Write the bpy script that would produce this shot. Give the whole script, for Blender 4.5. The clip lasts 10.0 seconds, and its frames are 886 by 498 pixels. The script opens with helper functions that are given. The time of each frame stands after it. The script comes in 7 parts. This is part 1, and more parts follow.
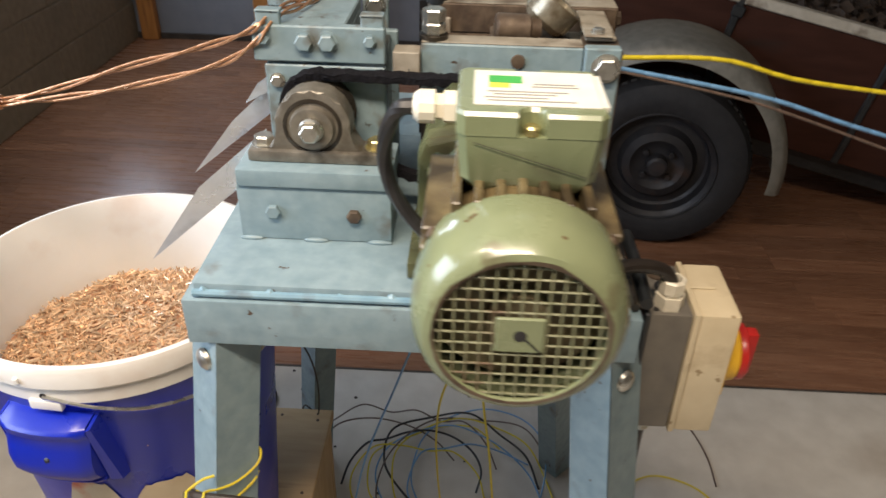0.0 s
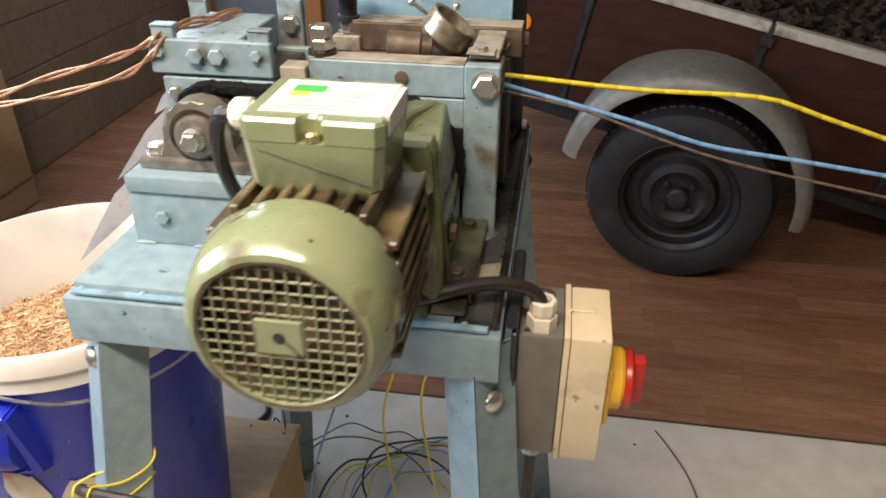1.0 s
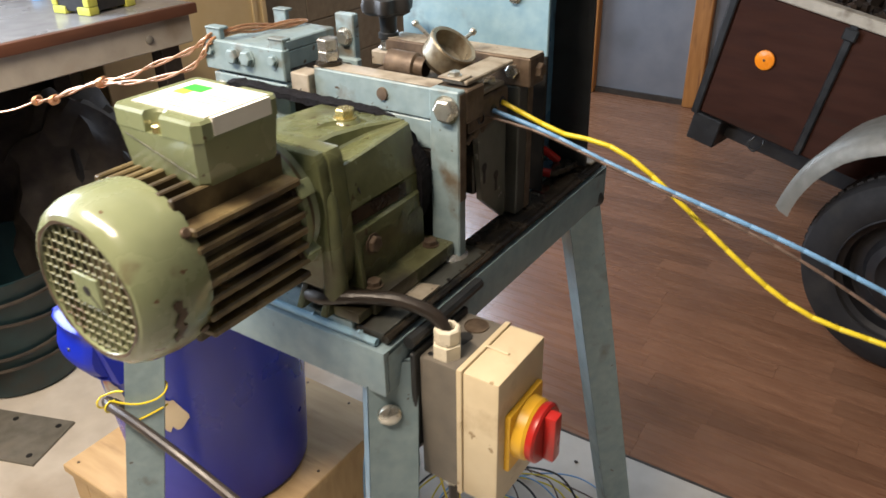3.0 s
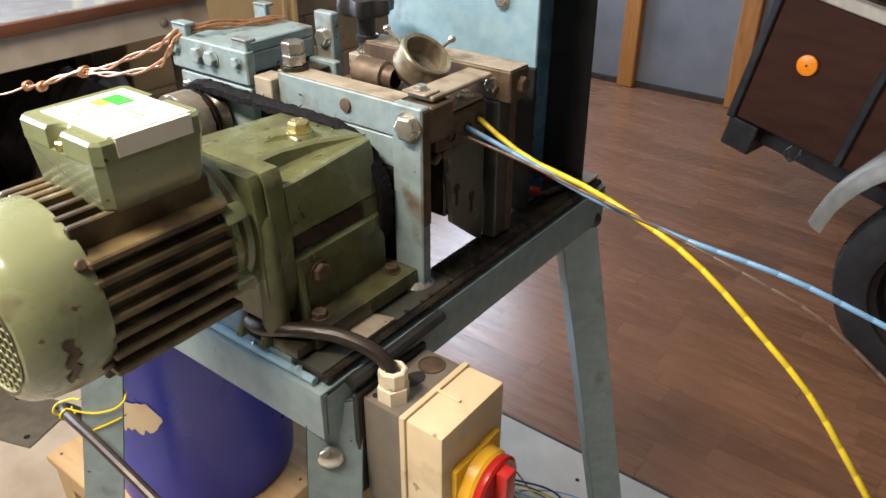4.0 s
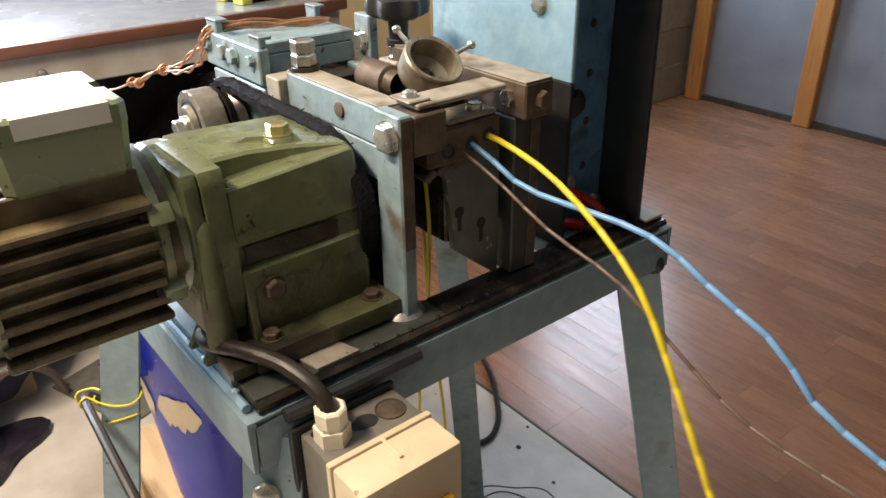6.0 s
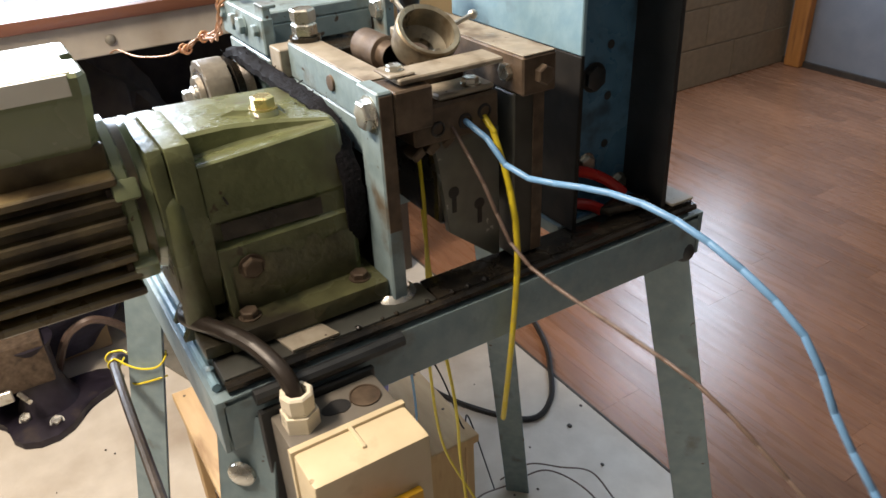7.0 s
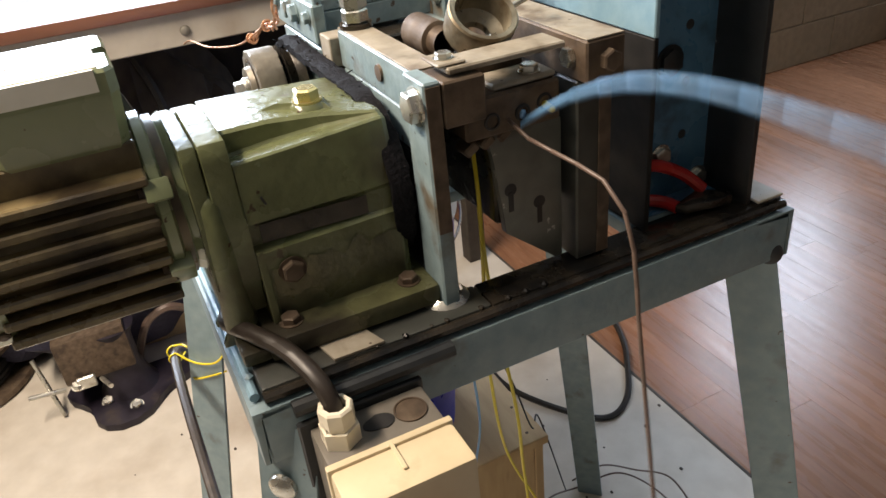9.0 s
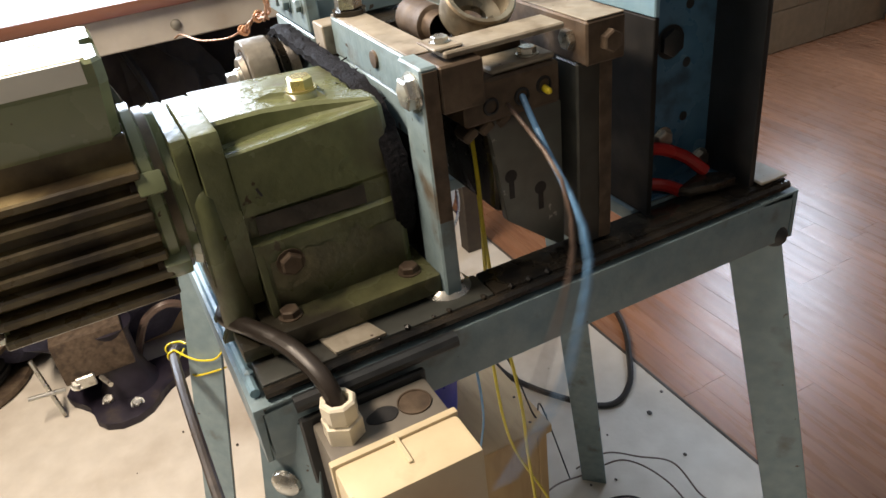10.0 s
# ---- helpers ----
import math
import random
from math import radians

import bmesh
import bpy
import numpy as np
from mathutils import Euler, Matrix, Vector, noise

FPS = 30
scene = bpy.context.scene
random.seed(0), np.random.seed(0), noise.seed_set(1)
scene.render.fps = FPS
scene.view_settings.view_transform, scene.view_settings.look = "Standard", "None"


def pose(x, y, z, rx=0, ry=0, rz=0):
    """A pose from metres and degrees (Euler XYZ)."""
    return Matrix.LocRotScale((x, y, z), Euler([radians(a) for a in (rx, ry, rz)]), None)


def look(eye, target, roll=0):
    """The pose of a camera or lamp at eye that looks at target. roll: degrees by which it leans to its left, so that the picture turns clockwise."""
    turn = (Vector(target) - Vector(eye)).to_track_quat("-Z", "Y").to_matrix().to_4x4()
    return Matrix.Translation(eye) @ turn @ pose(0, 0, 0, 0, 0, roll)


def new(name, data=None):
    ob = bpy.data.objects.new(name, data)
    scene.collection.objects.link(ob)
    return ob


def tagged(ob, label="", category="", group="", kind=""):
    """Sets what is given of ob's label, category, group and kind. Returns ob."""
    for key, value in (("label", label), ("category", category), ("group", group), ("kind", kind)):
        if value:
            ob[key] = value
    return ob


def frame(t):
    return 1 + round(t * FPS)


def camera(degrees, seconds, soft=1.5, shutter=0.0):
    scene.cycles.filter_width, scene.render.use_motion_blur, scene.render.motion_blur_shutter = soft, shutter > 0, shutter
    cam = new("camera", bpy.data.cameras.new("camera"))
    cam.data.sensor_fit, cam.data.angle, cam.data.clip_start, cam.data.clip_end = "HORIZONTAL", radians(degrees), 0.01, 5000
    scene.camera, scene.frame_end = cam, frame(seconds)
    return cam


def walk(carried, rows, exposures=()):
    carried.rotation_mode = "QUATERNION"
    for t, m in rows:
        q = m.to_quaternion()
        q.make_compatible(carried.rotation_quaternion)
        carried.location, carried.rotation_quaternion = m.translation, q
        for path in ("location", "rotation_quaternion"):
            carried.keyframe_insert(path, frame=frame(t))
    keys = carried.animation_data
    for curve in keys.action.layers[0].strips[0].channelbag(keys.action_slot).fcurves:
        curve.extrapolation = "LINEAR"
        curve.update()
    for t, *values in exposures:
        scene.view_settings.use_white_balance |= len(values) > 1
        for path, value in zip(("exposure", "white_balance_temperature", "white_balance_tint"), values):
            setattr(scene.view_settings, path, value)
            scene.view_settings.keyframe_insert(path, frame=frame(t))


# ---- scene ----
cam = camera(60.8, 10.0, shutter=0.6)
PATH = [
    (0, (-0.164, -0.55, 1.35), (-0.224, 1.134, 0.274), 1.4),
    (0.5, (-0.058, -0.587, 1.347), (-0.237, 1.125, 0.328), 0.9),
    (1, (0.03, -0.541, 1.341), (-0.229, 1.164, 0.328), 0.3),
    (1.5, (0.092, -0.486, 1.345), (-0.355, 1.172, 0.32), -0.6),
    (2, (0.191, -0.485, 1.345), (-0.463, 1.107, 0.327), -0.1),
    (2.5, (0.316, -0.47, 1.347), (-0.559, 1.025, 0.347), 1.1),
    (3, (0.357, -0.431, 1.345), (-0.62, 1.024, 0.381), -1.1),
    (3.2, (0.361, -0.404, 1.353), (-0.63, 1.039, 0.386), -0.8),
    (4.5, (0.392, -0.282, 1.341), (-0.755, 1.025, 0.353), -0.1),
    (5, (0.422, -0.229, 1.328), (-0.876, 0.967, 0.388), -0.4),
    (5.5, (0.441, -0.171, 1.33), (-0.903, 0.943, 0.354), -0.7),
    (5.7, (0.431, -0.167, 1.313), (-0.923, 0.963, 0.371), -0.5),
    (7, (0.457, -0.067, 1.305), (-1.029, 0.81, 0.294), -2.8),
    (7.5, (0.453, -0.034, 1.298), (-1.053, 0.792, 0.273), -3.2),
    (8, (0.442, -0.023, 1.292), (-1.128, 0.693, 0.28), -4.8),
    (8.5, (0.431, -0.026, 1.294), (-1.163, 0.624, 0.276), -6.3),
    (9, (0.426, -0.025, 1.291), (-1.148, 0.655, 0.261), -6.0),
    (9.5, (0.415, -0.018, 1.289), (-1.148, 0.645, 0.233), -6.9),
    (10, (0.417, -0.024, 1.284), (-1.144, 0.655, 0.234), -7.2),
]
walk(cam, [(t, look(eye, target, roll)) for t, eye, target, roll in PATH],
     exposures=[(0.0, -0.62), (0.5, -0.38), (1.0, -0.2), (1.5, -0.14), (2.0, 0.0), (3.0, 0.12), (5.0, 0.14), (10.0, 0.14)])

# ---- world and light ----
WARM = (1.0, 0.82, 0.645)
COOL = (0.71, 0.825, 1.0)


def sky_world():
    w = bpy.data.worlds.new("sky")
    w.use_nodes = True
    nt = w.node_tree
    sky = nt.nodes.new("ShaderNodeTexSky")
    sky.sky_type, sky.sun_disc = "NISHITA", False
    sky.sun_elevation, sky.sun_rotation = radians(30), radians(250)
    nt.links.new(sky.outputs[0], nt.nodes["Background"].inputs[0])
    nt.nodes["Background"].inputs[1].default_value = 0.12
    scene.world = w


def area_lamp(name, m, sx, sy, power, colour):
    lamp = bpy.data.lights.new(name, "AREA")
    lamp.shape, lamp.size, lamp.size_y, lamp.energy, lamp.color = "RECTANGLE", sx, sy, power, colour
    ob = new(name, lamp)
    ob.matrix_world = m
    return ob


sky_world()
# daylight in the two windows of the left wall
area_lamp("window_light", look((-2.12, -0.35, 1.62), (0.0, 0.0, 1.2)), 1.6, 0.85, 80, COOL)
area_lamp("window_light", look((-2.12, 3.12, 1.45), (0.0, 2.2, 0.6)), 0.8, 1.1, 38, COOL)
# the ceiling lamp
area_lamp("ceiling_lamp_light", look((-0.50, -0.72, 2.38), (-0.48, -0.6, 0.0)), 1.2, 0.2, 84, WARM)

# ---- materials ----
MATS = {}


def mat(name, a, b=None, rough=0.6, metal=0.0, scale=20.0, bump=0.0, bump_scale=None, stain=None, stain_scale=6.0, stain_at=0.6, island=0.0,
        obj_random=0.0, stretch=(1, 1, 1), coat=0.0, rough_var=0.1, spec=0.5,
        chips=None, chip_scale=70.0, chip_at=0.64):
    """A surface with a fine grain between colours a and b, blotches of the stain colour, and a bump."""
    if name in MATS:
        return MATS[name]
    m = bpy.data.materials.new(name)
    m.use_nodes = True
    nt = m.node_tree
    N, L = nt.nodes, nt.links
    bs = N["Principled BSDF"]
    co = N.new("ShaderNodeTexCoord")
    mp = N.new("ShaderNodeMapping")
    mp.inputs["Scale"].default_value = stretch
    L.new(co.outputs["Object"], mp.inputs[0])

    def noise_tex(sc, detail=6.0):
        t = N.new("ShaderNodeTexNoise")
        t.inputs["Scale"].default_value, t.inputs["Detail"].default_value = sc, detail
        L.new(mp.outputs[0], t.inputs["Vector"])
        return t

    def mix(fac, c1, c2, mode="MIX"):
        x = N.new("ShaderNodeMix")
        x.data_type, x.blend_type = "RGBA", mode
        for sock, v in ((x.inputs[0], fac), (x.inputs[6], c1), (x.inputs[7], c2)):
            if isinstance(v, (int, float)):
                sock.default_value = v
            elif isinstance(v, tuple):
                sock.default_value = (*v, 1)
            else:
                L.new(v, sock)
        return x.outputs[2]

    def ramp(src, lo, hi):
        r = N.new("ShaderNodeMapRange")
        r.inputs[1].default_value, r.inputs[2].default_value = lo, hi
        L.new(src, r.inputs[0])
        return r.outputs[0]

    b = b or tuple(min(1.0, v * 1.25) for v in a)
    fine = noise_tex(scale)
    col = mix(ramp(fine.outputs[0], 0.3, 0.7), a, b)
    big = noise_tex(stain_scale, 8.0)
    if stain:
        col = mix(ramp(big.outputs[0], stain_at - 0.02, stain_at + 0.13), col, stain)
    if chips:
        small = noise_tex(chip_scale, 3.0)
        col = mix(ramp(small.outputs[0], chip_at, chip_at + 0.03), col, chips)
    if obj_random or island:
        src = N.new("ShaderNodeObjectInfo").outputs["Random"] if obj_random else N.new("ShaderNodeNewGeometry").outputs["Random Per Island"]
        amount = obj_random or island
        col = mix(1.0, col, mix(src, (1 - amount,) * 3, (1.0, 1.0, 1.0)), "MULTIPLY")
    L.new(col, bs.inputs["Base Color"])
    r = N.new("ShaderNodeMapRange")
    r.inputs[1].default_value, r.inputs[2].default_value = 0.35, 0.65
    r.inputs[3].default_value, r.inputs[4].default_value = max(0.03, rough - rough_var), min(1.0, rough + rough_var)
    L.new(big.outputs[0], r.inputs[0])
    L.new(r.outputs[0], bs.inputs["Roughness"])
    bs.inputs["Metallic"].default_value = metal
    bs.inputs["Coat Weight"].default_value = coat
    bs.inputs["Specular IOR Level"].default_value = spec
    if bump:
        bt = N.new("ShaderNodeBump")
        bt.inputs["Strength"].default_value, bt.inputs["Distance"].default_value = bump, 0.002
        src = noise_tex(bump_scale or scale, 4.0)
        L.new(src.outputs[0], bt.inputs["Height"])
        L.new(bt.outputs[0], bs.inputs["Normal"])
    MATS[name] = m
    return m


PAINT = mat("blue_grey_machine_paint", (0.175, 0.25, 0.28), (0.235, 0.315, 0.345), 0.42, scale=60, bump=0.35, bump_scale=90, stain=(0.125, 0.12, 0.105), stain_scale=20, stain_at=0.64, chips=(0.07, 0.045, 0.03), chip_scale=75, chip_at=0.71)
PAINT_GRIMY = mat("grimy_blue_grey_machine_paint", (0.165, 0.235, 0.26), (0.225, 0.30, 0.325), 0.42, scale=60, bump=0.4, bump_scale=90, stain=(0.10, 0.085, 0.062), stain_scale=24, stain_at=0.57, chips=(0.06, 0.04, 0.027), chip_scale=80, chip_at=0.675)
SHADE_BLACK = mat("matt_shade_black_steel", (0.008, 0.008, 0.008), (0.018, 0.016, 0.014), 0.7, scale=50, bump=0.3, stain=(0.03, 0.025, 0.02), stain_scale=20, spec=0.2)
PAINT_BLUE = mat("light_blue_machine_paint", (0.165, 0.29, 0.375), (0.24, 0.37, 0.44), 0.38, scale=50, bump=0.3, bump_scale=80, stain=(0.10, 0.125, 0.14), stain_scale=18, stain_at=0.62, chips=(0.32, 0.34, 0.31), chip_scale=55, chip_at=0.73)
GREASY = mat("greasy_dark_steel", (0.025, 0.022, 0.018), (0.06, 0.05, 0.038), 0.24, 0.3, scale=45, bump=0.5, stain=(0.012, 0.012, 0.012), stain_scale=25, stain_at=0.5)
OILY = mat("oil_stained_paint", (0.0341, 0.0372, 0.0341), (0.0589, 0.062, 0.0558), 0.42, 0.1, scale=40, bump=0.3, stain=(0.03, 0.026, 0.02), stain_scale=18, stain_at=0.52)
SIDEPLATE = mat("oil_smeared_grey_steel", (0.10, 0.105, 0.09), (0.155, 0.16, 0.14), 0.42, 0.15, scale=40, bump=0.3, stain=(0.05, 0.042, 0.032), stain_scale=20, stain_at=0.54, chips=(0.34, 0.34, 0.31), chip_scale=80, chip_at=0.69)
RUSTY = mat("brown_rusted_steel", (0.0648, 0.0432, 0.0288), (0.137, 0.101, 0.0684), 0.6, 0.3, scale=70, bump=0.5, stain=(0.05, 0.035, 0.025), stain_scale=30, stain_at=0.55)
DUSTY = mat("dust_covered_painted_steel", (0.22, 0.195, 0.15), (0.33, 0.295, 0.235), 0.6, scale=60, bump=0.4, stain=(0.11, 0.08, 0.052), stain_scale=26, stain_at=0.54, chips=(0.07, 0.045, 0.03), chip_scale=90, chip_at=0.68)
STEEL = mat("zinc_plated_steel", (0.50, 0.50, 0.46), (0.62, 0.61, 0.56), 0.3, 0.9, scale=90, bump=0.15, stain=(0.30, 0.26, 0.2), stain_scale=40)
BRASS = mat("yellow_zinc_plate", (0.55, 0.47, 0.2), (0.66, 0.58, 0.3), 0.3, 0.85, scale=80, bump=0.1)
CAST = mat("cast_bearing_steel", (0.15, 0.135, 0.11), (0.25, 0.23, 0.19), 0.45, 0.5, scale=80, bump=0.4, stain=(0.07, 0.06, 0.045), stain_scale=28, stain_at=0.58)
GREEN = mat("reseda_green_enamel", (0.18, 0.21, 0.115), (0.205, 0.235, 0.13), 0.26, scale=40, bump=0.08, bump_scale=50, stain=(0.10, 0.085, 0.05), stain_scale=16, stain_at=0.63, coat=0.3, chips=(0.07, 0.045, 0.025), chip_scale=70, chip_at=0.70)
GREEN_DIRTY = mat("oily_green_cast_iron", (0.0897, 0.101, 0.0468), (0.129, 0.144, 0.0702), 0.27, scale=55, bump=0.35, bump_scale=120, stain=(0.055, 0.047, 0.025), stain_scale=13, stain_at=0.56, chips=(0.05, 0.036, 0.02), chip_scale=80, chip_at=0.68)
# Darker oily green for lower gearbox parts; the darkening is in the colour.
GREEN_DARK_OILY = mat("dark_oily_green_cast_iron", (0.06, 0.06, 0.03), (0.11, 0.115, 0.055), 0.28, scale=50, bump=0.4, bump_scale=120, stain=(0.02, 0.017, 0.010), stain_scale=16, stain_at=0.52)
GRILLE = mat("rust_flecked_green_grille", (0.15, 0.158, 0.09), (0.203, 0.203, 0.12), 0.4, scale=80, bump=0.3, stain=(0.10, 0.055, 0.03), stain_scale=35, stain_at=0.57)
FAN_RUST = mat("rust_stained_cream_fan", (0.15, 0.115, 0.065), (0.30, 0.26, 0.16), 0.5, scale=40, bump=0.3, stain=(0.05, 0.03, 0.018), stain_scale=18, stain_at=0.5)
FIN_GRIME = mat("grimy_green_fins", (0.10, 0.073, 0.036), (0.165, 0.132, 0.066), 0.34, scale=50, bump=0.3, stain=(0.04, 0.028, 0.014), stain_scale=18, stain_at=0.48)
BLACK = mat("black_rubber", (0.012, 0.012, 0.013), (0.025, 0.025, 0.026), 0.45, scale=60, bump=0.2)
BLACK_PAINT = mat("black_steel_paint", (0.012, 0.014, 0.016), (0.022, 0.025, 0.028), 0.4, scale=50, bump=0.25, stain=(0.03, 0.03, 0.03), stain_scale=20)
BELT = mat("frayed_black_belt", (0.0044, 0.0044, 0.0055), (0.0121, 0.0116, 0.0143), 0.85, scale=300, bump=1.0, bump_scale=260, spec=0.12)
CREAM = mat("aged_cream_plastic", (0.56, 0.47, 0.31), (0.64, 0.55, 0.38), 0.42, scale=30, bump=0.1, stain=(0.38, 0.29, 0.17), stain_scale=16, stain_at=0.58, chips=(0.3, 0.22, 0.12), chip_scale=55, chip_at=0.68)
GREYPLAST = mat("dark_grey_plastic", (0.13, 0.12, 0.105), (0.17, 0.155, 0.13), 0.5, scale=50, bump=0.15, stain=(0.21, 0.19, 0.15), stain_scale=16, stain_at=0.62)
IVORY = mat("ivory_plastic", (0.68, 0.63, 0.50), (0.76, 0.71, 0.58), 0.35, scale=60, bump=0.1, stain=(0.4, 0.33, 0.2), stain_scale=40, stain_at=0.66)
YELLOWP = mat("yellow_switch_plastic", (0.75, 0.42, 0.02), (0.8, 0.48, 0.04), 0.38, scale=40, bump=0.05)
REDP = mat("red_switch_plastic", (0.36, 0.014, 0.012), (0.43, 0.02, 0.016), 0.32, scale=40, bump=0.05)
WHITE = mat("white_paper_label", (0.66, 0.65, 0.58), (0.74, 0.73, 0.66), 0.6, scale=40, stain=(0.55, 0.5, 0.38), stain_scale=30, stain_at=0.66)
GREENLAB = mat("green_label_print", (0.04, 0.33, 0.05), (0.06, 0.4, 0.07), 0.5)
YELLAB = mat("yellow_label_print", (0.7, 0.62, 0.05), (0.75, 0.68, 0.08), 0.5)
CABLE = mat("dusty_black_cable_sheath", (0.016, 0.013, 0.011), (0.035, 0.026, 0.02), 0.45, scale=30, bump=0.15, stain=(0.06, 0.042, 0.03), stain_scale=24, stain_at=0.55)
INK = mat("grey_print", (0.22, 0.22, 0.2), (0.3, 0.3, 0.28), 0.6)
BUCKET_IN = mat("white_bucket_plastic", (0.76, 0.74, 0.69), (0.82, 0.80, 0.76), 0.4, scale=12, bump=0.1, stain=(0.66, 0.57, 0.5), stain_scale=7, stain_at=0.6)
BUCKET = mat("blue_bucket_plastic", (0.004, 0.016, 0.34), (0.006, 0.024, 0.42), 0.34, scale=8, bump=0.12, bump_scale=30)
COPPER = mat("chopped_copper", (0.80, 0.46, 0.25), (0.96, 0.74, 0.50), 0.28, 0.45, scale=120, island=0.5)
COPPER_WIRE = mat("bare_copper_wire", (0.42, 0.21, 0.10), (0.60, 0.35, 0.21), 0.35, 0.65, scale=150, bump=0.5)
PLY = mat("birch_plywood", (0.42, 0.285, 0.14), (0.52, 0.37, 0.195), 0.6, scale=9, bump=0.15, bump_scale=60, stretch=(1, 6, 1), stain=(0.27, 0.17, 0.085), stain_scale=5, stain_at=0.6)
OLDWOOD = mat("old_stained_wood", (0.18, 0.10, 0.05), (0.28, 0.165, 0.085), 0.6, scale=10, bump=0.3, bump_scale=40, stretch=(1, 8, 1), stain=(0.09, 0.05, 0.03), stain_scale=4)
POSTWOOD = mat("orange_pine_post", (0.34, 0.142, 0.036), (0.47, 0.215, 0.062), 0.5, scale=8, bump=0.2, bump_scale=40, stretch=(6, 6, 0.6), stain=(0.2, 0.08, 0.025), stain_scale=6, stain_at=0.6)
PLANK = mat("reddish_laminate_plank", (0.225, 0.105, 0.057), (0.315, 0.16, 0.09), 0.29, scale=7, bump=0.03, bump_scale=40, stretch=(0.9, 9, 1), rough_var=0.05, obj_random=0.28, stain=(0.16, 0.066, 0.033), stain_scale=5, stain_at=0.6)
PLANK_FAR = mat("reddish_laminate_field", (0.225, 0.105, 0.057), (0.315, 0.16, 0.09), 0.29, scale=7, bump=0.03, bump_scale=40, stretch=(0.9, 9, 1), rough_var=0.05, island=0.28, stain=(0.16, 0.066, 0.033), stain_scale=5, stain_at=0.6)
SCREED = mat("pale_concrete_screed", (0.50, 0.465, 0.405), (0.60, 0.565, 0.50), 0.55, scale=14, bump=0.2, bump_scale=70, stain=(0.36, 0.31, 0.25), stain_scale=2.2, stain_at=0.56)
GREYWALL = mat("blue_grey_wall_panel", (0.17, 0.19, 0.225), (0.21, 0.23, 0.265), 0.55, scale=10, bump=0.1, stain=(0.13, 0.145, 0.17), stain_scale=2.5, stain_at=0.58)
BLOCK = mat("painted_block_wall", (0.20, 0.166, 0.115), (0.25, 0.215, 0.152), 0.8, scale=30, bump=0.5, bump_scale=80, stain=(0.2, 0.17, 0.12), stain_scale=3, obj_random=0.08)
MORTAR = mat("grey_mortar", (0.164, 0.144, 0.105), (0.211, 0.187, 0.14), 0.85, scale=60, bump=0.5)
UNSEEN_CEILING = mat("unseen_bounce_ceiling", (0.50, 0.49, 0.46), (0.58, 0.57, 0.54), 0.8, scale=20, bump=0.2, stain=(0.42, 0.37, 0.3), stain_scale=1.5)
UNSEEN_WALL = mat("unseen_dark_wall", (0.15, 0.125, 0.095), (0.2, 0.17, 0.13), 0.8, scale=20, bump=0.2, stain=(0.12, 0.1, 0.075), stain_scale=1.5)
BENCHTOP = mat("worn_grey_bench_laminate", (0.21, 0.21, 0.215), (0.27, 0.27, 0.27), 0.26, scale=20, bump=0.05, stain=(0.16, 0.15, 0.14), stain_scale=4, stain_at=0.6, rough_var=0.06)
WINDOWFRAME = mat("white_window_paint", (0.6, 0.6, 0.57), (0.68, 0.68, 0.65), 0.4, scale=20, bump=0.1, stain=(0.45, 0.43, 0.38), stain_scale=5, stain_at=0.62)
BENCHRAIL = mat("pale_painted_bench_rail", (0.36, 0.33, 0.28), (0.44, 0.41, 0.35), 0.55, scale=20, bump=0.2, stain=(0.25, 0.21, 0.16), stain_scale=5)
TRAILER_BOARD = mat("dark_brown_trailer_board", (0.034, 0.0125, 0.008), (0.052, 0.020, 0.013), 0.7, spec=0.15, scale=8, bump=0.2, bump_scale=50, stretch=(1, 1, 5), stain=(0.03, 0.018, 0.014), stain_scale=4)
GALV = mat("dull_galvanized_steel", (0.165, 0.16, 0.135), (0.235, 0.225, 0.195), 0.55, 0.35, scale=35, bump=0.2, stain=(0.24, 0.22, 0.18), stain_scale=8)
TYRE = mat("worn_tyre_rubber", (0.0077, 0.0077, 0.0091), (0.014, 0.014, 0.0154), 0.75, scale=60, bump=0.3, stain=(0.028, 0.026, 0.024), stain_scale=7)
RIM = mat("dull_dark_wheel_rim", (0.0132, 0.0132, 0.0156), (0.024, 0.0228, 0.024), 0.55, 0.3, scale=40, bump=0.2, stain=(0.05, 0.03, 0.022), stain_scale=12)
ORANGE = mat("orange_reflector", (0.95, 0.27, 0.01), (1.0, 0.33, 0.02), 0.25, scale=60, bump=0.3, bump_scale=300)
NAVY = mat("dark_blue_fabric", (0.012, 0.012, 0.03), (0.025, 0.025, 0.055), 0.85, scale=120, bump=0.6, bump_scale=60)
DARKSTUFF = mat("dark_dusty_clutter", (0.025, 0.02, 0.017), (0.055, 0.045, 0.035), 0.7, scale=25, bump=0.5)
YWIRE = mat("yellow_wire_insulation", (0.60, 0.48, 0.018), (0.68, 0.56, 0.03), 0.4, scale=60)
BWIRE = mat("blue_wire_insulation", (0.13, 0.29, 0.52), (0.17, 0.35, 0.6), 0.4, scale=60)
BRWIRE = mat("brown_wire_insulation", (0.095, 0.064, 0.052), (0.14, 0.10, 0.08), 0.45, scale=60)
CHUTE = mat("shiny_sheet_metal", (0.66, 0.70, 0.76), (0.78, 0.81, 0.86), 0.33, 0.75, scale=40, bump=0.1, stain=(0.5, 0.52, 0.55), stain_scale=20)
BEIGE = mat("beige_hardboard", (0.40, 0.30, 0.17), (0.46, 0.35, 0.2), 0.6, scale=12, bump=0.1, stain=(0.34, 0.24, 0.13), stain_scale=2.5)
CASE_GREEN = mat("yellow_green_plastic", (0.42, 0.42, 0.06), (0.5, 0.5, 0.1), 0.4, scale=40, bump=0.05)
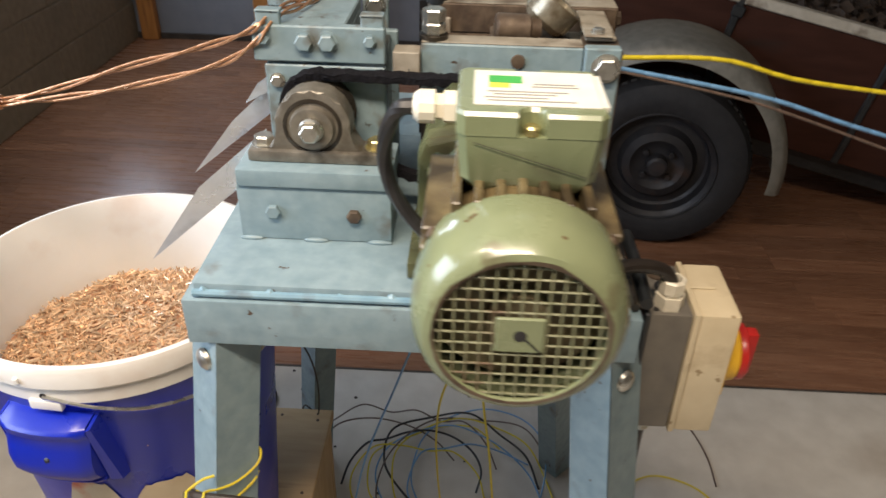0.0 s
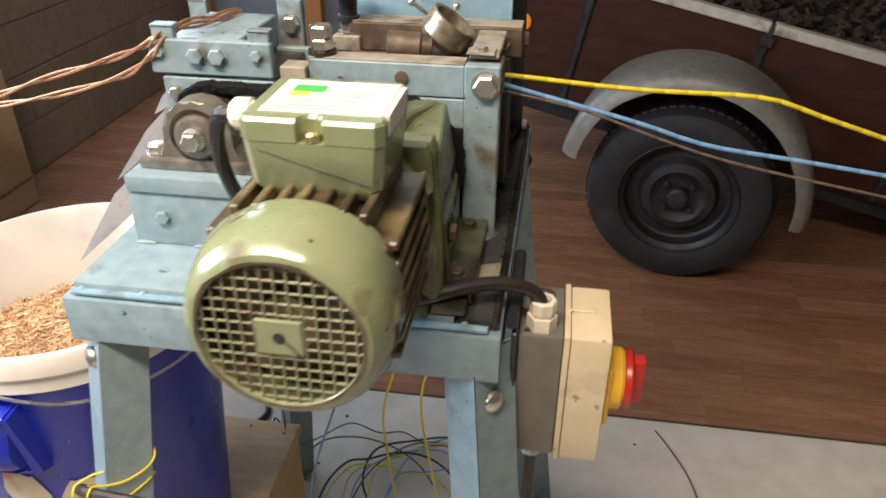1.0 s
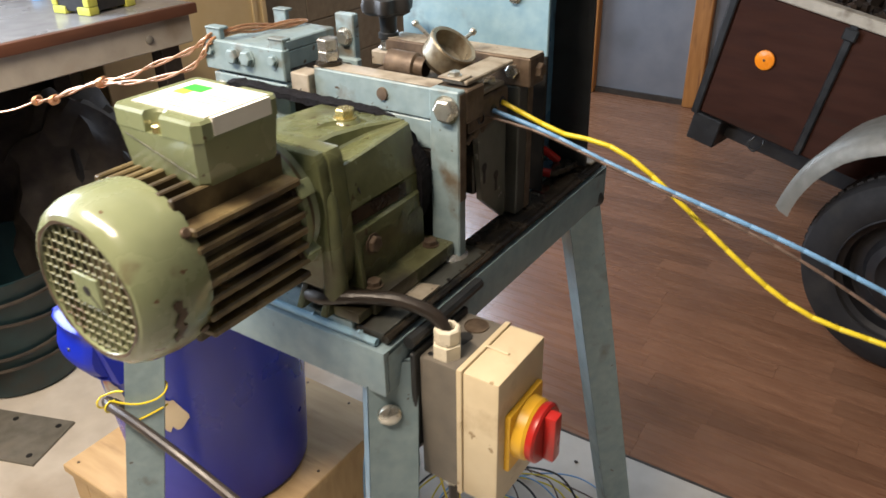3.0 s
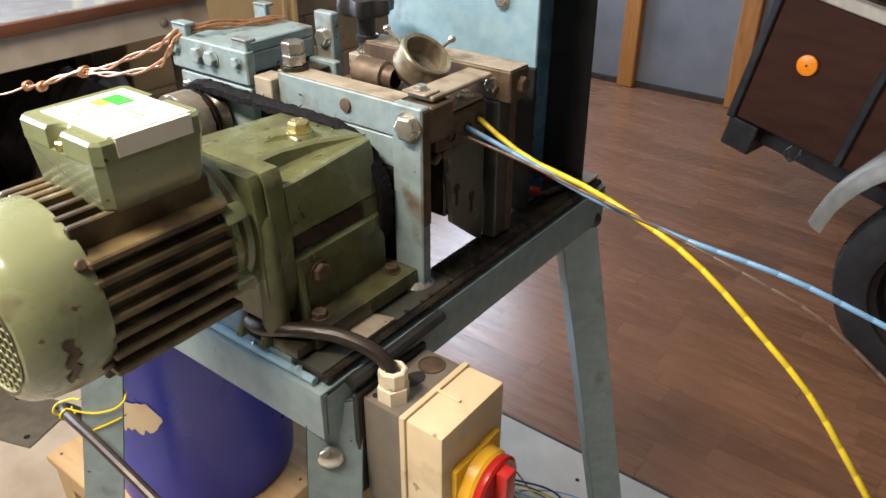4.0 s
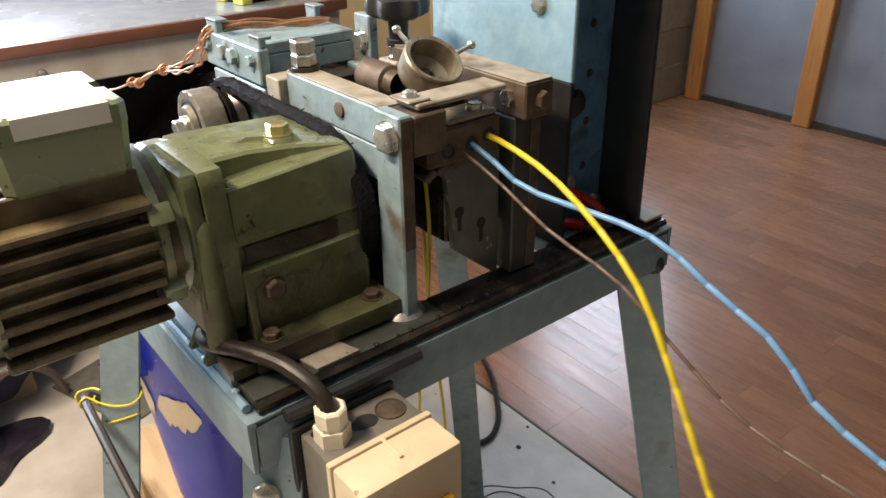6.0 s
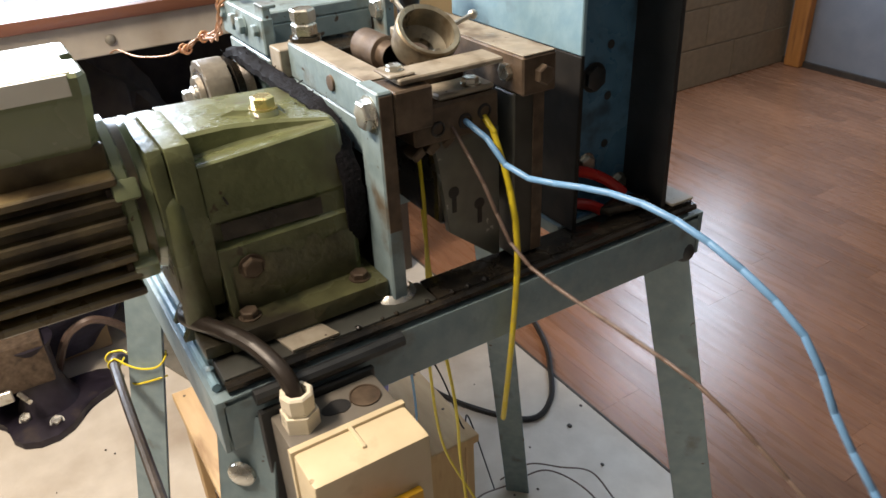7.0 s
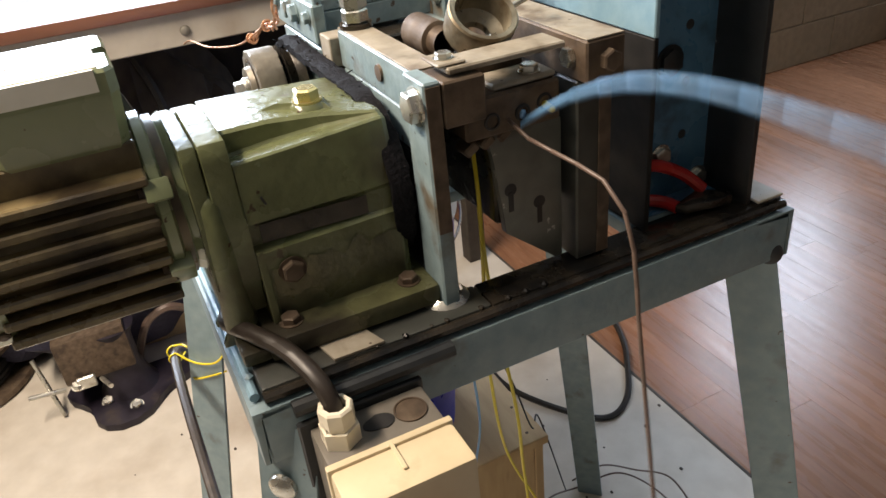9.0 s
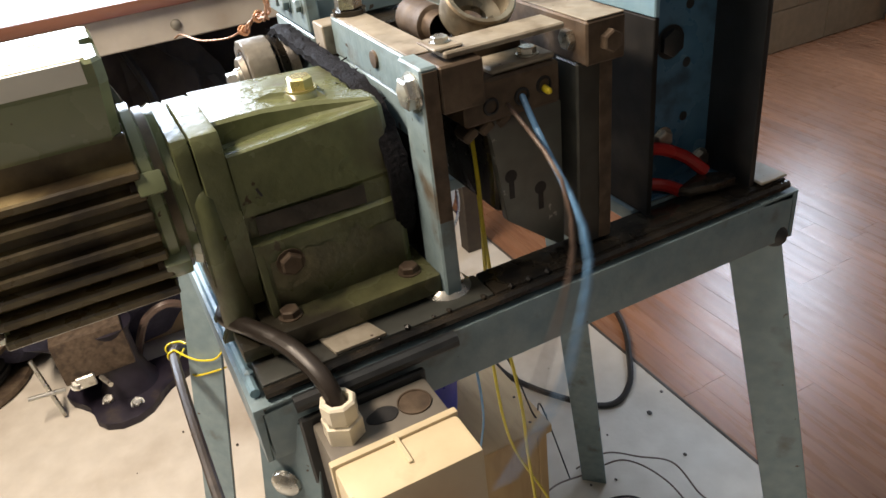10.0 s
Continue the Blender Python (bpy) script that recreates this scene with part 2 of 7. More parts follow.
CREAMWALL = mat("cream_painted_panel", (0.58, 0.46, 0.25), (0.64, 0.52, 0.3), 0.6, scale=12, bump=0.1)

# ---- building helpers ----
BASE = {}


def thing(name, at, label, category, group="", kind=""):
    ob = new(name)
    ob.location = at
    ob.empty_display_size = 0.05
    BASE[ob.name] = Vector(at)
    return tagged(ob, label, category, group, kind)


def part(name, bm, material, parent=None, label="", smooth=30):
    """Links bm, given in world places, as one mesh object under parent."""
    bmesh.ops.recalc_face_normals(bm, faces=bm.faces)
    base = BASE.get(parent.name, Vector()) if parent else Vector()
    bmesh.ops.translate(bm, vec=-base, verts=bm.verts)
    me = bpy.data.meshes.new(name)
    bm.to_mesh(me)
    bm.free()
    me.materials.append(material)
    if smooth:
        me.shade_smooth()
        me.set_sharp_from_angle(angle=radians(smooth))
    ob = new(name, me)
    if parent:
        ob.parent = parent
        BASE[ob.name] = base
    if label:
        ob["label"] = label
    return ob


def setting(name, bm, material, label="", category=""):
    ob = part(name, bm, material)
    BASE[ob.name] = Vector()
    return tagged(ob, label, category, kind="structure")


def mesh():
    return bmesh.new()


def box(bm, x0, x1, y0, y1, z0, z1, bevel=0.0, m=None, seg=1):
    vs = bmesh.ops.create_cube(bm, size=1.0)["verts"]
    bmesh.ops.scale(bm, vec=(x1 - x0, y1 - y0, z1 - z0), verts=vs)
    bmesh.ops.translate(bm, vec=((x0 + x1) / 2, (y0 + y1) / 2, (z0 + z1) / 2), verts=vs)
    if bevel:
        es = list({e for v in vs for e in v.link_edges})
        r = bmesh.ops.bevel(bm, geom=es, offset=bevel, segments=seg, affect="EDGES", profile=0.6)
        vs = list({v for f in r["faces"] for v in f.verts} | {v for v in vs if v.is_valid})
    if m:
        bmesh.ops.transform(bm, matrix=m, verts=vs)
    return bm


def lathe(bm, origin, axis, profile, seg=24, close=False, start=0.0, turn=360.0):
    """Turns a profile of (radius, distance along the axis) about the axis."""
    q = Vector((0, 0, 1)).rotation_difference(Vector(axis).normalized()).to_matrix().to_4x4()
    m = Matrix.Translation(origin) @ q
    rings = []
    full = abs(turn) >= 360
    n = seg if full else seg + 1
    for r, h in profile:
        if r < 1e-6:
            rings.append([bm.verts.new(m @ Vector((0, 0, h)))] * n)
        else:
            rings.append([bm.verts.new(m @ Vector((r * math.cos(radians(start) + radians(turn) * k / seg), r * math.sin(radians(start) + radians(turn) * k / seg), h))) for k in range(n)])
    pairs = list(zip(rings, rings[1:])) + ([(rings[-1], rings[0])] if close else [])
    for a, b in pairs:
        for k in range(n if full else n - 1):
            j = (k + 1) % n
            vs = []
            for v in (a[k], a[j], b[j], b[k]):
                if v not in vs:
                    vs.append(v)
            if len(vs) > 2:
                bm.faces.new(vs)
    return bm


def rod(bm, p, q, r, seg=12, r2=None):
    p, q = Vector(p), Vector(q)
    d = (q - p).length
    return lathe(bm, p, q - p, [(0, 0), (r, 0), (r2 if r2 is not None else r, d), (0, d)], seg)


def hexhead(bm, at, axis, size, height, washer=True):
    """A hexagon bolt head, size across corners / 2, on a washer."""
    if washer:
        lathe(bm, at, axis, [(0, 0), (size * 1.22, 0), (size * 1.22, height * 0.16), (0, height * 0.16)], 20)
    lathe(bm, at, axis, [(0, 0.0), (size, 0.0), (size, height * 0.86), (size * 0.84, height), (0, height)], 6)
    return bm


def dome(bm, at, axis, r):
    return lathe(bm, at, axis, [(0, 0), (r, 0), (r * 0.93, r * 0.3), (r * 0.6, r * 0.55), (0, r * 0.65)], 18)


def smooth_path(pts, n):
    """n points along a smooth curve through pts."""
    pts = [Vector(p) for p in pts]
    ext = [2 * pts[0] - pts[1]] + pts + [2 * pts[-1] - pts[-2]]
    out = []
    for k in range(n):
        u = k / (n - 1) * (len(pts) - 1)
        i = min(int(u), len(pts) - 2)
        f = u - i
        a, b, c, d = ext[i:i + 4]
        out.append(0.5 * ((2 * b) + (c - a) * f + (2 * a - 5 * b + 4 * c - d) * f * f + (3 * b - a - 3 * c + d) * f ** 3))
    return out


def tube(bm, pts, r, n=None, seg=8):
    """A round cord along a smooth curve through pts."""
    path = smooth_path(pts, n or 8 * len(pts))
    up = Vector((0.31, 0.2, 0.93))
    rings = []
    for k, p in enumerate(path):
        d = (path[min(k + 1, len(path) - 1)] - path[max(k - 1, 0)]).normalized()
        s = d.cross(up).normalized()
        if rings and s.dot(prev) < 0:
            s = -s
        prev = s
        u = s.cross(d)
        rings.append([bm.verts.new(p + r * (math.cos(2 * math.pi * j / seg) * s + math.sin(2 * math.pi * j / seg) * u)) for j in range(seg)])
    for a, b in zip(rings, rings[1:]):
        for j in range(seg):
            bm.faces.new((a[j], a[(j + 1) % seg], b[(j + 1) % seg], b[j]))
    bm.faces.new(rings[0][::-1])
    bm.faces.new(rings[-1])
    return bm


def prism(bm, outline, axis, lo, hi, bevel=0.0):
    """Extrudes a 2D outline along x, y or z; the outline is in the other two coordinates, in their order."""
    def place(p, h):
        return {"x": (h, p[0], p[1]), "y": (p[0], h, p[1]), "z": (p[0], p[1], h)}[axis]
    a = [bm.verts.new(place(p, lo)) for p in outline]
    b = [bm.verts.new(place(p, hi)) for p in outline]
    n = len(outline)
    fs = [bm.faces.new(a), bm.faces.new(b[::-1])]
    for k in range(n):
        fs.append(bm.faces.new((a[k], a[(k + 1) % n], b[(k + 1) % n], b[k])))
    if bevel:
        es = list({e for f in fs for e in f.edges})
        bmesh.ops.bevel(bm, geom=es, offset=bevel, segments=2, affect="EDGES", profile=0.6)
    return bm


def cord(name, pts, r, material, label, category="wire", n=None, seg=7):
    t = thing(name, pts[0], label, category)
    bm = mesh()
    tube(bm, pts, r, n or 10 * len(pts), seg)
    part("strand", bm, material, t)
    return t


# ---- the room ----
def build_room():
    bm = mesh()
    box(bm, -2.1, 3.4, -3.2, 0.955, -0.12, 0.0)
    setting("ground", bm, SCREED, "pale worn concrete screed floor", "floor")
    bm = mesh()
    box(bm, -2.1, 3.4, 0.955, 3.7, -0.12, -0.006)
    BASE["floor_obj"] = setting("floor", bm, OLDWOOD, "reddish wood laminate floor of short staggered strips", "floor")
    # The ceiling is out of view; added pale so that it fills with bounced light.
    bm = mesh()
    box(bm, -2.3, 3.6, -3.4, 3.9, 2.55, 2.7)
    setting("ceiling", bm, UNSEEN_CEILING, "unseen ceiling, kept pale to bounce light down", "ceiling")
    bm = mesh()
    box(bm, -2.3, 3.6, 3.7, 3.9, -0.12, 2.55)
    setting("wall_north", bm, GREYWALL, "blue-grey panelled wall between pine posts", "wall")
    # South wall is never in view; added dark to lower the ambient light.
    bm = mesh()
    box(bm, -2.3, 3.6, -3.4, -3.2, -0.12, 2.55)
    setting("wall_south", bm, UNSEEN_WALL, "unseen wall, kept dark to limit bounced light", "wall")
    # left wall with two window openings
    bm = mesh()
    ws = ((-1.2, 0.5, 1.15, 2.1), (2.62, 3.62, 0.82, 2.08))
    y = -3.2
    for y0, y1, z0, z1 in ws:
        box(bm, -2.3, -2.1, y, y0, -0.12, 2.55)
        box(bm, -2.3, -2.1, y0, y1, -0.12, z0)
        box(bm, -2.3, -2.1, y0, y1, z1, 2.55)
        y = y1
    box(bm, -2.3, -2.1, y, 3.7, -0.12, 2.55)
    BASE["west_obj"] = setting("wall_west", bm, MORTAR, "block wall with mortar joints and two windows", "wall")
    # East wall, also unseen, is dark so little fill reaches the machine's side.
    bm = mesh()
    box(bm, 3.4, 3.6, -3.4, 3.9, -0.12, 2.55)
    setting("wall_east", bm, UNSEEN_WALL, "unseen wall, kept dark to limit bounced light", "wall")
    for k, (y0, y1, z0, z1) in enumerate(ws):
        bm = mesh()
        w = 0.05
        for a, b, c, d in ((y0, y1, z0, z0 + w), (y0, y1, z1 - w, z1), (y0, y0 + w, z0 + w, z1 - w), (y1 - w, y1, z0 + w, z1 - w), ((y0 + y1) / 2 - 0.02, (y0 + y1) / 2 + 0.02, z0 + w, z1 - w)):
            box(bm, -2.25, -2.19, a, b, c, d, 0.004)
        setting("window_%d" % (k + 1), bm, WINDOWFRAME, "white window frame in the block wall", "window")
    # pine posts
    for k in range(9):
        x = -2.06 + 0.62 * k + (0.04 if k else 0.0)
        bm = mesh()
        box(bm, x, x + 0.095, 3.645, 3.698, 0, 2.55, 0.006)
        setting("trim", bm, POSTWOOD, "orange-brown pine post on a grey wall", "post")
    # Added dark strip paints the debris and shadow in the laminate's edge gap.
    bm = mesh()
    box(bm, -2.1, 3.4, 0.9515, 0.9590, -0.003, 0.0014, 0.0006)
    setting("trim", bm, DARKSTUFF, "thin dark strip for the gritty, shaded gap between laminate and screed", "floor strip")
    bm = mesh()
    box(bm, -2.1, 3.4, 3.68, 3.698, -0.004, 0.03)
    setting("baseboard", bm, DARKSTUFF, "narrow dark skirting at the grey wall", "skirting")


build_room()


# ---- machine stand ----
def leg(bm, x, y, sx, sy, w=0.05, t=0.005):
    """An angle-iron leg, its ridge towards the front, splayed outwards by sx, sy."""
    top, foot = 0.905, 0.0
    ax, ay = LEAN[sy] * sx, 0.17 * sy
    h = w / math.sqrt(2)
    k = t / math.sqrt(2)
    prof = [(0, 0), (h, h), (h - k, h + k), (0, 2 * k), (-h + k, h + k), (-h, h)]
    rings = [[bm.verts.new((x + px + ax * (top - z), y + py + ay * (top - z), z)) for px, py in prof] for z in (top, foot)]
    for j in range(6):
        bm.faces.new((rings[0][j], rings[0][(j + 1) % 6], rings[1][(j + 1) % 6], rings[1][j]))
    for r in rings:
        bm.faces.new((r[0], r[1], r[2], r[3]))
        bm.faces.new((r[0], r[3], r[4], r[5]))
    bmesh.ops.bevel(bm, geom=list(bm.edges), offset=0.0007, segments=1, affect="EDGES")


LEAN = {-1: 0.085, 1: 0.11}


def build_stand():
    st = thing("machine_stand", (-0.21, 0.26, 0.0), "blue-grey painted steel stand on splayed angle-iron legs", "machine stand")
    T = 0.93
    # the frame's four angle rails
    bm = mesh(); prism(bm, [(0, T), (0, T - 0.05), (0.005, T - 0.05), (0.005, T - 0.005), (0.045, T - 0.005), (0.045, T)], "x", -0.425, 0.0, 0.0012); part("front_rail", bm, PAINT, st)
    bm = mesh(); prism(bm, [(0.52, T), (0.52, T - 0.05), (0.515, T - 0.05), (0.515, T - 0.005), (0.475, T - 0.005), (0.475, T)], "x", -0.425, 0.0, 0.0012); part("rear_rail", bm, PAINT, st)
    bm = mesh(); prism(bm, [(0.0, T - 0.001), (0.0, T - 0.05), (-0.005, T - 0.05), (-0.005, T - 0.006), (-0.045, T - 0.006), (-0.045, T - 0.001)], "y", 0.0065, 0.514, 0.0012); part("side_rail", bm, PAINT, st)
    bm = mesh(); prism(bm, [(-0.425, T - 0.001), (-0.425, T - 0.05), (-0.42, T - 0.05), (-0.42, T - 0.006), (-0.38, T - 0.006), (-0.38, T - 0.001)], "y", 0.0065, 0.514, 0.0012); part("side_rail", bm, PAINT, st)
    # the plate on the frame, with its open bay
    def plate(name, x0, x1, y0, y1, m, z1=T + 0.014, label=""):
        b = mesh(); box(b, x0, x1, y0, y1, T + 0.001, z1, 0.0025, seg=2); part(name, b, m, st, label)
    plate("tabletop", -0.415, -0.043, 0.009, 0.172, PAINT)
    plate("tabletop", -0.415, -0.20, 0.1725, 0.36, PAINT)
    plate("tabletop", -0.415, -0.043, 0.3605, 0.511, PAINT)
    # film of black oil on the plate beside the motor's foot
    rr = random.Random(31)
    for cx, cy, rx, ry in ((-0.07, 0.10, 0.024, 0.068), (-0.10, 0.435, 0.055, 0.06)):
        bm = mesh(); edge = []
        for k in range(40):
            a = 2 * math.pi * k / 40
            f = 1 + 0.3 * noise.noise(Vector((math.cos(a) * 1.8, math.sin(a) * 1.8, cx * 9))) + rr.uniform(-0.04, 0.04)
            edge.append(bm.verts.new((cx + rx * f * math.cos(a), cy + ry * f * math.sin(a), T + 0.0144)))
        bm.faces.new(edge); part("oil_film", bm, OILY, st, "dark film for oil and painted shade")
    # patch of clean paint by the edge
    bm = mesh(); prism(bm, [(-0.0455, 0.060), (-0.009, 0.068), (-0.009, 0.108), (-0.040, 0.098)], "z", T + 0.0126, T + 0.0152, 0.0006); part("clean_patch", bm, DUSTY, st, "pale worn patch of paint")
    # greasy bar along the edge, weld beads
    bm = mesh(); box(bm, -0.042, -0.008, 0.012, 0.2, T + 0.001, T + 0.0125, 0.003, seg=2); part("edge_bar", bm, OILY, st, "oil-stained edge bar")
    bm = mesh(); box(bm, -0.042, -0.008, 0.2005, 0.511, T + 0.001, T + 0.0125, 0.003, seg=2); part("edge_bar", bm, GREASY, st, "dark greasy edge bar")
    bm = mesh(); tube(bm, [(-0.0065, 0.012, T + 0.006), (-0.006, 0.26, T + 0.0065), (-0.0065, 0.511, T + 0.006)], 0.0045, 24); part("edge_seam", bm, GREASY, st, "black greasy seam along the edge")
    bm = mesh(); tube(bm, [(-0.415, 0.0065, T + 0.005), (-0.2, 0.006, T + 0.006), (-0.012, 0.0065, T + 0.005)], 0.0038, 24); part("edge_seam", bm, PAINT_BLUE, st)
    rnd = random.Random(3)
    for k in range(7):
        bm = mesh(); x = -0.40 + 0.06 * k + rnd.uniform(-0.01, 0.01)
        bmesh.ops.create_icosphere(bm, subdivisions=1, radius=rnd.uniform(0.003, 0.0055), matrix=Matrix.Translation((x, 0.008, T + 0.007))); part("weld_bead", bm, PAINT_BLUE, st)
    for k in range(8):
        bm = mesh(); y = rnd.uniform(0.03, 0.2)
        bmesh.ops.create_icosphere(bm, subdivisions=1, radius=rnd.uniform(0.002, 0.0042), matrix=Matrix.Translation((-0.010, 0.10 + 0.022 * k + rnd.uniform(-0.006, 0.006), T + 0.0115))); part("weld_bead", bm, GREASY, st)
    for x, y, sx, sy in ((-0.397, 0.005, -1, -1), (-0.024, 0.003, 1, -1), (-0.388, 0.468, -1, 1), (-0.039, 0.468, 1, 1)):
        bm = mesh(); leg(bm, x, y, sx, sy)
        ob = part("leg", bm, PAINT, st)
        bm = mesh()
        z = 0.851 if sy < 0 else 0.885
        out = 0.0150 if sy < 0 else 0.0310
        cx, cy = x + sx * (LEAN[sy] * (0.905 - z) + out), y + sy * 0.17 * (0.905 - z) + out
        dome(bm, (cx, cy, z), (sx * 0.707, -0.707, 0.0), 0.0122)
        part("leg_bolt", bm, STEEL if sy < 0 else BLACK_PAINT, ob, "domed zinc-plated bolt" if sy < 0 else "dark painted domed bolt")


build_stand()


# ---- geared motor ----
MX, MZ = -0.128, 1.053


def rounded_square(r, k, n=32):
    """A circle of radius r squared off by k (0 a circle, 1 a square)."""
    out = []
    for j in range(n):
        a = 2 * math.pi * j / n
        c, s_ = math.cos(a), math.sin(a)
        f = 1 / max(abs(c), abs(s_))
        g = (1 - k) + k * f
        out.append((r * c * g, r * s_ * g))
    return out


def loft(bm, rings, cap=True):
    vs = [[bm.verts.new(p) for p in r] for r in rings]
    n = len(vs[0])
    for a, b in zip(vs, vs[1:]):
        for j in range(n):
            bm.faces.new((a[j], a[(j + 1) % n], b[(j + 1) % n], b[j]))
    if cap:
        bm.faces.new(vs[0][::-1])
        bm.faces.new(vs[-1])
    return bm


def build_motor():
    mo = thing("geared_motor", (MX, 0.06, 0.945), "green enamelled geared electric motor, oily and chipped, on the stand", "electric motor")

    def ring(y, r, k=0.0, dz=0.0):
        return [(MX + px, y, MZ + pz + dz) for px, pz in rounded_square(r, k, 40)]

    # fan cowl: rounded drum, open grille in front
    bm = mesh()
    loft(bm, [ring(-0.124, 0.0690, 0.09), ring(-0.132, 0.0705, 0.10), ring(-0.152, 0.0708, 0.09), ring(-0.166, 0.0695, 0.05), ring(-0.176, 0.0655, 0.03), ring(-0.1815, 0.0605, 0.0), ring(-0.183, 0.0555), ring(-0.1815, 0.0540), ring(-0.176, 0.0540), ring(-0.1745, 0.0570), ring(-0.165, 0.0655, 0.04), ring(-0.152, 0.0685, 0.08), ring(-0.125, 0.0670, 0.08)], cap=False)
    cowl = part("fan_cowl", bm, mat("chipped_green_enamel", (0.185, 0.215, 0.12), (0.21, 0.24, 0.135), 0.24, scale=40, bump=0.08, bump_scale=50, stain=(0.085, 0.05, 0.027), stain_scale=26, stain_at=0.62, coat=0.3, chips=(0.10, 0.055, 0.025), chip_scale=85, chip_at=0.69), mo, "glossy green fan cowl with chipped edges")
    # grille of cast bars inside the opening
    def bar(h0, h1, at, vertical):
        b = mesh()
        w = 0.0008
        if vertical:
            box(b, MX + at - w, MX + at + w, -0.1812, -0.1796, MZ + h0, MZ + h1, 0.0005)
        else:
            box(b, MX + h0, MX + h1, -0.1809, -0.1793, MZ + at - w, MZ + at + w, 0.0005)
        part("grille_bar", b, GRILLE, cowl)
    for k in range(-6, 7):
        at = k * 0.0083
        h = math.sqrt(max(0.0, 0.0548 ** 2 - at * at))
        bar(-h, h, at, True)
        bar(-h, h, at, False)
    bm = mesh(); box(bm, MX - 0.0155, MX + 0.0155, -0.1822, -0.1796, MZ - 0.0135, MZ + 0.0135, 0.001)
    part("hub_plate", bm, GREEN, cowl)
    bm = mesh(); rod(bm, (MX, -0.1825, MZ), (MX, -0.182, MZ), 0.0042, 16)
    part("hub_hole", bm, BLACK, cowl, "dark hole in the hub plate")
    bm = mesh(); rr = random.Random(14)
    ring_a, ring_b = [], []
    for k in range(72):
        a = 2 * math.pi * k / 72
        ca, sa = math.cos(a), math.sin(a)
        w = 0.0006 + 0.0022 * max(0.0, 0.5 + noise.noise(Vector((ca * 2.3, sa * 2.3, 3.0)))) + rr.uniform(0, 0.0006)
        ring_a.append(bm.verts.new((MX + 0.0541 * ca, -0.1830, MZ + 0.0541 * sa)))
        ring_b.append(bm.verts.new((MX + (0.0546 + w) * ca, -0.1834, MZ + (0.0546 + w) * sa)))
    for k in range(72):
        bm.faces.new((ring_a[k], ring_a[(k + 1) % 72], ring_b[(k + 1) % 72], ring_b[k]))
    part("rust_rim", bm, RUSTY, cowl, "rust-brown rim round the grille opening")
    # rust patch where the cowl turns to its side
    bm = mesh(); grid = []
    for i in range(5):
        row = []
        for j in range(9):
            a = radians(-30 + 30 * j / 8 + 3 * noise.noise(Vector((i, j, 0.5))))
            y = -0.160 - 0.0025 * math.sin(j * 1.9) + (0.008 + 0.005 * noise.noise(Vector((j * 0.9, i, 2.0)))) * i / 4
            r = 0.0712 * (0.91 + 0.09 / max(abs(math.cos(a)), abs(math.sin(a))))
            row.append(bm.verts.new((MX + r * math.cos(a), y, MZ + r * math.sin(a))))
        grid.append(row)
    for i in range(4):
        for j in range(8):
            bm.faces.new((grid[i][j], grid[i][j + 1], grid[i + 1][j + 1], grid[i + 1][j]))
    part("rust_patch", bm, RUSTY, cowl, "rust-brown bare patch")
    bm = mesh(); box(bm, -0.009, 0.009, -0.0003, 0.0003, -0.0006, 0.0006, 0, Matrix.Translation((MX + 0.007, -0.1823, MZ - 0.006)) @ pose(0, 0, 0, 0, 45, 0))
    part("scratch", bm, BLACK, cowl, "dark scratch on the hub plate")
    # fan inside
    bm = mesh()
    lathe(bm, (MX, -0.168, MZ), (0, 1, 0), [(0, 0), (0.02, 0), (0.022, 0.012), (0.058, 0.017), (0.058, 0.02), (0, 0.02)], 24)
    fan = part("fan", bm, FAN_RUST, mo, "rust-stained cream cooling fan behind the grille")
    for k in range(8):
        bm = mesh(); box(bm, 0.012, 0.056, -0.0015, 0.0015, -0.02, 0.0, 0, Matrix.Translation((MX, -0.150, MZ)) @ pose(0, 0, 0, 90) @ pose(0, 0, 0, 0, 0, 45 * k))
        part("blade", bm, FAN_RUST, fan)
    for a in (35, 145, 215, 325):
        bm = mesh()
        c = (MX + 0.0722 * math.cos(radians(a)), -0.131, MZ + 0.0722 * math.sin(radians(a)))
        lathe(bm, c, (math.cos(radians(a)), 0, math.sin(radians(a))), [(0, -0.003), (0.0045, -0.003), (0.0045, 0.0012), (0.003, 0.0022), (0, 0.0022)], 12)
        part("cowl_screw", bm, RUSTY, cowl)
    # stator body with lengthwise fins
    bm = mesh(); loft(bm, [ring(-0.135, 0.0608), ring(0.0, 0.0608)])
    part("stator", bm, FIN_GRIME, mo)
    for k in range(-3, 4):
        for sx in (1, -1):
            b = mesh()
            z = k * 0.0148 - 0.004
            inner = math.sqrt(0.054 ** 2 - min(z * z, 0.0025)) - 0.004
            outer = 0.0685 - abs(k) * 0.0009
            x0, x1 = sorted((MX + sx * inner, MX + sx * outer))
            box(b, x0, x1, -0.128, -0.016, MZ + z - 0.0033, MZ + z + 0.0033, 0.0014)
            part("cooling_fin", b, FIN_GRIME, mo)
    for k in range(-3, 4):
        for sz in (1, -1):
            b = mesh()
            xx = k * 0.0145
            inner = math.sqrt(0.054 ** 2 - min(xx * xx, 0.0025)) - 0.004
            outer = 0.0675 - abs(k) * 0.0016
            z0, z1 = sorted((MZ + sz * inner, MZ + sz * outer))
            box(b, MX + xx - 0.003, MX + xx + 0.003, -0.128, -0.016, z0, z1, 0.0011)
            part("cooling_fin", b, FIN_GRIME, mo)
    # terminal box, tapered downwards, with its lid
    bm = mesh()
    def sq(x0, x1, y0, y1, z):
        c = 0.006
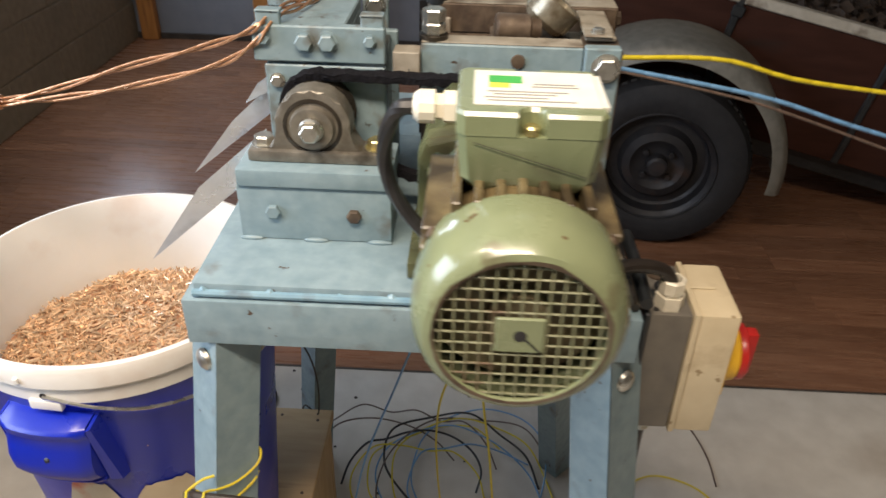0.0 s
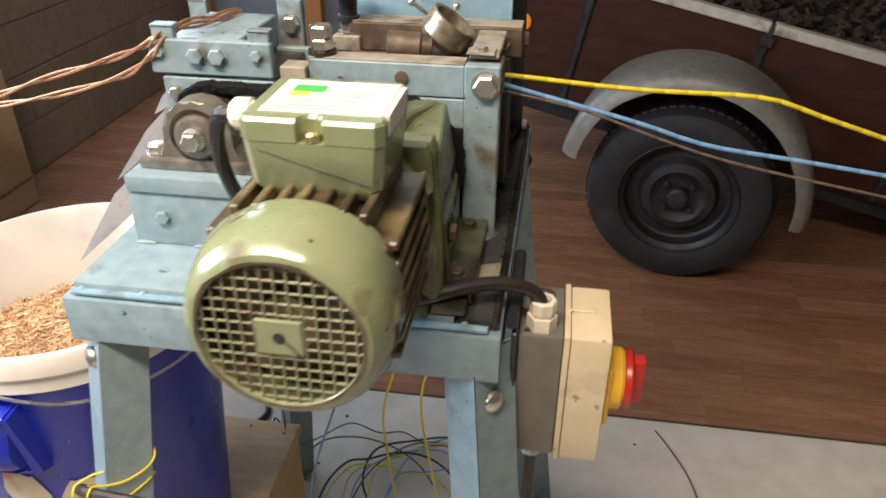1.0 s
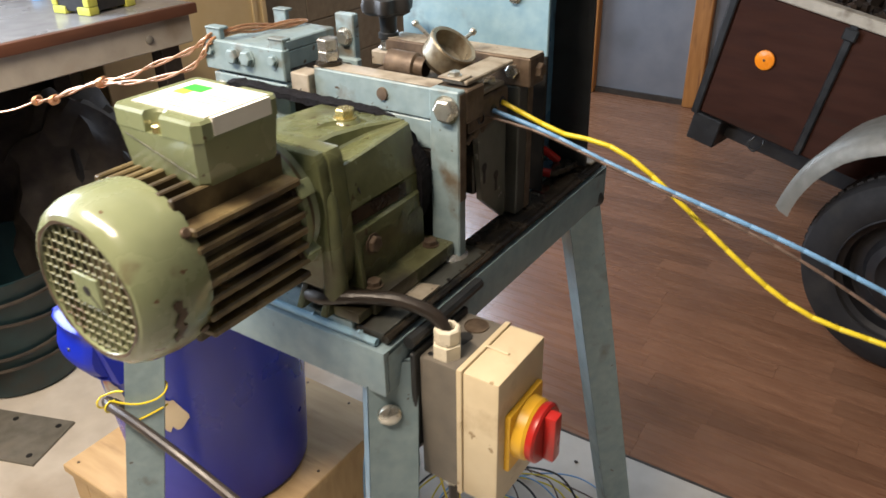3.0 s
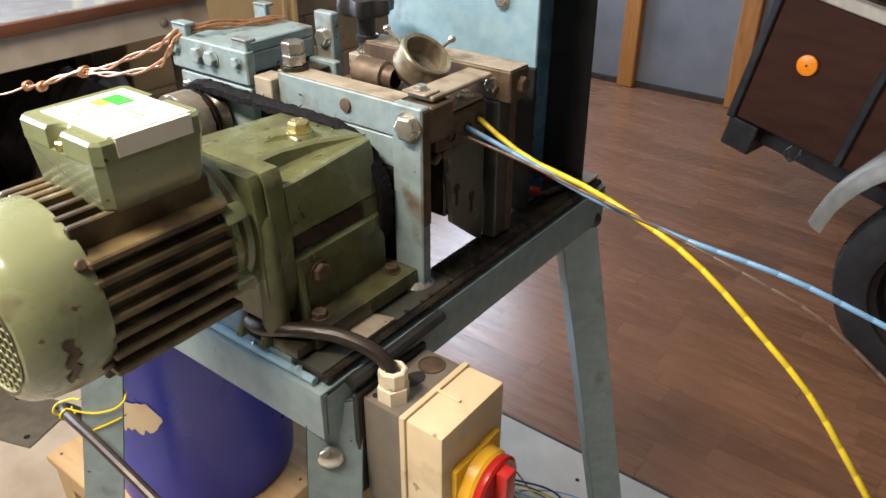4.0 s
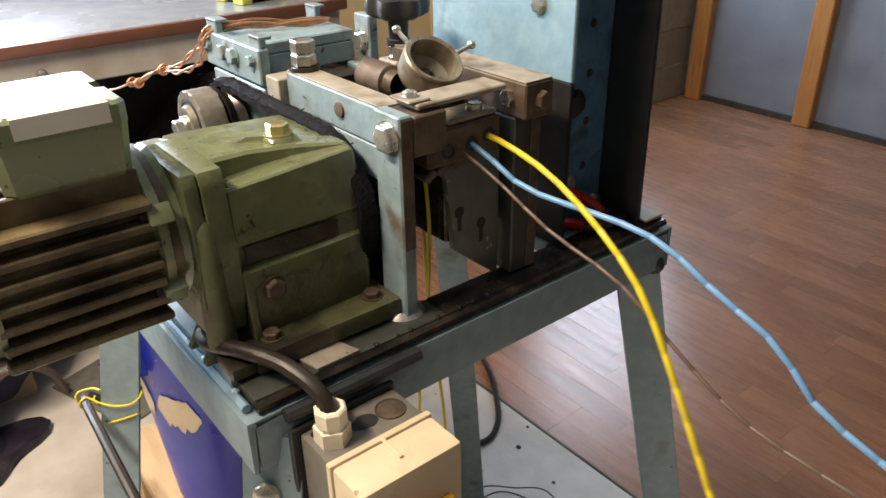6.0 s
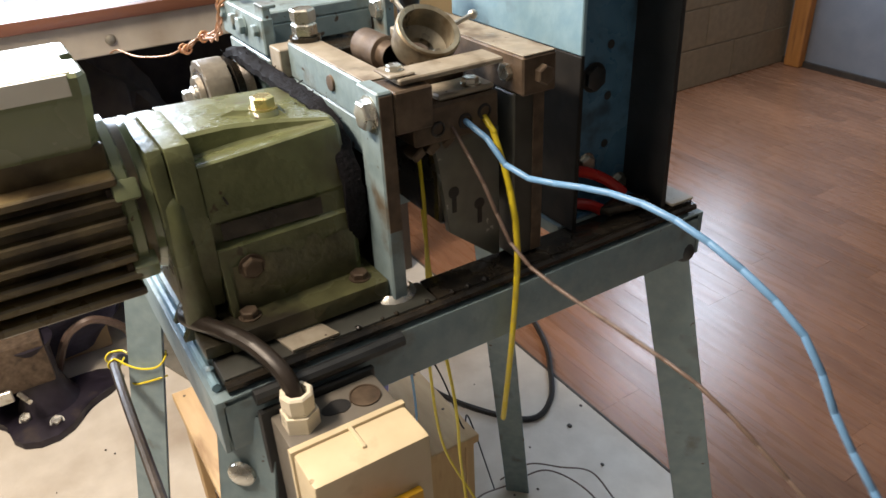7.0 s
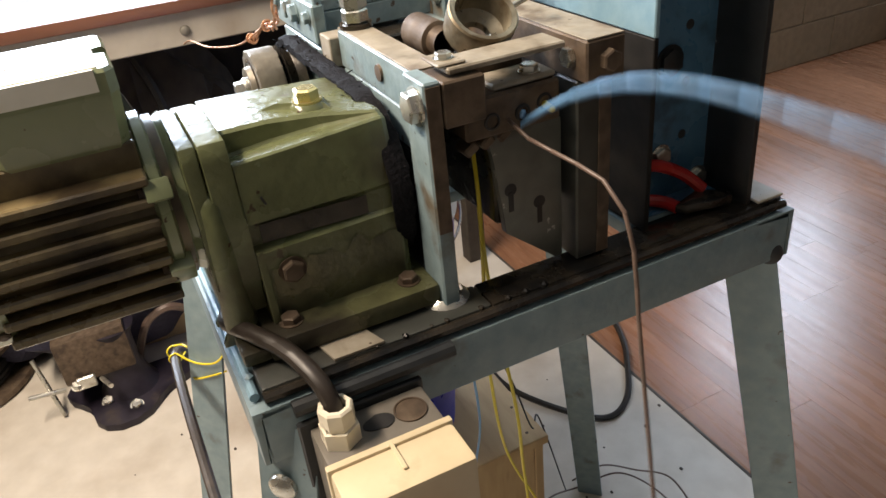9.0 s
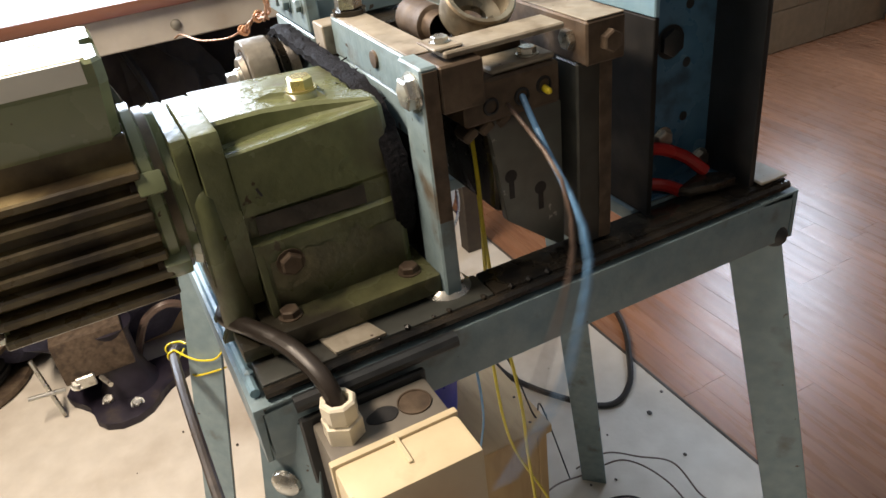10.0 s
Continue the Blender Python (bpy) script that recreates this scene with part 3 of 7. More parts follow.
        return [(x0 + c, y0, z), (x1 - c, y0, z), (x1, y0 + c, z), (x1, y1 - c, z), (x1 - c, y1, z), (x0 + c, y1, z), (x0, y1 - c, z), (x0, y0 + c, z)]
    X0, X1, Y0, Y1 = -0.174, -0.0755, -0.1015, -0.0145
    loft(bm, [sq(X0 + 0.009, X1 - 0.009, Y0 + 0.008, Y1 - 0.006, 1.108), sq(X0 + 0.004, X1 - 0.004, Y0 + 0.003, Y1 - 0.003, 1.117), sq(X0 + 0.0006, X1 - 0.0006, Y0 + 0.0004, Y1 - 0.0004, 1.1503)])
    tb = part("terminal_box", bm, GREEN, mo, "green cast terminal box", smooth=25)
    bm = mesh()
    xm = (X0 + X1) / 2

    def lid_ring(d, z):
        front = [(xm + 0.0095 * math.cos(a), Y0 + d + 0.0095 * math.sin(a) * 1.15) for a in [math.pi * (1 - k / 8) for k in range(9)]]
        back = [(xm + 0.0095 * math.cos(a), Y1 - d - 0.0095 * math.sin(a) * 1.15) for a in [math.pi * k / 8 for k in range(9)]]
        c = 0.006
        plan = [(X0 + c, Y0 + d)] + front + [(X1 - c, Y0 + d), (X1 - d, Y0 + c), (X1 - d, Y1 - c), (X1 - c, Y1 - d)] + back + [(X0 + c, Y1 - d), (X0 + d, Y1 - c), (X0 + d, Y0 + c)]
        return [(x, y, z) for x, y in plan]
    loft(bm, [lid_ring(0, 1.1505), lid_ring(0, 1.1640), lid_ring(0.0022, 1.1665)])
    part("lid", bm, GREEN, tb, "worn green lid with bare edges", smooth=25)
    for yy in (Y0 + 0.0055, Y1 - 0.0055):
        bm = mesh(); lathe(bm, (xm, yy, 1.1508), (0, 0, 1), [(0, 0), (0.0055, 0), (0.0055, 0.005), (0.004, 0.0065), (0, 0.0065)], 14)
        part("lid_screw", bm, BRASS, tb)
    # label on the lid
    bm = mesh(); box(bm, X0 + 0.011, X1 - 0.004, Y0 + 0.013, Y1 - 0.009, 1.1667, 1.1673)
    lab = part("label", bm, WHITE, tb, "white paper label with green and yellow corner", smooth=0)
    bm = mesh(); box(bm, X1 - 0.0035, X1 + 0.0006, Y0 + 0.016, Y1 - 0.012, 1.153, 1.1668)
    part("label_fold", bm, WHITE, tb, smooth=0)
    bm = mesh(); box(bm, X0 + 0.021, X0 + 0.044, Y1 - 0.034, Y1 - 0.020, 1.1674, 1.1677)
    part("label_print", bm, GREENLAB, lab, "green printed patch", smooth=0)
    bm = mesh(); box(bm, X0 + 0.021, X0 + 0.035, Y1 - 0.043, Y1 - 0.0345, 1.1674, 1.1677)
    part("label_print", bm, YELLAB, lab, "yellow printed patch", smooth=0)
    for k, (a, b_, yy) in enumerate(((0.02, 0.074, 0.036), (0.024, 0.066, 0.031), (0.018, 0.06, 0.025), (0.02, 0.078, 0.0195), (0.05, 0.082, 0.046), (0.052, 0.08, 0.051))):
        bm = mesh(); box(bm, X0 + a, X0 + b_, Y0 + yy, Y0 + yy + 0.0016, 1.1674, 1.1677)
        part("label_print", bm, INK, lab, smooth=0)
    bm = mesh(); tube(bm, [(X0 + 0.012, Y0 - 0.0002, 1.146), (X0 + 0.045, Y0 + 0.0002, 1.136), (X1 - 0.010, Y0 + 0.0014, 1.1225)], 0.00028, 20, 5)
    part("scratch", bm, BLACK, tb, "thin dark scratch across the box")
    # cable gland and motor lead
    gy, gz = -0.035, 1.143
    bm = mesh(); lathe(bm, (X0 - 0.001, gy, gz), (-1, 0, 0), [(0, 0), (0.0125, 0), (0.0125, 0.009), (0.010, 0.0095), (0.010, 0.017)], 6)
    lathe(bm, (X0 - 0.016, gy, gz), (-1, 0, 0), [(0.0095, 0), (0.0125, 0.0005), (0.0125, 0.012), (0.009, 0.016), (0.006, 0.0165)], 12)
    part("cable_gland", bm, IVORY, tb, "cream plastic cable gland")
    bm = mesh(); tube(bm, [(X0 - 0.03, gy, gz), (X0 - 0.045, gy + 0.002, gz - 0.006), (X0 - 0.057, gy + 0.02, gz - 0.045), (X0 - 0.05, gy + 0.03, gz - 0.09), (X0 - 0.02, gy + 0.03, gz - 0.13), (X0 + 0.03, gy + 0.03, gz - 0.165)], 0.0062, 40)
    part("motor_lead", bm, BLACK, mo, "black motor lead")
    # neck between motor and gearbox, with its ears
    bm = mesh(); loft(bm, [ring(-0.017, 0.062), ring(-0.0145, 0.0655), ring(-0.008, 0.0655), ring(-0.006, 0.0605), ring(0.001, 0.0590), ring(0.006, 0.0615)])
    part("neck", bm, GREEN, mo, "bright worn green neck")
    for a in (27, 153, 207, 333):
        bm = mesh(); c = (MX + 0.0655 * math.cos(radians(a)), -0.010, MZ + 0.0655 * math.sin(radians(a)))
        box(bm, -0.0085, 0.0085, -0.0105, 0.007, -0.0075, 0.0075, 0.002, Matrix.Translation(c) @ pose(0, 0, 0, 0, -a, 0), seg=2)
        ob = part("neck_ear", bm, GREEN, mo)
        bm = mesh(); hexhead(bm, (c[0], -0.0208, c[2]), (0, -1, 0), 0.0050, 0.004)
        part("ear_bolt", bm, RUSTY, ob)
    # gearbox flange: two plates with a joint, a raised top and rounded corner columns
    GX0, GX1 = -0.206, -0.055
    for y0, y1, d in ((0.0062, 0.0178, 0.0), (0.0186, 0.0378, 0.0012)):
        bm = mesh()
        prism(bm, [(GX0 + 0.012, 0.972), (-0.062, 0.972), (-0.059 + d, 1.0), (-0.0595 + d, 1.05), (-0.0625 + d, 1.098), (-0.0665 + d, 1.1075), (-0.145, 1.1075 + d), (-0.154, 1.1055), (-0.158, 1.1), (GX0 + 0.006, 1.094), (GX0 - d, 1.08), (GX0 - d, 1.0)], "y", y0, y1, 0.0026)
        part("gearbox_flange", bm, GREEN_DIRTY, mo)
    bm = mesh(); lathe(bm, (-0.0655, 0.0165, 0.964), (0, 0, 1), [(0, 0), (0.0125, 0), (0.0115, 0.02), (0.0105, 0.07), (0.0085, 0.10), (0, 0.115)], 18)
    part("corner_column", bm, GREEN_DIRTY, mo)
    bm = mesh(); prism(bm, [(-0.064, 0.963), (-0.0495, 0.963), (-0.0525, 0.985), (-0.0565, 1.022), (-0.064, 1.022)], "y", 0.0382, 0.0440, 0.0014)
    part("web", bm, GREEN_DIRTY, mo)
    # gearbox body: shoulder cut into the top edge and a long recess in the side, both running out towards the far end
    def section(y, dx, notch, edge, edge_z, fx, fz, wx, top):
        side = -0.0545 - dx
        return [(x, y, z) for x, z in [(GX0 + 0.006, 0.962), (side, 0.962), (side - 0.0005, 1.0), (side - 0.0015, 1.0205), (side - 0.0015 - notch, 1.0235), (side - 0.002 - notch, 1.0405), (side - 0.004, 1.0440), (edge + 0.0012, edge_z - 0.006), (edge, edge_z - 0.0012), (edge - 0.0022, edge_z), (fx, fz), (fx - 0.0030, fz + 0.0015), (wx, top - 0.0022), (wx - 0.0035, top), (GX0 + 0.022, top - 0.0005), (GX0 + dx, 1.075), (GX0 + dx, 0.99)]]
    bm = mesh()
    loft(bm, [section(0.0381, 0.0, 0.0095, -0.0625, 1.0895, -0.0975, 1.0815, -0.1010, 1.1000),
              section(0.0420, 0.0, 0.0100, -0.0625, 1.0895, -0.0975, 1.0815, -0.1010, 1.1000),
              section(0.0750, 0.001, 0.0085, -0.0650, 1.0902, -0.1000, 1.0838, -0.1040, 1.0988),
              section(0.1120, 0.002, 0.0060, -0.0690, 1.0912, -0.0945, 1.0872, -0.0985, 1.0968),
              section(0.1520, 0.004, 0.0020, -0.0725, 1.0925, -0.0765, 1.0924, -0.0800, 1.0948),
              section(0.1560, 0.007, 0.0015, -0.0755, 1.0905, -0.0785, 1.0902, -0.0825, 1.0928)])
    body = part("gearbox", bm, GREEN_DIRTY, mo, "oily green cast gearbox", smooth=24)
    bm = mesh()
    v = [bm.verts.new(p) for p in ((-0.1300, 0.076, 1.0980), (-0.1040, 0.126, 1.0955), (-0.1370, 0.130, 1.0950), (-0.1270, 0.088, 1.1018), (-0.1120, 0.120, 1.1010), (-0.1310, 0.124, 1.1010))]
    for f in ((0, 2, 1), (3, 4, 5), (0, 1, 4, 3), (1, 2, 5, 4), (2, 0, 3, 5)):
        bm.faces.new([v[k] for k in f])
    part("filler_wedge", bm, GREEN_DIRTY, body)
    bm = mesh(); box(bm, -0.0003, 0.0004, -0.0035, 0.0035, -0.0009, 0.0009, 0, Matrix.Translation((-0.0588, 0.0525, 1.0595)) @ pose(0, 0, 0, -68, 0, 0) @ pose(0, 0, 0, 0, -6, 0))
    part("scratch", bm, BLACK, body, "short dark chisel mark")
    # shade painted black into the recess, and a film of oil on the lower side with an uneven upper edge
    def film(zs, depth, m, y1):
        bm = mesh(); lo, hi = [], []
        for k in range(25):
            y = 0.0460 + (y1 - 0.0460) * k / 24
            off = 0.0378 * (y - 0.042) - depth(y)
            a, b = zs(k)
            lo.append(bm.verts.new((-0.0538 - off, y, a))); hi.append(bm.verts.new((-0.0540 - off, y, b)))
        for k in range(24):
            bm.faces.new((lo[k], lo[k + 1], hi[k + 1], hi[k]))
        part("oil_film", bm, m, body, "dark film for oil and painted shade")
    film(lambda k: (0.9632, 1.006 + 0.013 * noise.noise(Vector((k * 0.35, 4.0, 0.0)))), lambda y: 0.0, GREEN_DARK_OILY, 0.150)
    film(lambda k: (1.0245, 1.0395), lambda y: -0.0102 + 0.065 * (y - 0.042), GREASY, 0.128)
    # Foot and webs take the darker green, so the gearbox darkens downwards.
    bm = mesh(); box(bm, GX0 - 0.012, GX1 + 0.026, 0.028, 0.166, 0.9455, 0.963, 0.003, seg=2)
    part("foot", bm, GREEN_DARK_OILY, mo)
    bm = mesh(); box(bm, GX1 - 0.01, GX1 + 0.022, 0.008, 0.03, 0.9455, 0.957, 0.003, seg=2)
    part("foot", bm, GREEN_DARK_OILY, mo)
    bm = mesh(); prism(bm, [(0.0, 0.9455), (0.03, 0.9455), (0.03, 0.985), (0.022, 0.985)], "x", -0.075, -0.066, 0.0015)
    part("web", bm, GREEN_DARK_OILY, mo)
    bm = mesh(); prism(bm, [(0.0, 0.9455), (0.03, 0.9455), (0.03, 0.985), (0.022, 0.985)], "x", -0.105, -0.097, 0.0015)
    part("web", bm, GREEN_DARK_OILY, mo)
    for x, y in ((-0.047, 0.147), (-0.047, 0.05)):
        bm = mesh(); hexhead(bm, (x, y, 0.963), (0, 0, 1), 0.0075, 0.0065)
        part("foot_bolt", bm, RUSTY, mo)
    bm = mesh(); lathe(bm, (-0.121, 0.112, 1.0965), (0, 0, 1), [(0, 0), (0.0155, 0), (0.0135, 0.003), (0.012, 0.004), (0, 0.004)], 20)
    boss = part("filler_boss", bm, GREEN_DIRTY, body)
    bm = mesh(); hexhead(bm, (-0.121, 0.112, 1.1005), (0, 0, 1), 0.0098, 0.0105)
    part("filler_plug", bm, BRASS, boss, "yellow zinc hexagon filler plug")
    bm = mesh(); hexhead(bm, (GX1 + 0.0008, 0.061, 1.002), (1, 0, 0), 0.0088, 0.006)
    part("drain_plug", bm, RUSTY, body)


build_motor()


# ---- belt drive and bearing ----
def build_drive():
    ped = thing("bearing_pedestal", (-0.314, 0.13, 0.945), "blue-grey welded steel pedestal with bolts, on the stand", "pedestal")
    bm = mesh(); box(bm, -0.39, -0.2385, 0.0905, 0.162, 0.9445, 1.004, 0.002, seg=2); part("block", bm, PAINT, ped)
    bm = mesh(); box(bm, -0.388, -0.2375, 0.087, 0.163, 1.0045, 1.0225, 0.0025, seg=2); part("cap_plate", bm, PAINT, ped)
    for x, z, m in ((-0.355, 0.977, PAINT), (-0.275, 0.975, RUSTY)):
        bm = mesh(); hexhead(bm, (x, 0.0903, z), (0, -1, 0), 0.0075, 0.005, False); part("bolt", bm, m, ped)
    rnd = random.Random(5)
    for k in range(3):
        bm = mesh(); bmesh.ops.create_icosphere(bm, subdivisions=2, radius=rnd.uniform(0.003, 0.004), matrix=Matrix.Translation((-0.38 + 0.065 * k, 0.0895, 0.9455)) @ Matrix.Diagonal((3.4, 0.8, 0.7, 1)))
        part("weld_bead", bm, PAINT, ped)
    br = thing("pillow_block_bearing", (-0.314, 0.128, 1.0225), "brown cast pillow block bearing with exposed shaft end", "bearing")
    C = Vector((-0.3145, 0.118, 1.0585))
    bm = mesh(); box(bm, -0.379, -0.2415, 0.105, 0.140, 1.0228, 1.0345, 0.003, seg=2); part("base", bm, CAST, br)
    out = [(-0.3145 - 0.047, 1.034)] + [(C.x + 0.0365 * math.cos(radians(a)), C.z + 0.0365 * math.sin(radians(a))) for a in range(200, -21, -10)] + [(-0.3145 + 0.047, 1.034)]
    bm = mesh(); prism(bm, out, "y", 0.1105, 0.1365, 0.0025); part("housing", bm, CAST, br)
    bm = mesh(); lathe(bm, C, (0, -1, 0), [(0.0285, 0.004), (0.0285, 0.0075), (0.025, 0.0085), (0.0245, 0.0075)], 32); part("seal", bm, GREASY, br)
    bm = mesh(); lathe(bm, C, (0, -1, 0), [(0.0245, 0.0), (0.0205, 0.013), (0.0185, 0.0135), (0.0125, 0.0125), (0, 0.0125)], 32); part("inner_ring", bm, CAST, br)
    bm = mesh(); lathe(bm, C, (0, -1, 0), [(0.0, 0.0), (0.0118, 0.0), (0.0118, 0.016), (0.0105, 0.018), (0, 0.018)], 24); part("shaft", bm, STEEL, br, "bright shaft end")
    bm = mesh(); hexhead(bm, (C.x, C.y - 0.018, C.z), (0, -1, 0), 0.0098, 0.008, False); part("shaft_bolt", bm, STEEL, br)
    for x in (-0.366, -0.2545):
        bm = mesh(); hexhead(bm, (x, 0.1225, 1.0347), (0, 0, 1), 0.0098, 0.0095); part("bolt", bm, STEEL if x < -0.3 else BRASS, br)
    # belt over the two pulleys
    bd = thing("belt_drive", (-0.22, 0.158, 1.03), "black frayed belt over two steel pulleys", "belt drive")
    P1, R1, P2, R2 = Vector((-0.3145, 0, 1.0585)), 0.0335, Vector((-0.126, 0, 1.026)), 0.064
    for (P, R, yy) in ((P1, R1, 0.133), (P2, R2, 0.1545)):
        bm = mesh(); lathe(bm, (P.x, 0.1395, P.z), (0, 1, 0), [(0, 0), (R - 0.006, 0), (R + 0.002, 0.001), (R - 0.004, 0.010), (R + 0.002, 0.0185), (R - 0.006, 0.0195), (0, 0.0195)], 40) if P is P1 else lathe(bm, (P.x, 0.1545, P.z), (0, 1, 0), [(0, 0), (R, 0), (R, 0.0115), (0, 0.0115)], 40)
        part("pulley", bm, GREASY, bd)
    path = []
    for k in range(0, 25):
        a = radians(278 - 196 * k / 24)
        path.append((P1.x + (R1 + 0.003) * math.cos(a), P1.z + (R1 + 0.003) * math.sin(a)))
    for k in range(0, 29):
        a = radians(84 - 190 * k / 28)
        path.append((P2.x + (R2 + 0.003) * math.cos(a), P2.z + (R2 + 0.003) * math.sin(a)))
    bm = mesh()
    rnd = random.Random(8)
    rings = []
    dense = []
    for k, p in enumerate(path):
        q = path[(k + 1) % len(path)]
        n = max(1, int(math.dist(p, q) / 0.006))
        dense += [(p[0] + (q[0] - p[0]) * j / n, p[1] + (q[1] - p[1]) * j / n) for j in range(n)]
    for k, p in enumerate(dense):
        q = dense[(k + 1) % len(dense)]
        d = Vector((q[0] - p[0], 0, q[1] - p[1])).normalized()
        nrm = Vector((d.z, 0, -d.x)) * -1
        rings.append([bm.verts.new(Vector((p[0], 0, p[1])) + nrm * (h + rnd.uniform(-0.0012, 0.0014)) + Vector((0, y + rnd.uniform(-0.0012, 0.0012), 0))) for h, y in ((-0.004, 0.1475), (0.004, 0.1465), (0.0058, 0.154), (0.004, 0.1635), (-0.004, 0.1615))])
    n = len(rings)
    for k in range(n):
        a, b = rings[k], rings[(k + 1) % n]
        for j in range(5):
            bm.faces.new((a[j], a[(j + 1) % 5], b[(j + 1) % 5], b[j]))
    part("belt", bm, BELT, bd, "frayed black rubber belt")
    bm = mesh()
    for k in range(150):
        p = Vector((*rnd.choice(dense[4:120]), 0))
        c = Vector((p.x, rnd.uniform(0.147, 0.163), p.y))
        box(bm, -0.0004, 0.0004, -0.0004, 0.0004, 0, rnd.uniform(0.004, 0.011), 0, Matrix.Translation(c) @ pose(0, 0, 0, rnd.uniform(-80, 80), rnd.uniform(-80, 80), rnd.uniform(0, 360)))
    part("fraying", bm, BELT, bd)


build_drive()


# ---- cutter housing and feed head ----
def build_head():
    ch = thing("cutter_housing", (-0.313, 0.24, 0.945), "blue-grey steel cutter housing with bolted lugs", "machine part")
    bm = mesh(); box(bm, -0.370, -0.2505, 0.1655, 0.176, 0.9445, 1.100, 0.0015); part("front_plate", bm, PAINT_GRIMY, ch)
    bm = mesh(); box(bm, -0.370, -0.2505, 0.290, 0.300, 0.9445, 1.100, 0.0015); part("rear_plate", bm, PAINT_GRIMY, ch)
    bm = mesh(); box(bm, -0.362, -0.258, 0.1765, 0.2895, 0.9445, 1.096, 0.0015); part("core", bm, GREASY, ch, "dark greasy inner block")
    bm = mesh(); box(bm, -0.379, -0.250, 0.1635, 0.1755, 1.1035, 1.139, 0.0015); cr = part("cross_bar", bm, PAINT_GRIMY, ch)
    bm = mesh(); box(bm, -0.372, -0.292, 0.176, 0.2995, 1.122, 1.1345, 0.0015); part("top_channel", bm, PAINT_GRIMY, ch, "blue-grey guide channel")
    bm = mesh(); box(bm, -0.372, -0.366, 0.176, 0.2995, 1.1005, 1.1218, 0.001); part("channel_side", bm, PAINT_GRIMY, ch)
    bm = mesh(); box(bm, -0.298, -0.292, 0.176, 0.2995, 1.1005, 1.1218, 0.001); part("channel_side", bm, PAINT_GRIMY, ch)
    for x, s, h in ((-0.367, 0.0058, 0.0045), (-0.328, 0.0088, 0.0068), (-0.3055, 0.0088, 0.0068), (-0.2645, 0.0058, 0.0055)):
        bm = mesh(); hexhead(bm, (x, 0.1633, 1.124 if s > 0.007 else 1.1265), (0, -1, 0), s, h); part("bolt", bm, PAINT_GRIMY, cr)
    for x0, x1, y0, z1 in ((-0.3745, -0.351, 0.1665, 1.152), (-0.2735, -0.2515, 0.1665, 1.150), (-0.398, -0.376, 0.3005, 1.147)):
        bm = mesh(); box(bm, x0, x1, y0, y0 + 0.008, 1.12, z1, 0.0012)
        box(bm, x0 - 0.0005, x1 + 0.0005, y0, y0 + 0.014, z1 - 0.003, z1 + 0.0005, 0.0008)
        part("lug", bm, PAINT_GRIMY, ch)
    bm = mesh(); box(bm, -0.291, -0.262, 0.3005, 0.3125, 1.075, 1.152, 0.0015); lug = part("lug", bm, PAINT_GRIMY, ch)
    bm = mesh(); hexhead(bm, (-0.276, 0.3003, 1.124), (0, -1, 0), 0.0098, 0.007); part("bolt", bm, STEEL, lug)
    bm = mesh(); hexhead(bm, (-0.358, 0.165, 1.084), (0, -1, 0), 0.0062, 0.005); part("bolt", bm, STEEL, ch)
    # discharge chute: three pointed strips of sheet metal towards the bucket
    cu = thing("discharge_chute", (-0.40, 0.26, 1.0), "pointed strips of shiny sheet metal over the bucket", "chute")
    for pts in (((-0.376, 0.168, 1.03), (-0.376, 0.178, 0.99), (-0.531, 0.177, 0.855), (-0.46, 0.172, 0.955)),
                ((-0.372, 0.192, 1.07), (-0.372, 0.20, 1.04), (-0.474, 0.205, 0.957), (-0.42, 0.197, 1.025)),
                ((-0.368, 0.182, 1.085), (-0.368, 0.188, 1.068), (-0.401, 0.19, 1.049), (-0.385, 0.185, 1.072))):
        bm = mesh()
        up = [bm.verts.new(p) for p in pts]
        lo = [bm.verts.new(Vector(p) - Vector((0.0004, 0, 0.0012))) for p in pts]
        bm.faces.new(up); bm.faces.new(lo[::-1])
        for k in range(4):
            bm.faces.new((up[k], up[(k + 1) % 4], lo[(k + 1) % 4], lo[k]))
        part("strip", bm, CHUTE, cu)
    # feed head
    fh = thing("feed_head", (-0.10, 0.24, 0.945), "dusty blue-grey feed head with rusty guide block and bolts", "machine part")
    bm = mesh(); box(bm, -0.216, -0.058, 0.1735, 0.199, 1.0905, 1.1235, 0.0015); bar = part("cross_bar", bm, PAINT_GRIMY, fh)
    bm = mesh(); box(bm, -0.2155, -0.0585, 0.1745, 0.1985, 1.1238, 1.1252, 0.0004); part("dust", bm, DUSTY, bar, "layer of beige dust")
    bm = mesh(); lathe(bm, (-0.121, 0.1735, 1.1085), (0, -1, 0), [(0, 0), (0.0072, 0), (0.0066, 0.002), (0, 0.0024)], 20); part("pin", bm, RUSTY, bar)
    bm = mesh(); box(bm, -0.0575, -0.0225, 0.166, 0.1795, 0.9425, 1.1265, 0.0015); up = part("upright", bm, PAINT_GRIMY, fh, "blue-grey upright with rusty edge")
    bm = mesh(); box(bm, -0.0224, -0.0215, 0.1672, 0.1785, 1.01, 1.1235, 0.0003); part("rust", bm, RUSTY, up, "rust-brown bare edge")
    bm = mesh(); hexhead(bm, (-0.0365, 0.1658, 1.1075), (0, -1, 0), 0.0118, 0.0085); part("bolt", bm, STEEL, up)
    bm = mesh(); lathe(bm, (-0.040, 0.173, 0.9425), (0, 0, 1), [(0.021, 0), (0.0185, 0.003), (0.0155, 0.0055)], 16); part("weld", bm, STEEL, up)
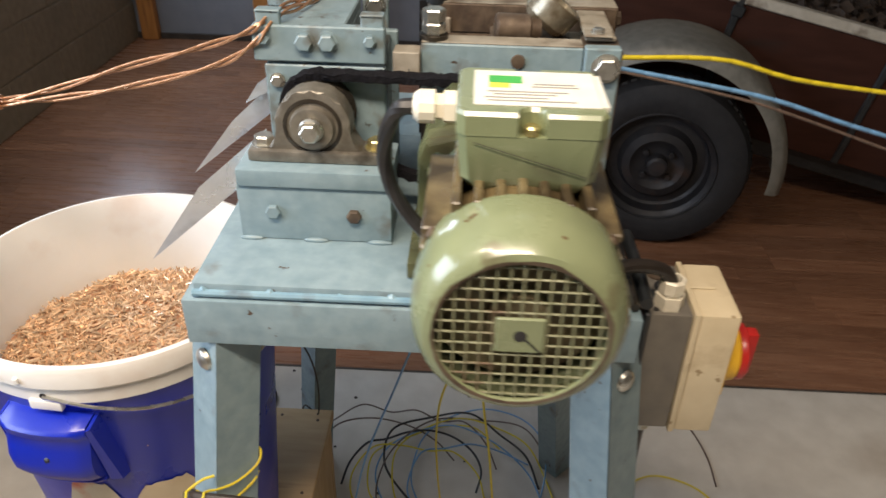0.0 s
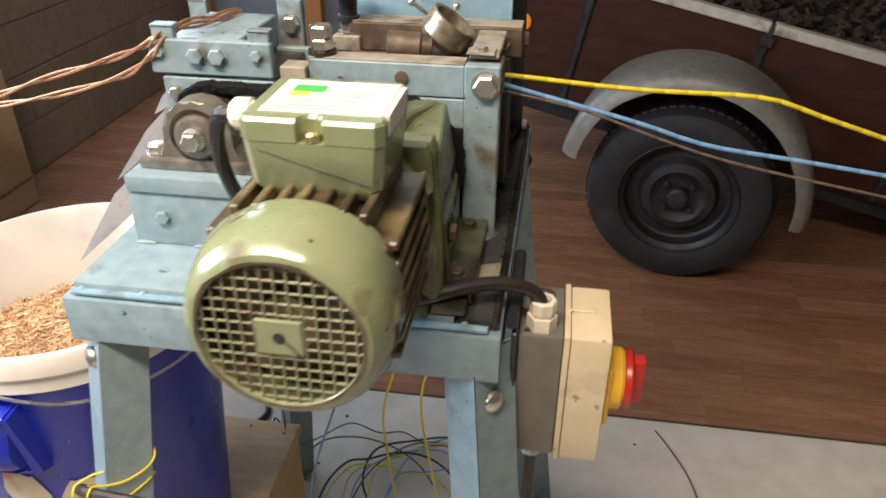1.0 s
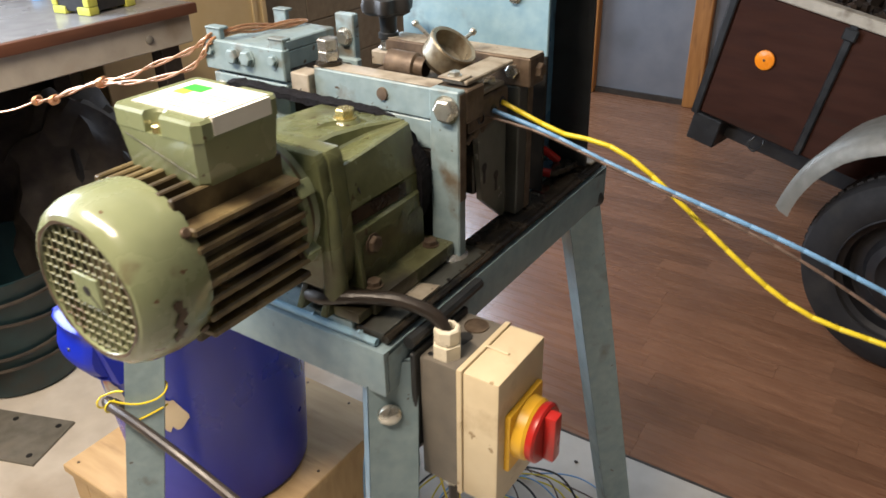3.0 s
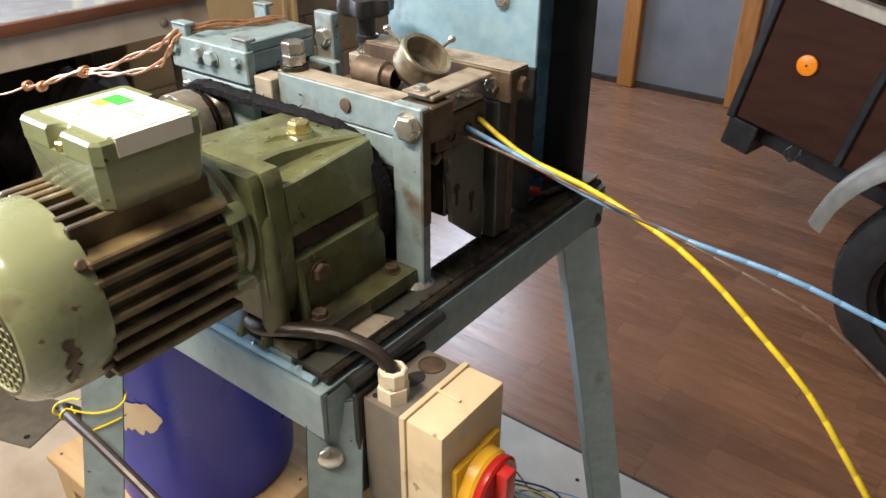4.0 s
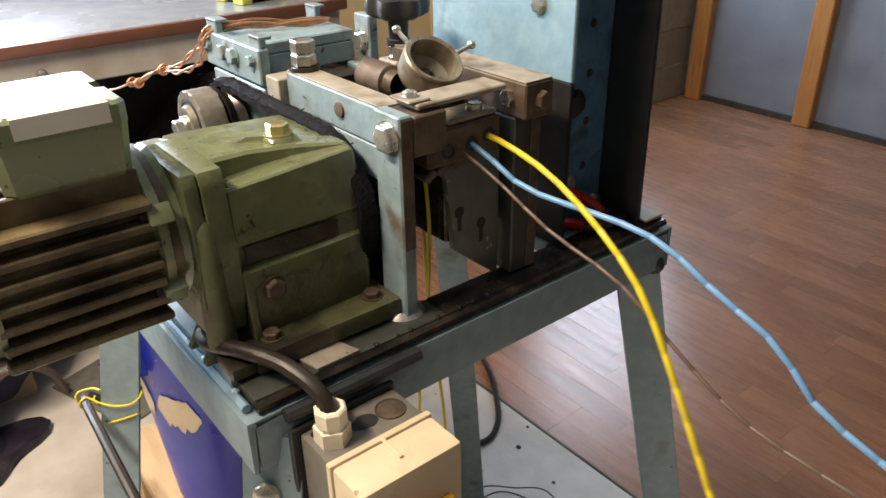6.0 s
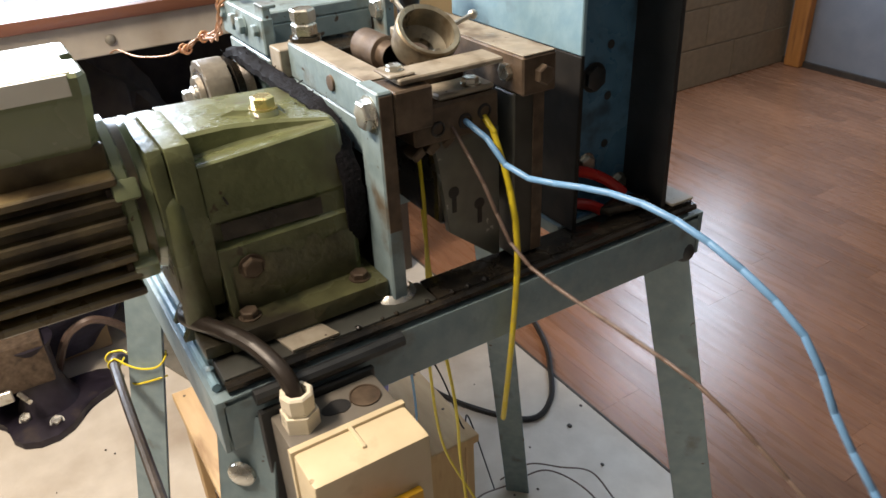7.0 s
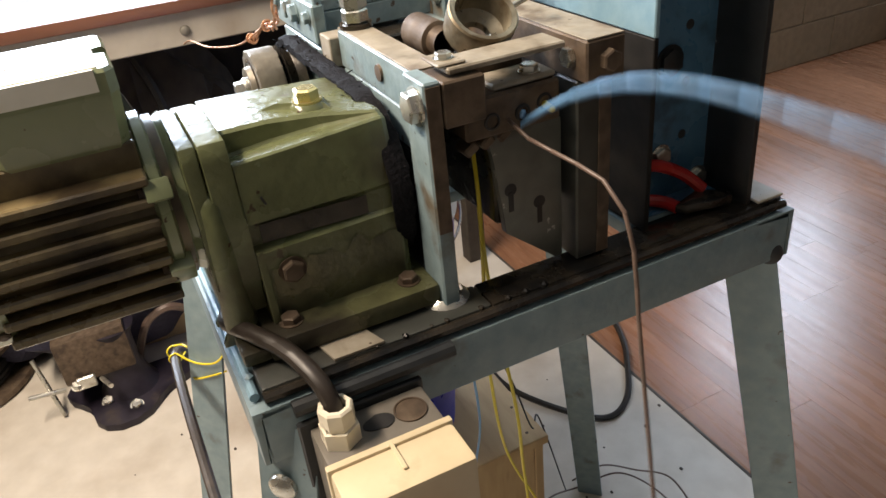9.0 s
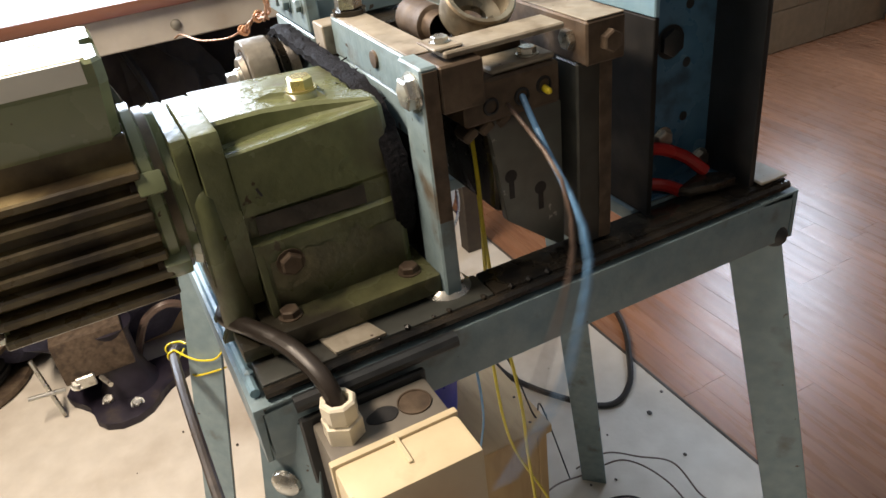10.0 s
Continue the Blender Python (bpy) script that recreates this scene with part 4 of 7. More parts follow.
    bm = mesh(); box(bm, -0.216, -0.058, 0.1745, 0.186, 1.058, 1.0895, 0.0015); part("upper_plate", bm, PAINT_GRIMY, fh)
    # Near-black plate stands in for the dark gap below the belt.
    bm = mesh(); box(bm, -0.216, -0.058, 0.1745, 0.186, 0.9448, 1.0575, 0.0015); part("lower_plate", bm, SHADE_BLACK, fh, "near-black lower plate, shade put in its colour")
    # guide block with three wire holes
    bm = mesh(); box(bm, -0.20, -0.0305, 0.2, 0.281, 1.0715, 1.1035, 0.002); gb = part("guide_block", bm, RUSTY, fh, "rusty brown guide block")
    for y, z in ((0.2215, 1.0835), (0.2475, 1.0845), (0.2665, 1.0885)):
        bm = mesh(); lathe(bm, (-0.0304, y, z), (1, 0, 0), [(0.0068, 0), (0.0062, 0.0012), (0.0048, 0.0014), (0.0042, -0.012), (0, -0.012)], 18); part("wire_hole", bm, BLACK, gb, "dark wire hole")
    bm = mesh(); box(bm, -0.0575, -0.0215, 0.180, 0.2135, 1.0905, 1.1245, 0.0015); part("end_block", bm, RUSTY, fh)
    bm = mesh(); box(bm, -0.056, -0.026, 0.1875, 0.283, 1.1268, 1.1315, 0.0012); cp = part("cover_strip", bm, DUSTY, fh, "dusty cover strip")
    bm = mesh(); box(bm, -0.058, -0.030, 0.182, 0.204, 1.1317, 1.1340, 0.001); part("tab", bm, DUSTY, cp)
    bm = mesh(); hexhead(bm, (-0.044, 0.193, 1.134), (0, 0, 1), 0.006, 0.0045); part("screw", bm, STEEL, cp)
    bm = mesh(); box(bm, -0.148, -0.068, 0.1995, 0.272, 1.1065, 1.1145, 0.0012); part("top_plate", bm, RUSTY, fh, "rusty top plate")
    bm = mesh(); box(bm, -0.0645, -0.034, 0.2255, 0.2795, 1.104, 1.109, 0.0015); part("clamp_plate", bm, DUSTY, gb)
    bm = mesh(); hexhead(bm, (-0.044, 0.262, 1.1092), (0, 0, 1), 0.007, 0.006); part("clamp_bolt", bm, STEEL, gb)
    # side plate, cut away below, with two keyholes
    bm = mesh(); prism(bm, [(0.216, 1.0712), (0.2835, 1.0712), (0.2835, 0.946), (0.277, 0.946), (0.23, 0.985), (0.223, 1.055)], "x", -0.0405, -0.034, 0.001); sp = part("side_plate", bm, SIDEPLATE, fh, "oil-stained side plate with keyholes")
    for y, z in ((0.236, 1.022), (0.262, 1.004)):
        bm = mesh(); lathe(bm, (-0.0338, y, z), (1, 0, 0), [(0.0055, 0), (0, 0.0003)], 16); box(bm, -0.0338, -0.0334, y - 0.0022, y + 0.0022, z - 0.019, z - 0.002); part("keyhole", bm, BLACK, sp, "dark keyhole slot")
    bm = mesh(); box(bm, -0.20, -0.0415, 0.226, 0.283, 0.99, 1.071, 0.002); part("inner_block", bm, GREASY, fh, "dark greasy inner block")
    # ratchet teeth under the holes
    for k in range(3):
        bm = mesh(); box(bm, -0.05, -0.0325, -0.006, 0.006, -0.004, 0.004, 0.0015, Matrix.Translation((0, 0.205 + 0.014 * k, 1.0645 + 0.0025 * k)) @ pose(0, 0, 0, 35)); part("tooth", bm, RUSTY, fh)
    # rear upright and block
    bm = mesh(); box(bm, -0.05, -0.0215, 0.2895, 0.3215, 0.9445, 1.1, 0.0015); ru = part("upright", bm, OILY, fh, "oil-stained rear upright")
    bm = mesh(); box(bm, -0.0213, -0.0203, 0.309, 0.3205, 0.9465, 1.098, 0.0003); part("rust", bm, RUSTY, ru, "rust-brown bare edge")
    bm = mesh(); box(bm, -0.205, -0.0095, 0.2895, 0.3235, 1.1005, 1.1325, 0.0015); rb = part("cross_bar", bm, RUSTY, fh, "rusty rear cross bar"); bm = mesh(); box(bm, -0.2045, -0.0105, 0.2902, 0.3228, 1.1328, 1.1338, 0.0003); part("dust", bm, DUSTY, rb, "layer of beige dust")
    bm = mesh(); hexhead(bm, (-0.0305, 0.2893, 1.117), (0, -1, 0), 0.0078, 0.005, False); part("bolt", bm, STEEL, rb)
    bm = mesh(); hexhead(bm, (-0.0093, 0.3085, 1.1165), (1, 0, 0), 0.0085, 0.0065, False); part("bolt", bm, RUSTY, rb)
    # stacked nuts
    bm = mesh(); lathe(bm, (-0.2045, 0.188, 1.1252), (0, 0, 1), [(0, 0), (0.0145, 0), (0.0145, 0.004), (0, 0.004)], 24); part("washer", bm, GREASY, bar)
    for z, h in ((1.1292, 0.0115), (1.1412, 0.0125)):
        bm = mesh(); lathe(bm, (-0.2045, 0.188, z), (0, 0, 1), [(0, 0), (0.0105, 0), (0.0118, h * 0.12), (0.0118, h * 0.88), (0.0105, h), (0, h)], 6); part("nut", bm, STEEL, bar)
    bm = mesh(); box(bm, -0.243, -0.2165, 0.165, 0.19, 1.0905, 1.1165, 0.001); part("spacer", bm, DUSTY, fh, "beige spacer block")
    # star knob on its spindle
    kn = thing("star_knob", (-0.207, 0.301, 1.1), "black star knob on a threaded spindle", "knob")
    KX, KY = -0.207, 0.3005
    bm = mesh(); box(bm, KX - 0.016, KX + 0.016, KY - 0.016, KY - 0.0025, 1.10, 1.1175, 0.0015); part("seat", bm, DUSTY, kn)
    bm = mesh(); hexhead(bm, (KX, KY, 1.118), (0, 0, 1), 0.0105, 0.013); part("nut", bm, STEEL, kn)
    bm = mesh(); lathe(bm, (KX, KY, 1.131), (0, 0, 1), [(0, 0), (0.0125, 0), (0.0125, 0.006), (0.0098, 0.007), (0.0108, 0.024), (0.0135, 0.03)], 24); part("spindle", bm, BLACK_PAINT, kn)
    bm = mesh()
    star = []
    for j in range(60):
        a = 2 * math.pi * j / 60
        r = 0.0292 + 0.0038 * math.cos(6 * a)
        star.append((r * math.cos(a), r * math.sin(a)))
    loft(bm, [[(KX + f * px, KY + f * py, z) for px, py in star] for f, z in ((0.75, 1.159), (0.97, 1.163), (1, 1.171), (0.95, 1.178), (0.7, 1.181), (0.35, 1.183))]); part("star_grip", bm, BLACK, kn, "glossy black star grip")
    # lying pipe and tilted cup with its wing screw
    cup = thing("oil_cup", (-0.095, 0.25, 1.1305), "dull metal ring cup tilted on a short pipe", "cup")
    bm = mesh(); a = Vector((-0.144, 0.217, 1.129)); d = Vector((1, 0.10, -0.05)).normalized()
    lathe(bm, a, d, [(0, 0), (0.0125, 0), (0.0145, 0.002), (0.0145, 0.034), (0.0115, 0.036), (0.0105, 0.046)], 24); part("pipe", bm, RUSTY, cup, "rusty short pipe")
    c = Vector((-0.091, 0.245, 1.132)); d = Vector((0.60, 0.02, 0.80)).normalized()
    bm = mesh(); lathe(bm, c, d, [(0.0215, -0.007), (0.0262, 0.0), (0.0275, 0.021), (0.0262, 0.0225), (0.0222, 0.0215), (0.0212, 0.003), (0.012, -0.002), (0.011, -0.007)], 36, close=True); part("ring", bm, mat("dull_nickel", (0.19, 0.165, 0.115), (0.33, 0.30, 0.23), 0.33, 0.55, scale=60, bump=0.3, stain=(0.11, 0.08, 0.045), stain_scale=34, stain_at=0.52), cup)
    for e, r in (((-0.083, 0.292, 1.153), 0.0042), ((-0.122, 0.238, 1.168), 0.004)):
        bm = mesh(); e = Vector(e); s_ = c + (e - c) * 0.55 + d * 0.004; rod(bm, s_, e, 0.0022, 8); bmesh.ops.create_uvsphere(bm, u_segments=12, v_segments=8, radius=r, matrix=Matrix.Translation(e)); part("wing_screw", bm, STEEL, cup)


build_head()


# ---- tall back plate, column, pliers ----
def build_column():
    bp = thing("back_plate", (-0.127, 0.373, 0.945), "tall pale blue-grey steel plate with bolts", "steel plate")
    bm = mesh(); box(bm, -0.232, -0.0265, 0.3645, 0.3695, 1.1155, 1.62, 0.001); part("plate", bm, PAINT_BLUE, bp)
    # Lower back plate lies in shadow; that shade is put into its colour.
    bm = mesh(); box(bm, -0.232, -0.0265, 0.3645, 0.3695, 0.9445, 1.115, 0.0008); part("lower_plate", bm, SHADE_BLACK, bp, "near-black lower plate, shade put in its colour")
    for x, z in ((-0.071, 1.181), (-0.185, 1.235), (-0.075, 1.262)):
        bm = mesh(); hexhead(bm, (x, 0.3643, z), (0, -1, 0), 0.0075, 0.006); part("bolt", bm, STEEL, bp)
    cl = thing("steel_column", (-0.04, 0.43, 0.945), "dark blue perforated steel channel column", "column")
    blue = mat("dark_blue_column_paint", (0.05, 0.13, 0.22), (0.075, 0.17, 0.27), 0.3, scale=40, bump=0.3, stain=(0.02, 0.03, 0.04), stain_scale=22, stain_at=0.55)
    bm = mesh(); box(bm, -0.072, -0.067, 0.3745, 0.468, 0.9445, 1.62, 0.001); web = part("web", bm, blue, cl)
    for k in range(12):
        for y in (0.397, 0.437):
            bm = mesh(); z = 0.985 + 0.05 * k + (0.02 if y > 0.42 else 0)
            lathe(bm, (-0.0668, y, z), (1, 0, 0), [(0.0045, 0), (0, 0.0003)], 14); part("hole", bm, BLACK, web)
    # This flange faces away from the light; its shade is painted as black.
    bm = mesh(); prism(bm, [(-0.072, 0.9445), (-0.012, 0.9445), (-0.022, 1.62), (-0.072, 1.62)], "y", 0.4685, 0.4745, 0.0012); part("flange", bm, BLACK_PAINT, cl, "flange coloured black for its shaded face")
    bm = mesh(); box(bm, -0.072, -0.045, 0.3745, 0.379, 0.9445, 1.62, 0.001); part("flange", bm, blue, cl)
    # The large black bolt stands in for an open hole in the web.
    for y, z, s_ in ((0.413, 0.990, 0.009), (0.459, 0.956, 0.009), (0.417, 1.077, 0.012), (0.42, 1.2, 0.009)):
        bm = mesh(); hexhead(bm, (-0.0666, y, z), (1, 0, 0), s_, 0.006); part("bolt", bm, STEEL if s_ < 0.01 else BLACK_PAINT, cl)
    bm = mesh(); box(bm, -0.0665, -0.044, 0.3800, 0.4680, 0.9446, 0.9462, 0.0004); part("foot_flange", bm, blue, cl)
    bm = mesh(); box(bm, -0.060, -0.006, 0.478, 0.509, 0.9446, 0.9475, 0.001); part("foot_plate", bm, DUSTY, cl, "beige foot plate")
    pl = thing("pliers", (-0.03, 0.41, 0.95), "pair of pliers with red grips on the greasy stand", "pliers")
    for pts in ([(-0.058, 0.384, 0.992), (-0.057, 0.408, 0.984), (-0.051, 0.430, 0.971), (-0.042, 0.444, 0.957)],
                [(-0.060, 0.380, 0.954), (-0.056, 0.394, 0.954), (-0.046, 0.404, 0.953), (-0.034, 0.408, 0.952)]):
        bm = mesh(); tube(bm, [(x, y, z) for x, y, z in pts], 0.0058, 28, 10); part("grip", bm, REDP, pl, "red plastic grip")
    bm = mesh(); prism(bm, [(-0.046, 0.440), (-0.034, 0.404), (-0.026, 0.412), (-0.020, 0.436), (-0.018, 0.458), (-0.026, 0.462), (-0.036, 0.452)], "z", 0.9475, 0.956, 0.002); part("jaw", bm, GREASY, pl)


build_column()


# ---- switch ----
def build_switch():
    sw = thing("motor_switch", (0.055, 0.08, 0.84), "grey and cream switch box with red rotary handle", "switch box")
    X0, X1, X2 = 0.0145, 0.0575, 0.1025
    Y0, Y1, Z0, Z1 = 0.033, 0.1245, 0.762, 0.9145
    bm = mesh(); box(bm, X0, X1 - 0.0005, Y0 + 0.0015, Y1 - 0.0015, Z0 + 0.002, Z1 - 0.002, 0.003, seg=2); body = part("body", bm, GREYPLAST, sw, "dusty dark grey plastic base")
    bm = mesh(); box(bm, X1, X1 + 0.006, Y0 - 0.0012, Y1 + 0.0012, Z0 - 0.0012, Z1 + 0.0012, 0.0015, seg=2); box(bm, X1 + 0.006, X2, Y0, Y1, Z0, Z1, 0.004, seg=2); cov = part("cover", bm, CREAM, sw, "aged cream plastic cover")
    bm = mesh(); box(bm, X1 + 0.004, X1 + 0.03, 0.077, 0.0805, Z1 + 0.0004, Z1 + 0.002, 0.0006); part("cover_ridge", bm, CREAM, cov)
    bm = mesh(); box(bm, X2 - 0.0005, X2 + 0.006, 0.0455, 0.1125, 0.803, 0.871, 0.002, seg=2); ye = part("yellow_plate", bm, YELLOWP, sw, "yellow square switch plate")
    bm = mesh(); lathe(bm, (X2 + 0.006, 0.079, 0.8375), (1, 0, 0), [(0.0325, 0), (0.0315, 0.010), (0.029, 0.013), (0.0, 0.013)], 36); part("collar", bm, YELLOWP, ye)
    bm = mesh(); lathe(bm, (X2 + 0.019, 0.079, 0.8375), (1, 0, 0), [(0.0, 0), (0.0295, 0), (0.0305, 0.002), (0.0305, 0.007), (0.028, 0.009), (0.0, 0.0085)], 36); kn = part("rotary_handle", bm, REDP, sw, "red rotary handle")
    bm = mesh(); box(bm, -0.0265, 0.0265, -0.0075, 0.0075, 0.0, 0.013, 0.003, Matrix.Translation((X2 + 0.027, 0.079, 0.8375)) @ pose(0, 0, 0, 0, 90, 0) @ pose(0, 0, 0, 0, 0, 0), seg=2); part("grip_bar", bm, REDP, kn)
    gx, gy = 0.0355, 0.052
    bm = mesh(); lathe(bm, (gx, gy, Z1 - 0.002), (0, 0, 1), [(0, 0), (0.0145, 0), (0.0145, 0.014), (0.0125, 0.0145), (0.0125, 0.017)], 6)
    lathe(bm, (gx, gy, Z1 + 0.015), (0, 0, 1), [(0.0118, 0), (0.0128, 0.0005), (0.0128, 0.013), (0.0112, 0.0145), (0.0085, 0.0145), (0.008, 0.0)], 8); part("cable_gland", bm, IVORY, sw, "cream plastic cable gland")
    bm = mesh(); lathe(bm, (gx, 0.105, Z1 - 0.0018), (0, 0, 1), [(0.0125, 0.0), (0.0125, 0.0012), (0.0115, 0.0012), (0.0112, 0.0003), (0, 0.0003)], 24); part("knockout", bm, RUSTY, body, "brown knock-out disc")
    bm = mesh(); prism(bm, [(gx + 0.0085 * math.cos(a) * (1.0 if math.sin(a) > 0 else 0.8), 0.080 + 0.012 * math.sin(a)) for a in [2 * math.pi * k / 18 for k in range(18)]], "z", Z1 - 0.0019, Z1 - 0.0012); part("slot", bm, BLACK, body, "dark open slot")
    bm = mesh(); rod(bm, (X0 + 0.008, 0.043, Z1 - 0.0019), (X0 + 0.008, 0.043, Z1 - 0.0012), 0.003, 10); part("screw_hole", bm, BLACK, body)
    bm = mesh(); lathe(bm, (gx, 0.06, Z0 + 0.002), (0, 0, -1), [(0, 0), (0.0135, 0), (0.0135, 0.010), (0.0115, 0.011), (0.0115, 0.02), (0.008, 0.021)], 10); part("cable_gland", bm, IVORY, sw, "cream plastic cable gland")
    # bracket
    bm = mesh(); box(bm, 0.0085, 0.0142, 0.027, 0.125, 0.80, 0.918, 0.0015); part("bracket", bm, BLACK_PAINT, sw, "black mounting bracket")
    bm = mesh(); tube(bm, [(0.008, 0.028, 0.929), (0.009, 0.08, 0.9295), (0.008, 0.155, 0.929)], 0.0065, 12, 10); part("bracket_tube", bm, BLACK_PAINT, sw)
    # lead from the gland up to the motor
    cb = thing("motor_cable", (0.0, 0.03, 0.95), "black cable from the switch to the motor", "cable")
    bm = mesh(); tube(bm, [(gx, gy, 0.918), (gx - 0.003, gy - 0.001, 0.942), (gx - 0.017, gy - 0.005, 0.957), (gx - 0.047, gy - 0.016, 0.966), (gx - 0.080, gy - 0.032, 0.966), (gx - 0.110, gy - 0.044, 0.962), (gx - 0.132, gy - 0.040, 0.957)], 0.0068, 60, 12); part("sheath", bm, CABLE, cb)
    # supply cable: down from the switch, slung up to the tie on the leg
    sc = thing("supply_cable", (-0.2, -0.1, 0.4), "black supply cable tied to a leg with yellow wire", "cable")
    bm = mesh(); tube(bm, [(gx, 0.06, 0.745), (gx, 0.058, 0.68), (gx + 0.002, 0.045, 0.58), (gx - 0.02, 0.0, 0.54), (-0.07, -0.035, 0.60), (-0.163, -0.046, 0.660), (-0.266, -0.047, 0.690), (-0.36, -0.046, 0.706), (-0.425, -0.043, 0.708), (-0.444, -0.032, 0.698), (-0.440, -0.016, 0.665), (-0.430, -0.028, 0.58), (-0.446, -0.056, 0.42), (-0.472, -0.09, 0.2), (-0.55, -0.13, 0.012), (-0.8, -0.35, 0.008), (-1.2, -0.6, 0.008)], 0.0062, 150, 10); part("sheath", bm, CABLE, sc)
    tie = thing("yellow_tie", (-0.43, -0.03, 0.70), "twisted yellow wire ties holding a cable", "wire tie")
    def turn_round(x, a0, a1, r=0.0078):
        return [(x + 0.003 * k / 8, -0.0432 + r * math.cos(radians(a0 + (a1 - a0) * k / 8)), 0.7075 + r * math.sin(radians(a0 + (a1 - a0) * k / 8))) for k in range(9)]
    for pts in ([(-0.415, -0.026, 0.723), (-0.427, -0.031, 0.721)] + turn_round(-0.440, 70, 320) + [(-0.425, -0.032, 0.699)],
                [(-0.436, -0.030, 0.703)] + turn_round(-0.424, -40, -290) + [(-0.410, -0.031, 0.709), (-0.398, -0.019, 0.705), (-0.384, -0.004, 0.708), (-0.376, 0.006, 0.716), (-0.377, 0.013, 0.724), (-0.386, 0.016, 0.726)],
                [(-0.424, -0.028, 0.681), (-0.4115, -0.0295, 0.676), (-0.402, -0.0205, 0.679), (-0.384, -0.003, 0.690), (-0.381, 0.010, 0.692)]):
        bm = mesh(); tube(bm, pts, 0.0013, 60, 6); part("loop", bm, YWIRE, tie)


build_switch()


# ---- bucket and crate ----
def build_bucket():
    B = Vector((-0.612, 0.243, 0.302))
    bk = thing("bucket", B, "blue plastic bucket with white rim, filled with copper", "bucket")
    H = 0.493
    bm = mesh(); lathe(bm, B, (0, 0, 1), [(0, 0), (0.152, 0), (0.157, 0.006), (0.190, H - 0.055), (0.1925, H - 0.05)], 64); body = part("body", bm, BUCKET, bk, "glossy blue plastic wall")
    bm = mesh(); lathe(bm, B, (0, 0, 1), [(0.1905, H - 0.056), (0.195, H - 0.054), (0.196, H - 0.034), (0.1975, H - 0.032), (0.2015, H - 0.028), (0.2025, H - 0.006), (0.2, H), (0.1945, H + 0.001), (0.192, H - 0.004), (0.1875, H - 0.05), (0.15, 0.008), (0, 0.008)], 64); part("inner_wall", bm, BUCKET_IN, bk, "white inside and rim")
    for a in (252, 260):
        bm = mesh(); c = B + Vector((0.2025 * math.cos(radians(a)), 0.2025 * math.sin(radians(a)), H - 0.018)); box(bm, c.x - 0.003, c.x + 0.003, c.y - 0.003, c.y + 0.003, c.z - 0.004, c.z + 0.004, 0.0012); part("rim_clip", bm, BUCKET_IN, bk)
    for a in (266, 86):
        bm = mesh(); u = Vector((math.cos(radians(a)), math.sin(radians(a)), 0)); w = Vector((-u.y, u.x, 0))
        m = Matrix(((w.x, u.x, 0, B.x), (w.y, u.y, 0, B.y), (w.z, 0, 1, B.z), (0, 0, 0, 1)))
        box(bm, -0.019, 0.019, 0.190, 0.1985, H - 0.063, H - 0.050, 0.002, m, seg=2); part("bail_lug", bm, BUCKET_IN, bk)
        bm = mesh(); c = m @ Vector((0, 0.1965, H - 0.043)); rod(bm, c, c + u * 0.0012, 0.0038, 12); part("bail_hole", bm, BLACK, bk)
    # moulded grip below the rim, with a rolled lip and side fins
    u = Vector((math.cos(radians(264)), math.sin(radians(264)), 0)); w = Vector((-u.y, u.x, 0))
    m = Matrix(((w.x, u.x, 0, B.x), (w.y, u.y, 0, B.y), (w.z, 0, 1, B.z), (0, 0, 0, 1)))
    prof = [(0.180, H - 0.072), (0.214, H - 0.078), (0.2185, H - 0.083), (0.2165, H - 0.092), (0.2135, H - 0.098), (0.217, H - 0.112), (0.222, H - 0.130), (0.221, H - 0.146), (0.214, H - 0.160), (0.204, H - 0.167), (0.207, H - 0.171), (0.204, H - 0.175), (0.172, H - 0.172)]
    bm = mesh(); rows = []
    for k in range(13):
        f = -1 + 2 * k / 12
        rows.append([bm.verts.new(m @ Vector((0.052 * f, r - 0.0075 * f * f - (0.004 if abs(f) == 1 else 0.0), z))) for r, z in prof])
    for p, q in zip(rows, rows[1:]):
        for j in range(len(prof) - 1):
            bm.faces.new((p[j], p[j + 1], q[j + 1], q[j]))
    bm.faces.new(rows[0][::-1]); bm.faces.new(rows[-1])
    hd = part("handle", bm, BUCKET, bk, "moulded blue grip", smooth=50)
    for f in (-1, 1):
        bm = mesh(); fin = [(0.176, H - 0.074), (0.207, H - 0.080), (0.204, H - 0.10), (0.190, H - 0.178), (0.174, H - 0.182)]
        pa = [bm.verts.new(m @ Vector((0.0535 * f, r, z))) for r, z in fin]; pb = [bm.verts.new(m @ Vector((0.0535 * f + f * (0.003 + 0.10 * (H - 0.074 - z)), r - 0.004, z))) for r, z in fin]
        bm.faces.new(pa); bm.faces.new(pb[::-1])
        for k in range(5):
            bm.faces.new((pa[k], pa[(k + 1) % 5], pb[(k + 1) % 5], pb[k]))
        part("handle_fin", bm, BUCKET, hd)
    for px, dz, r in ((0.004, 0.122, 0.0048), (-0.006, 0.136, 0.002), (0.018, 0.140, 0.0018)):
        bm = mesh(); c = m @ Vector((px, 0.2175, H - dz)); bmesh.ops.create_icosphere(bm, subdivisions=1, radius=r, matrix=Matrix.Translation(c)); part("grip_hole", bm, BLACK, hd)
    # wire bail lying against the side
    bm = mesh(); pts = []
    for k in range(13):
        a = radians(266 + 180 * k / 12)
        s_ = math.sin(math.pi * k / 12)
        pts.append(B + Vector(((0.1985 + 0.003 * s_) * math.cos(a), (0.1985 + 0.003 * s_) * math.sin(a), H - 0.043 - 0.034 * min(1.0, 1.6 * s_))))
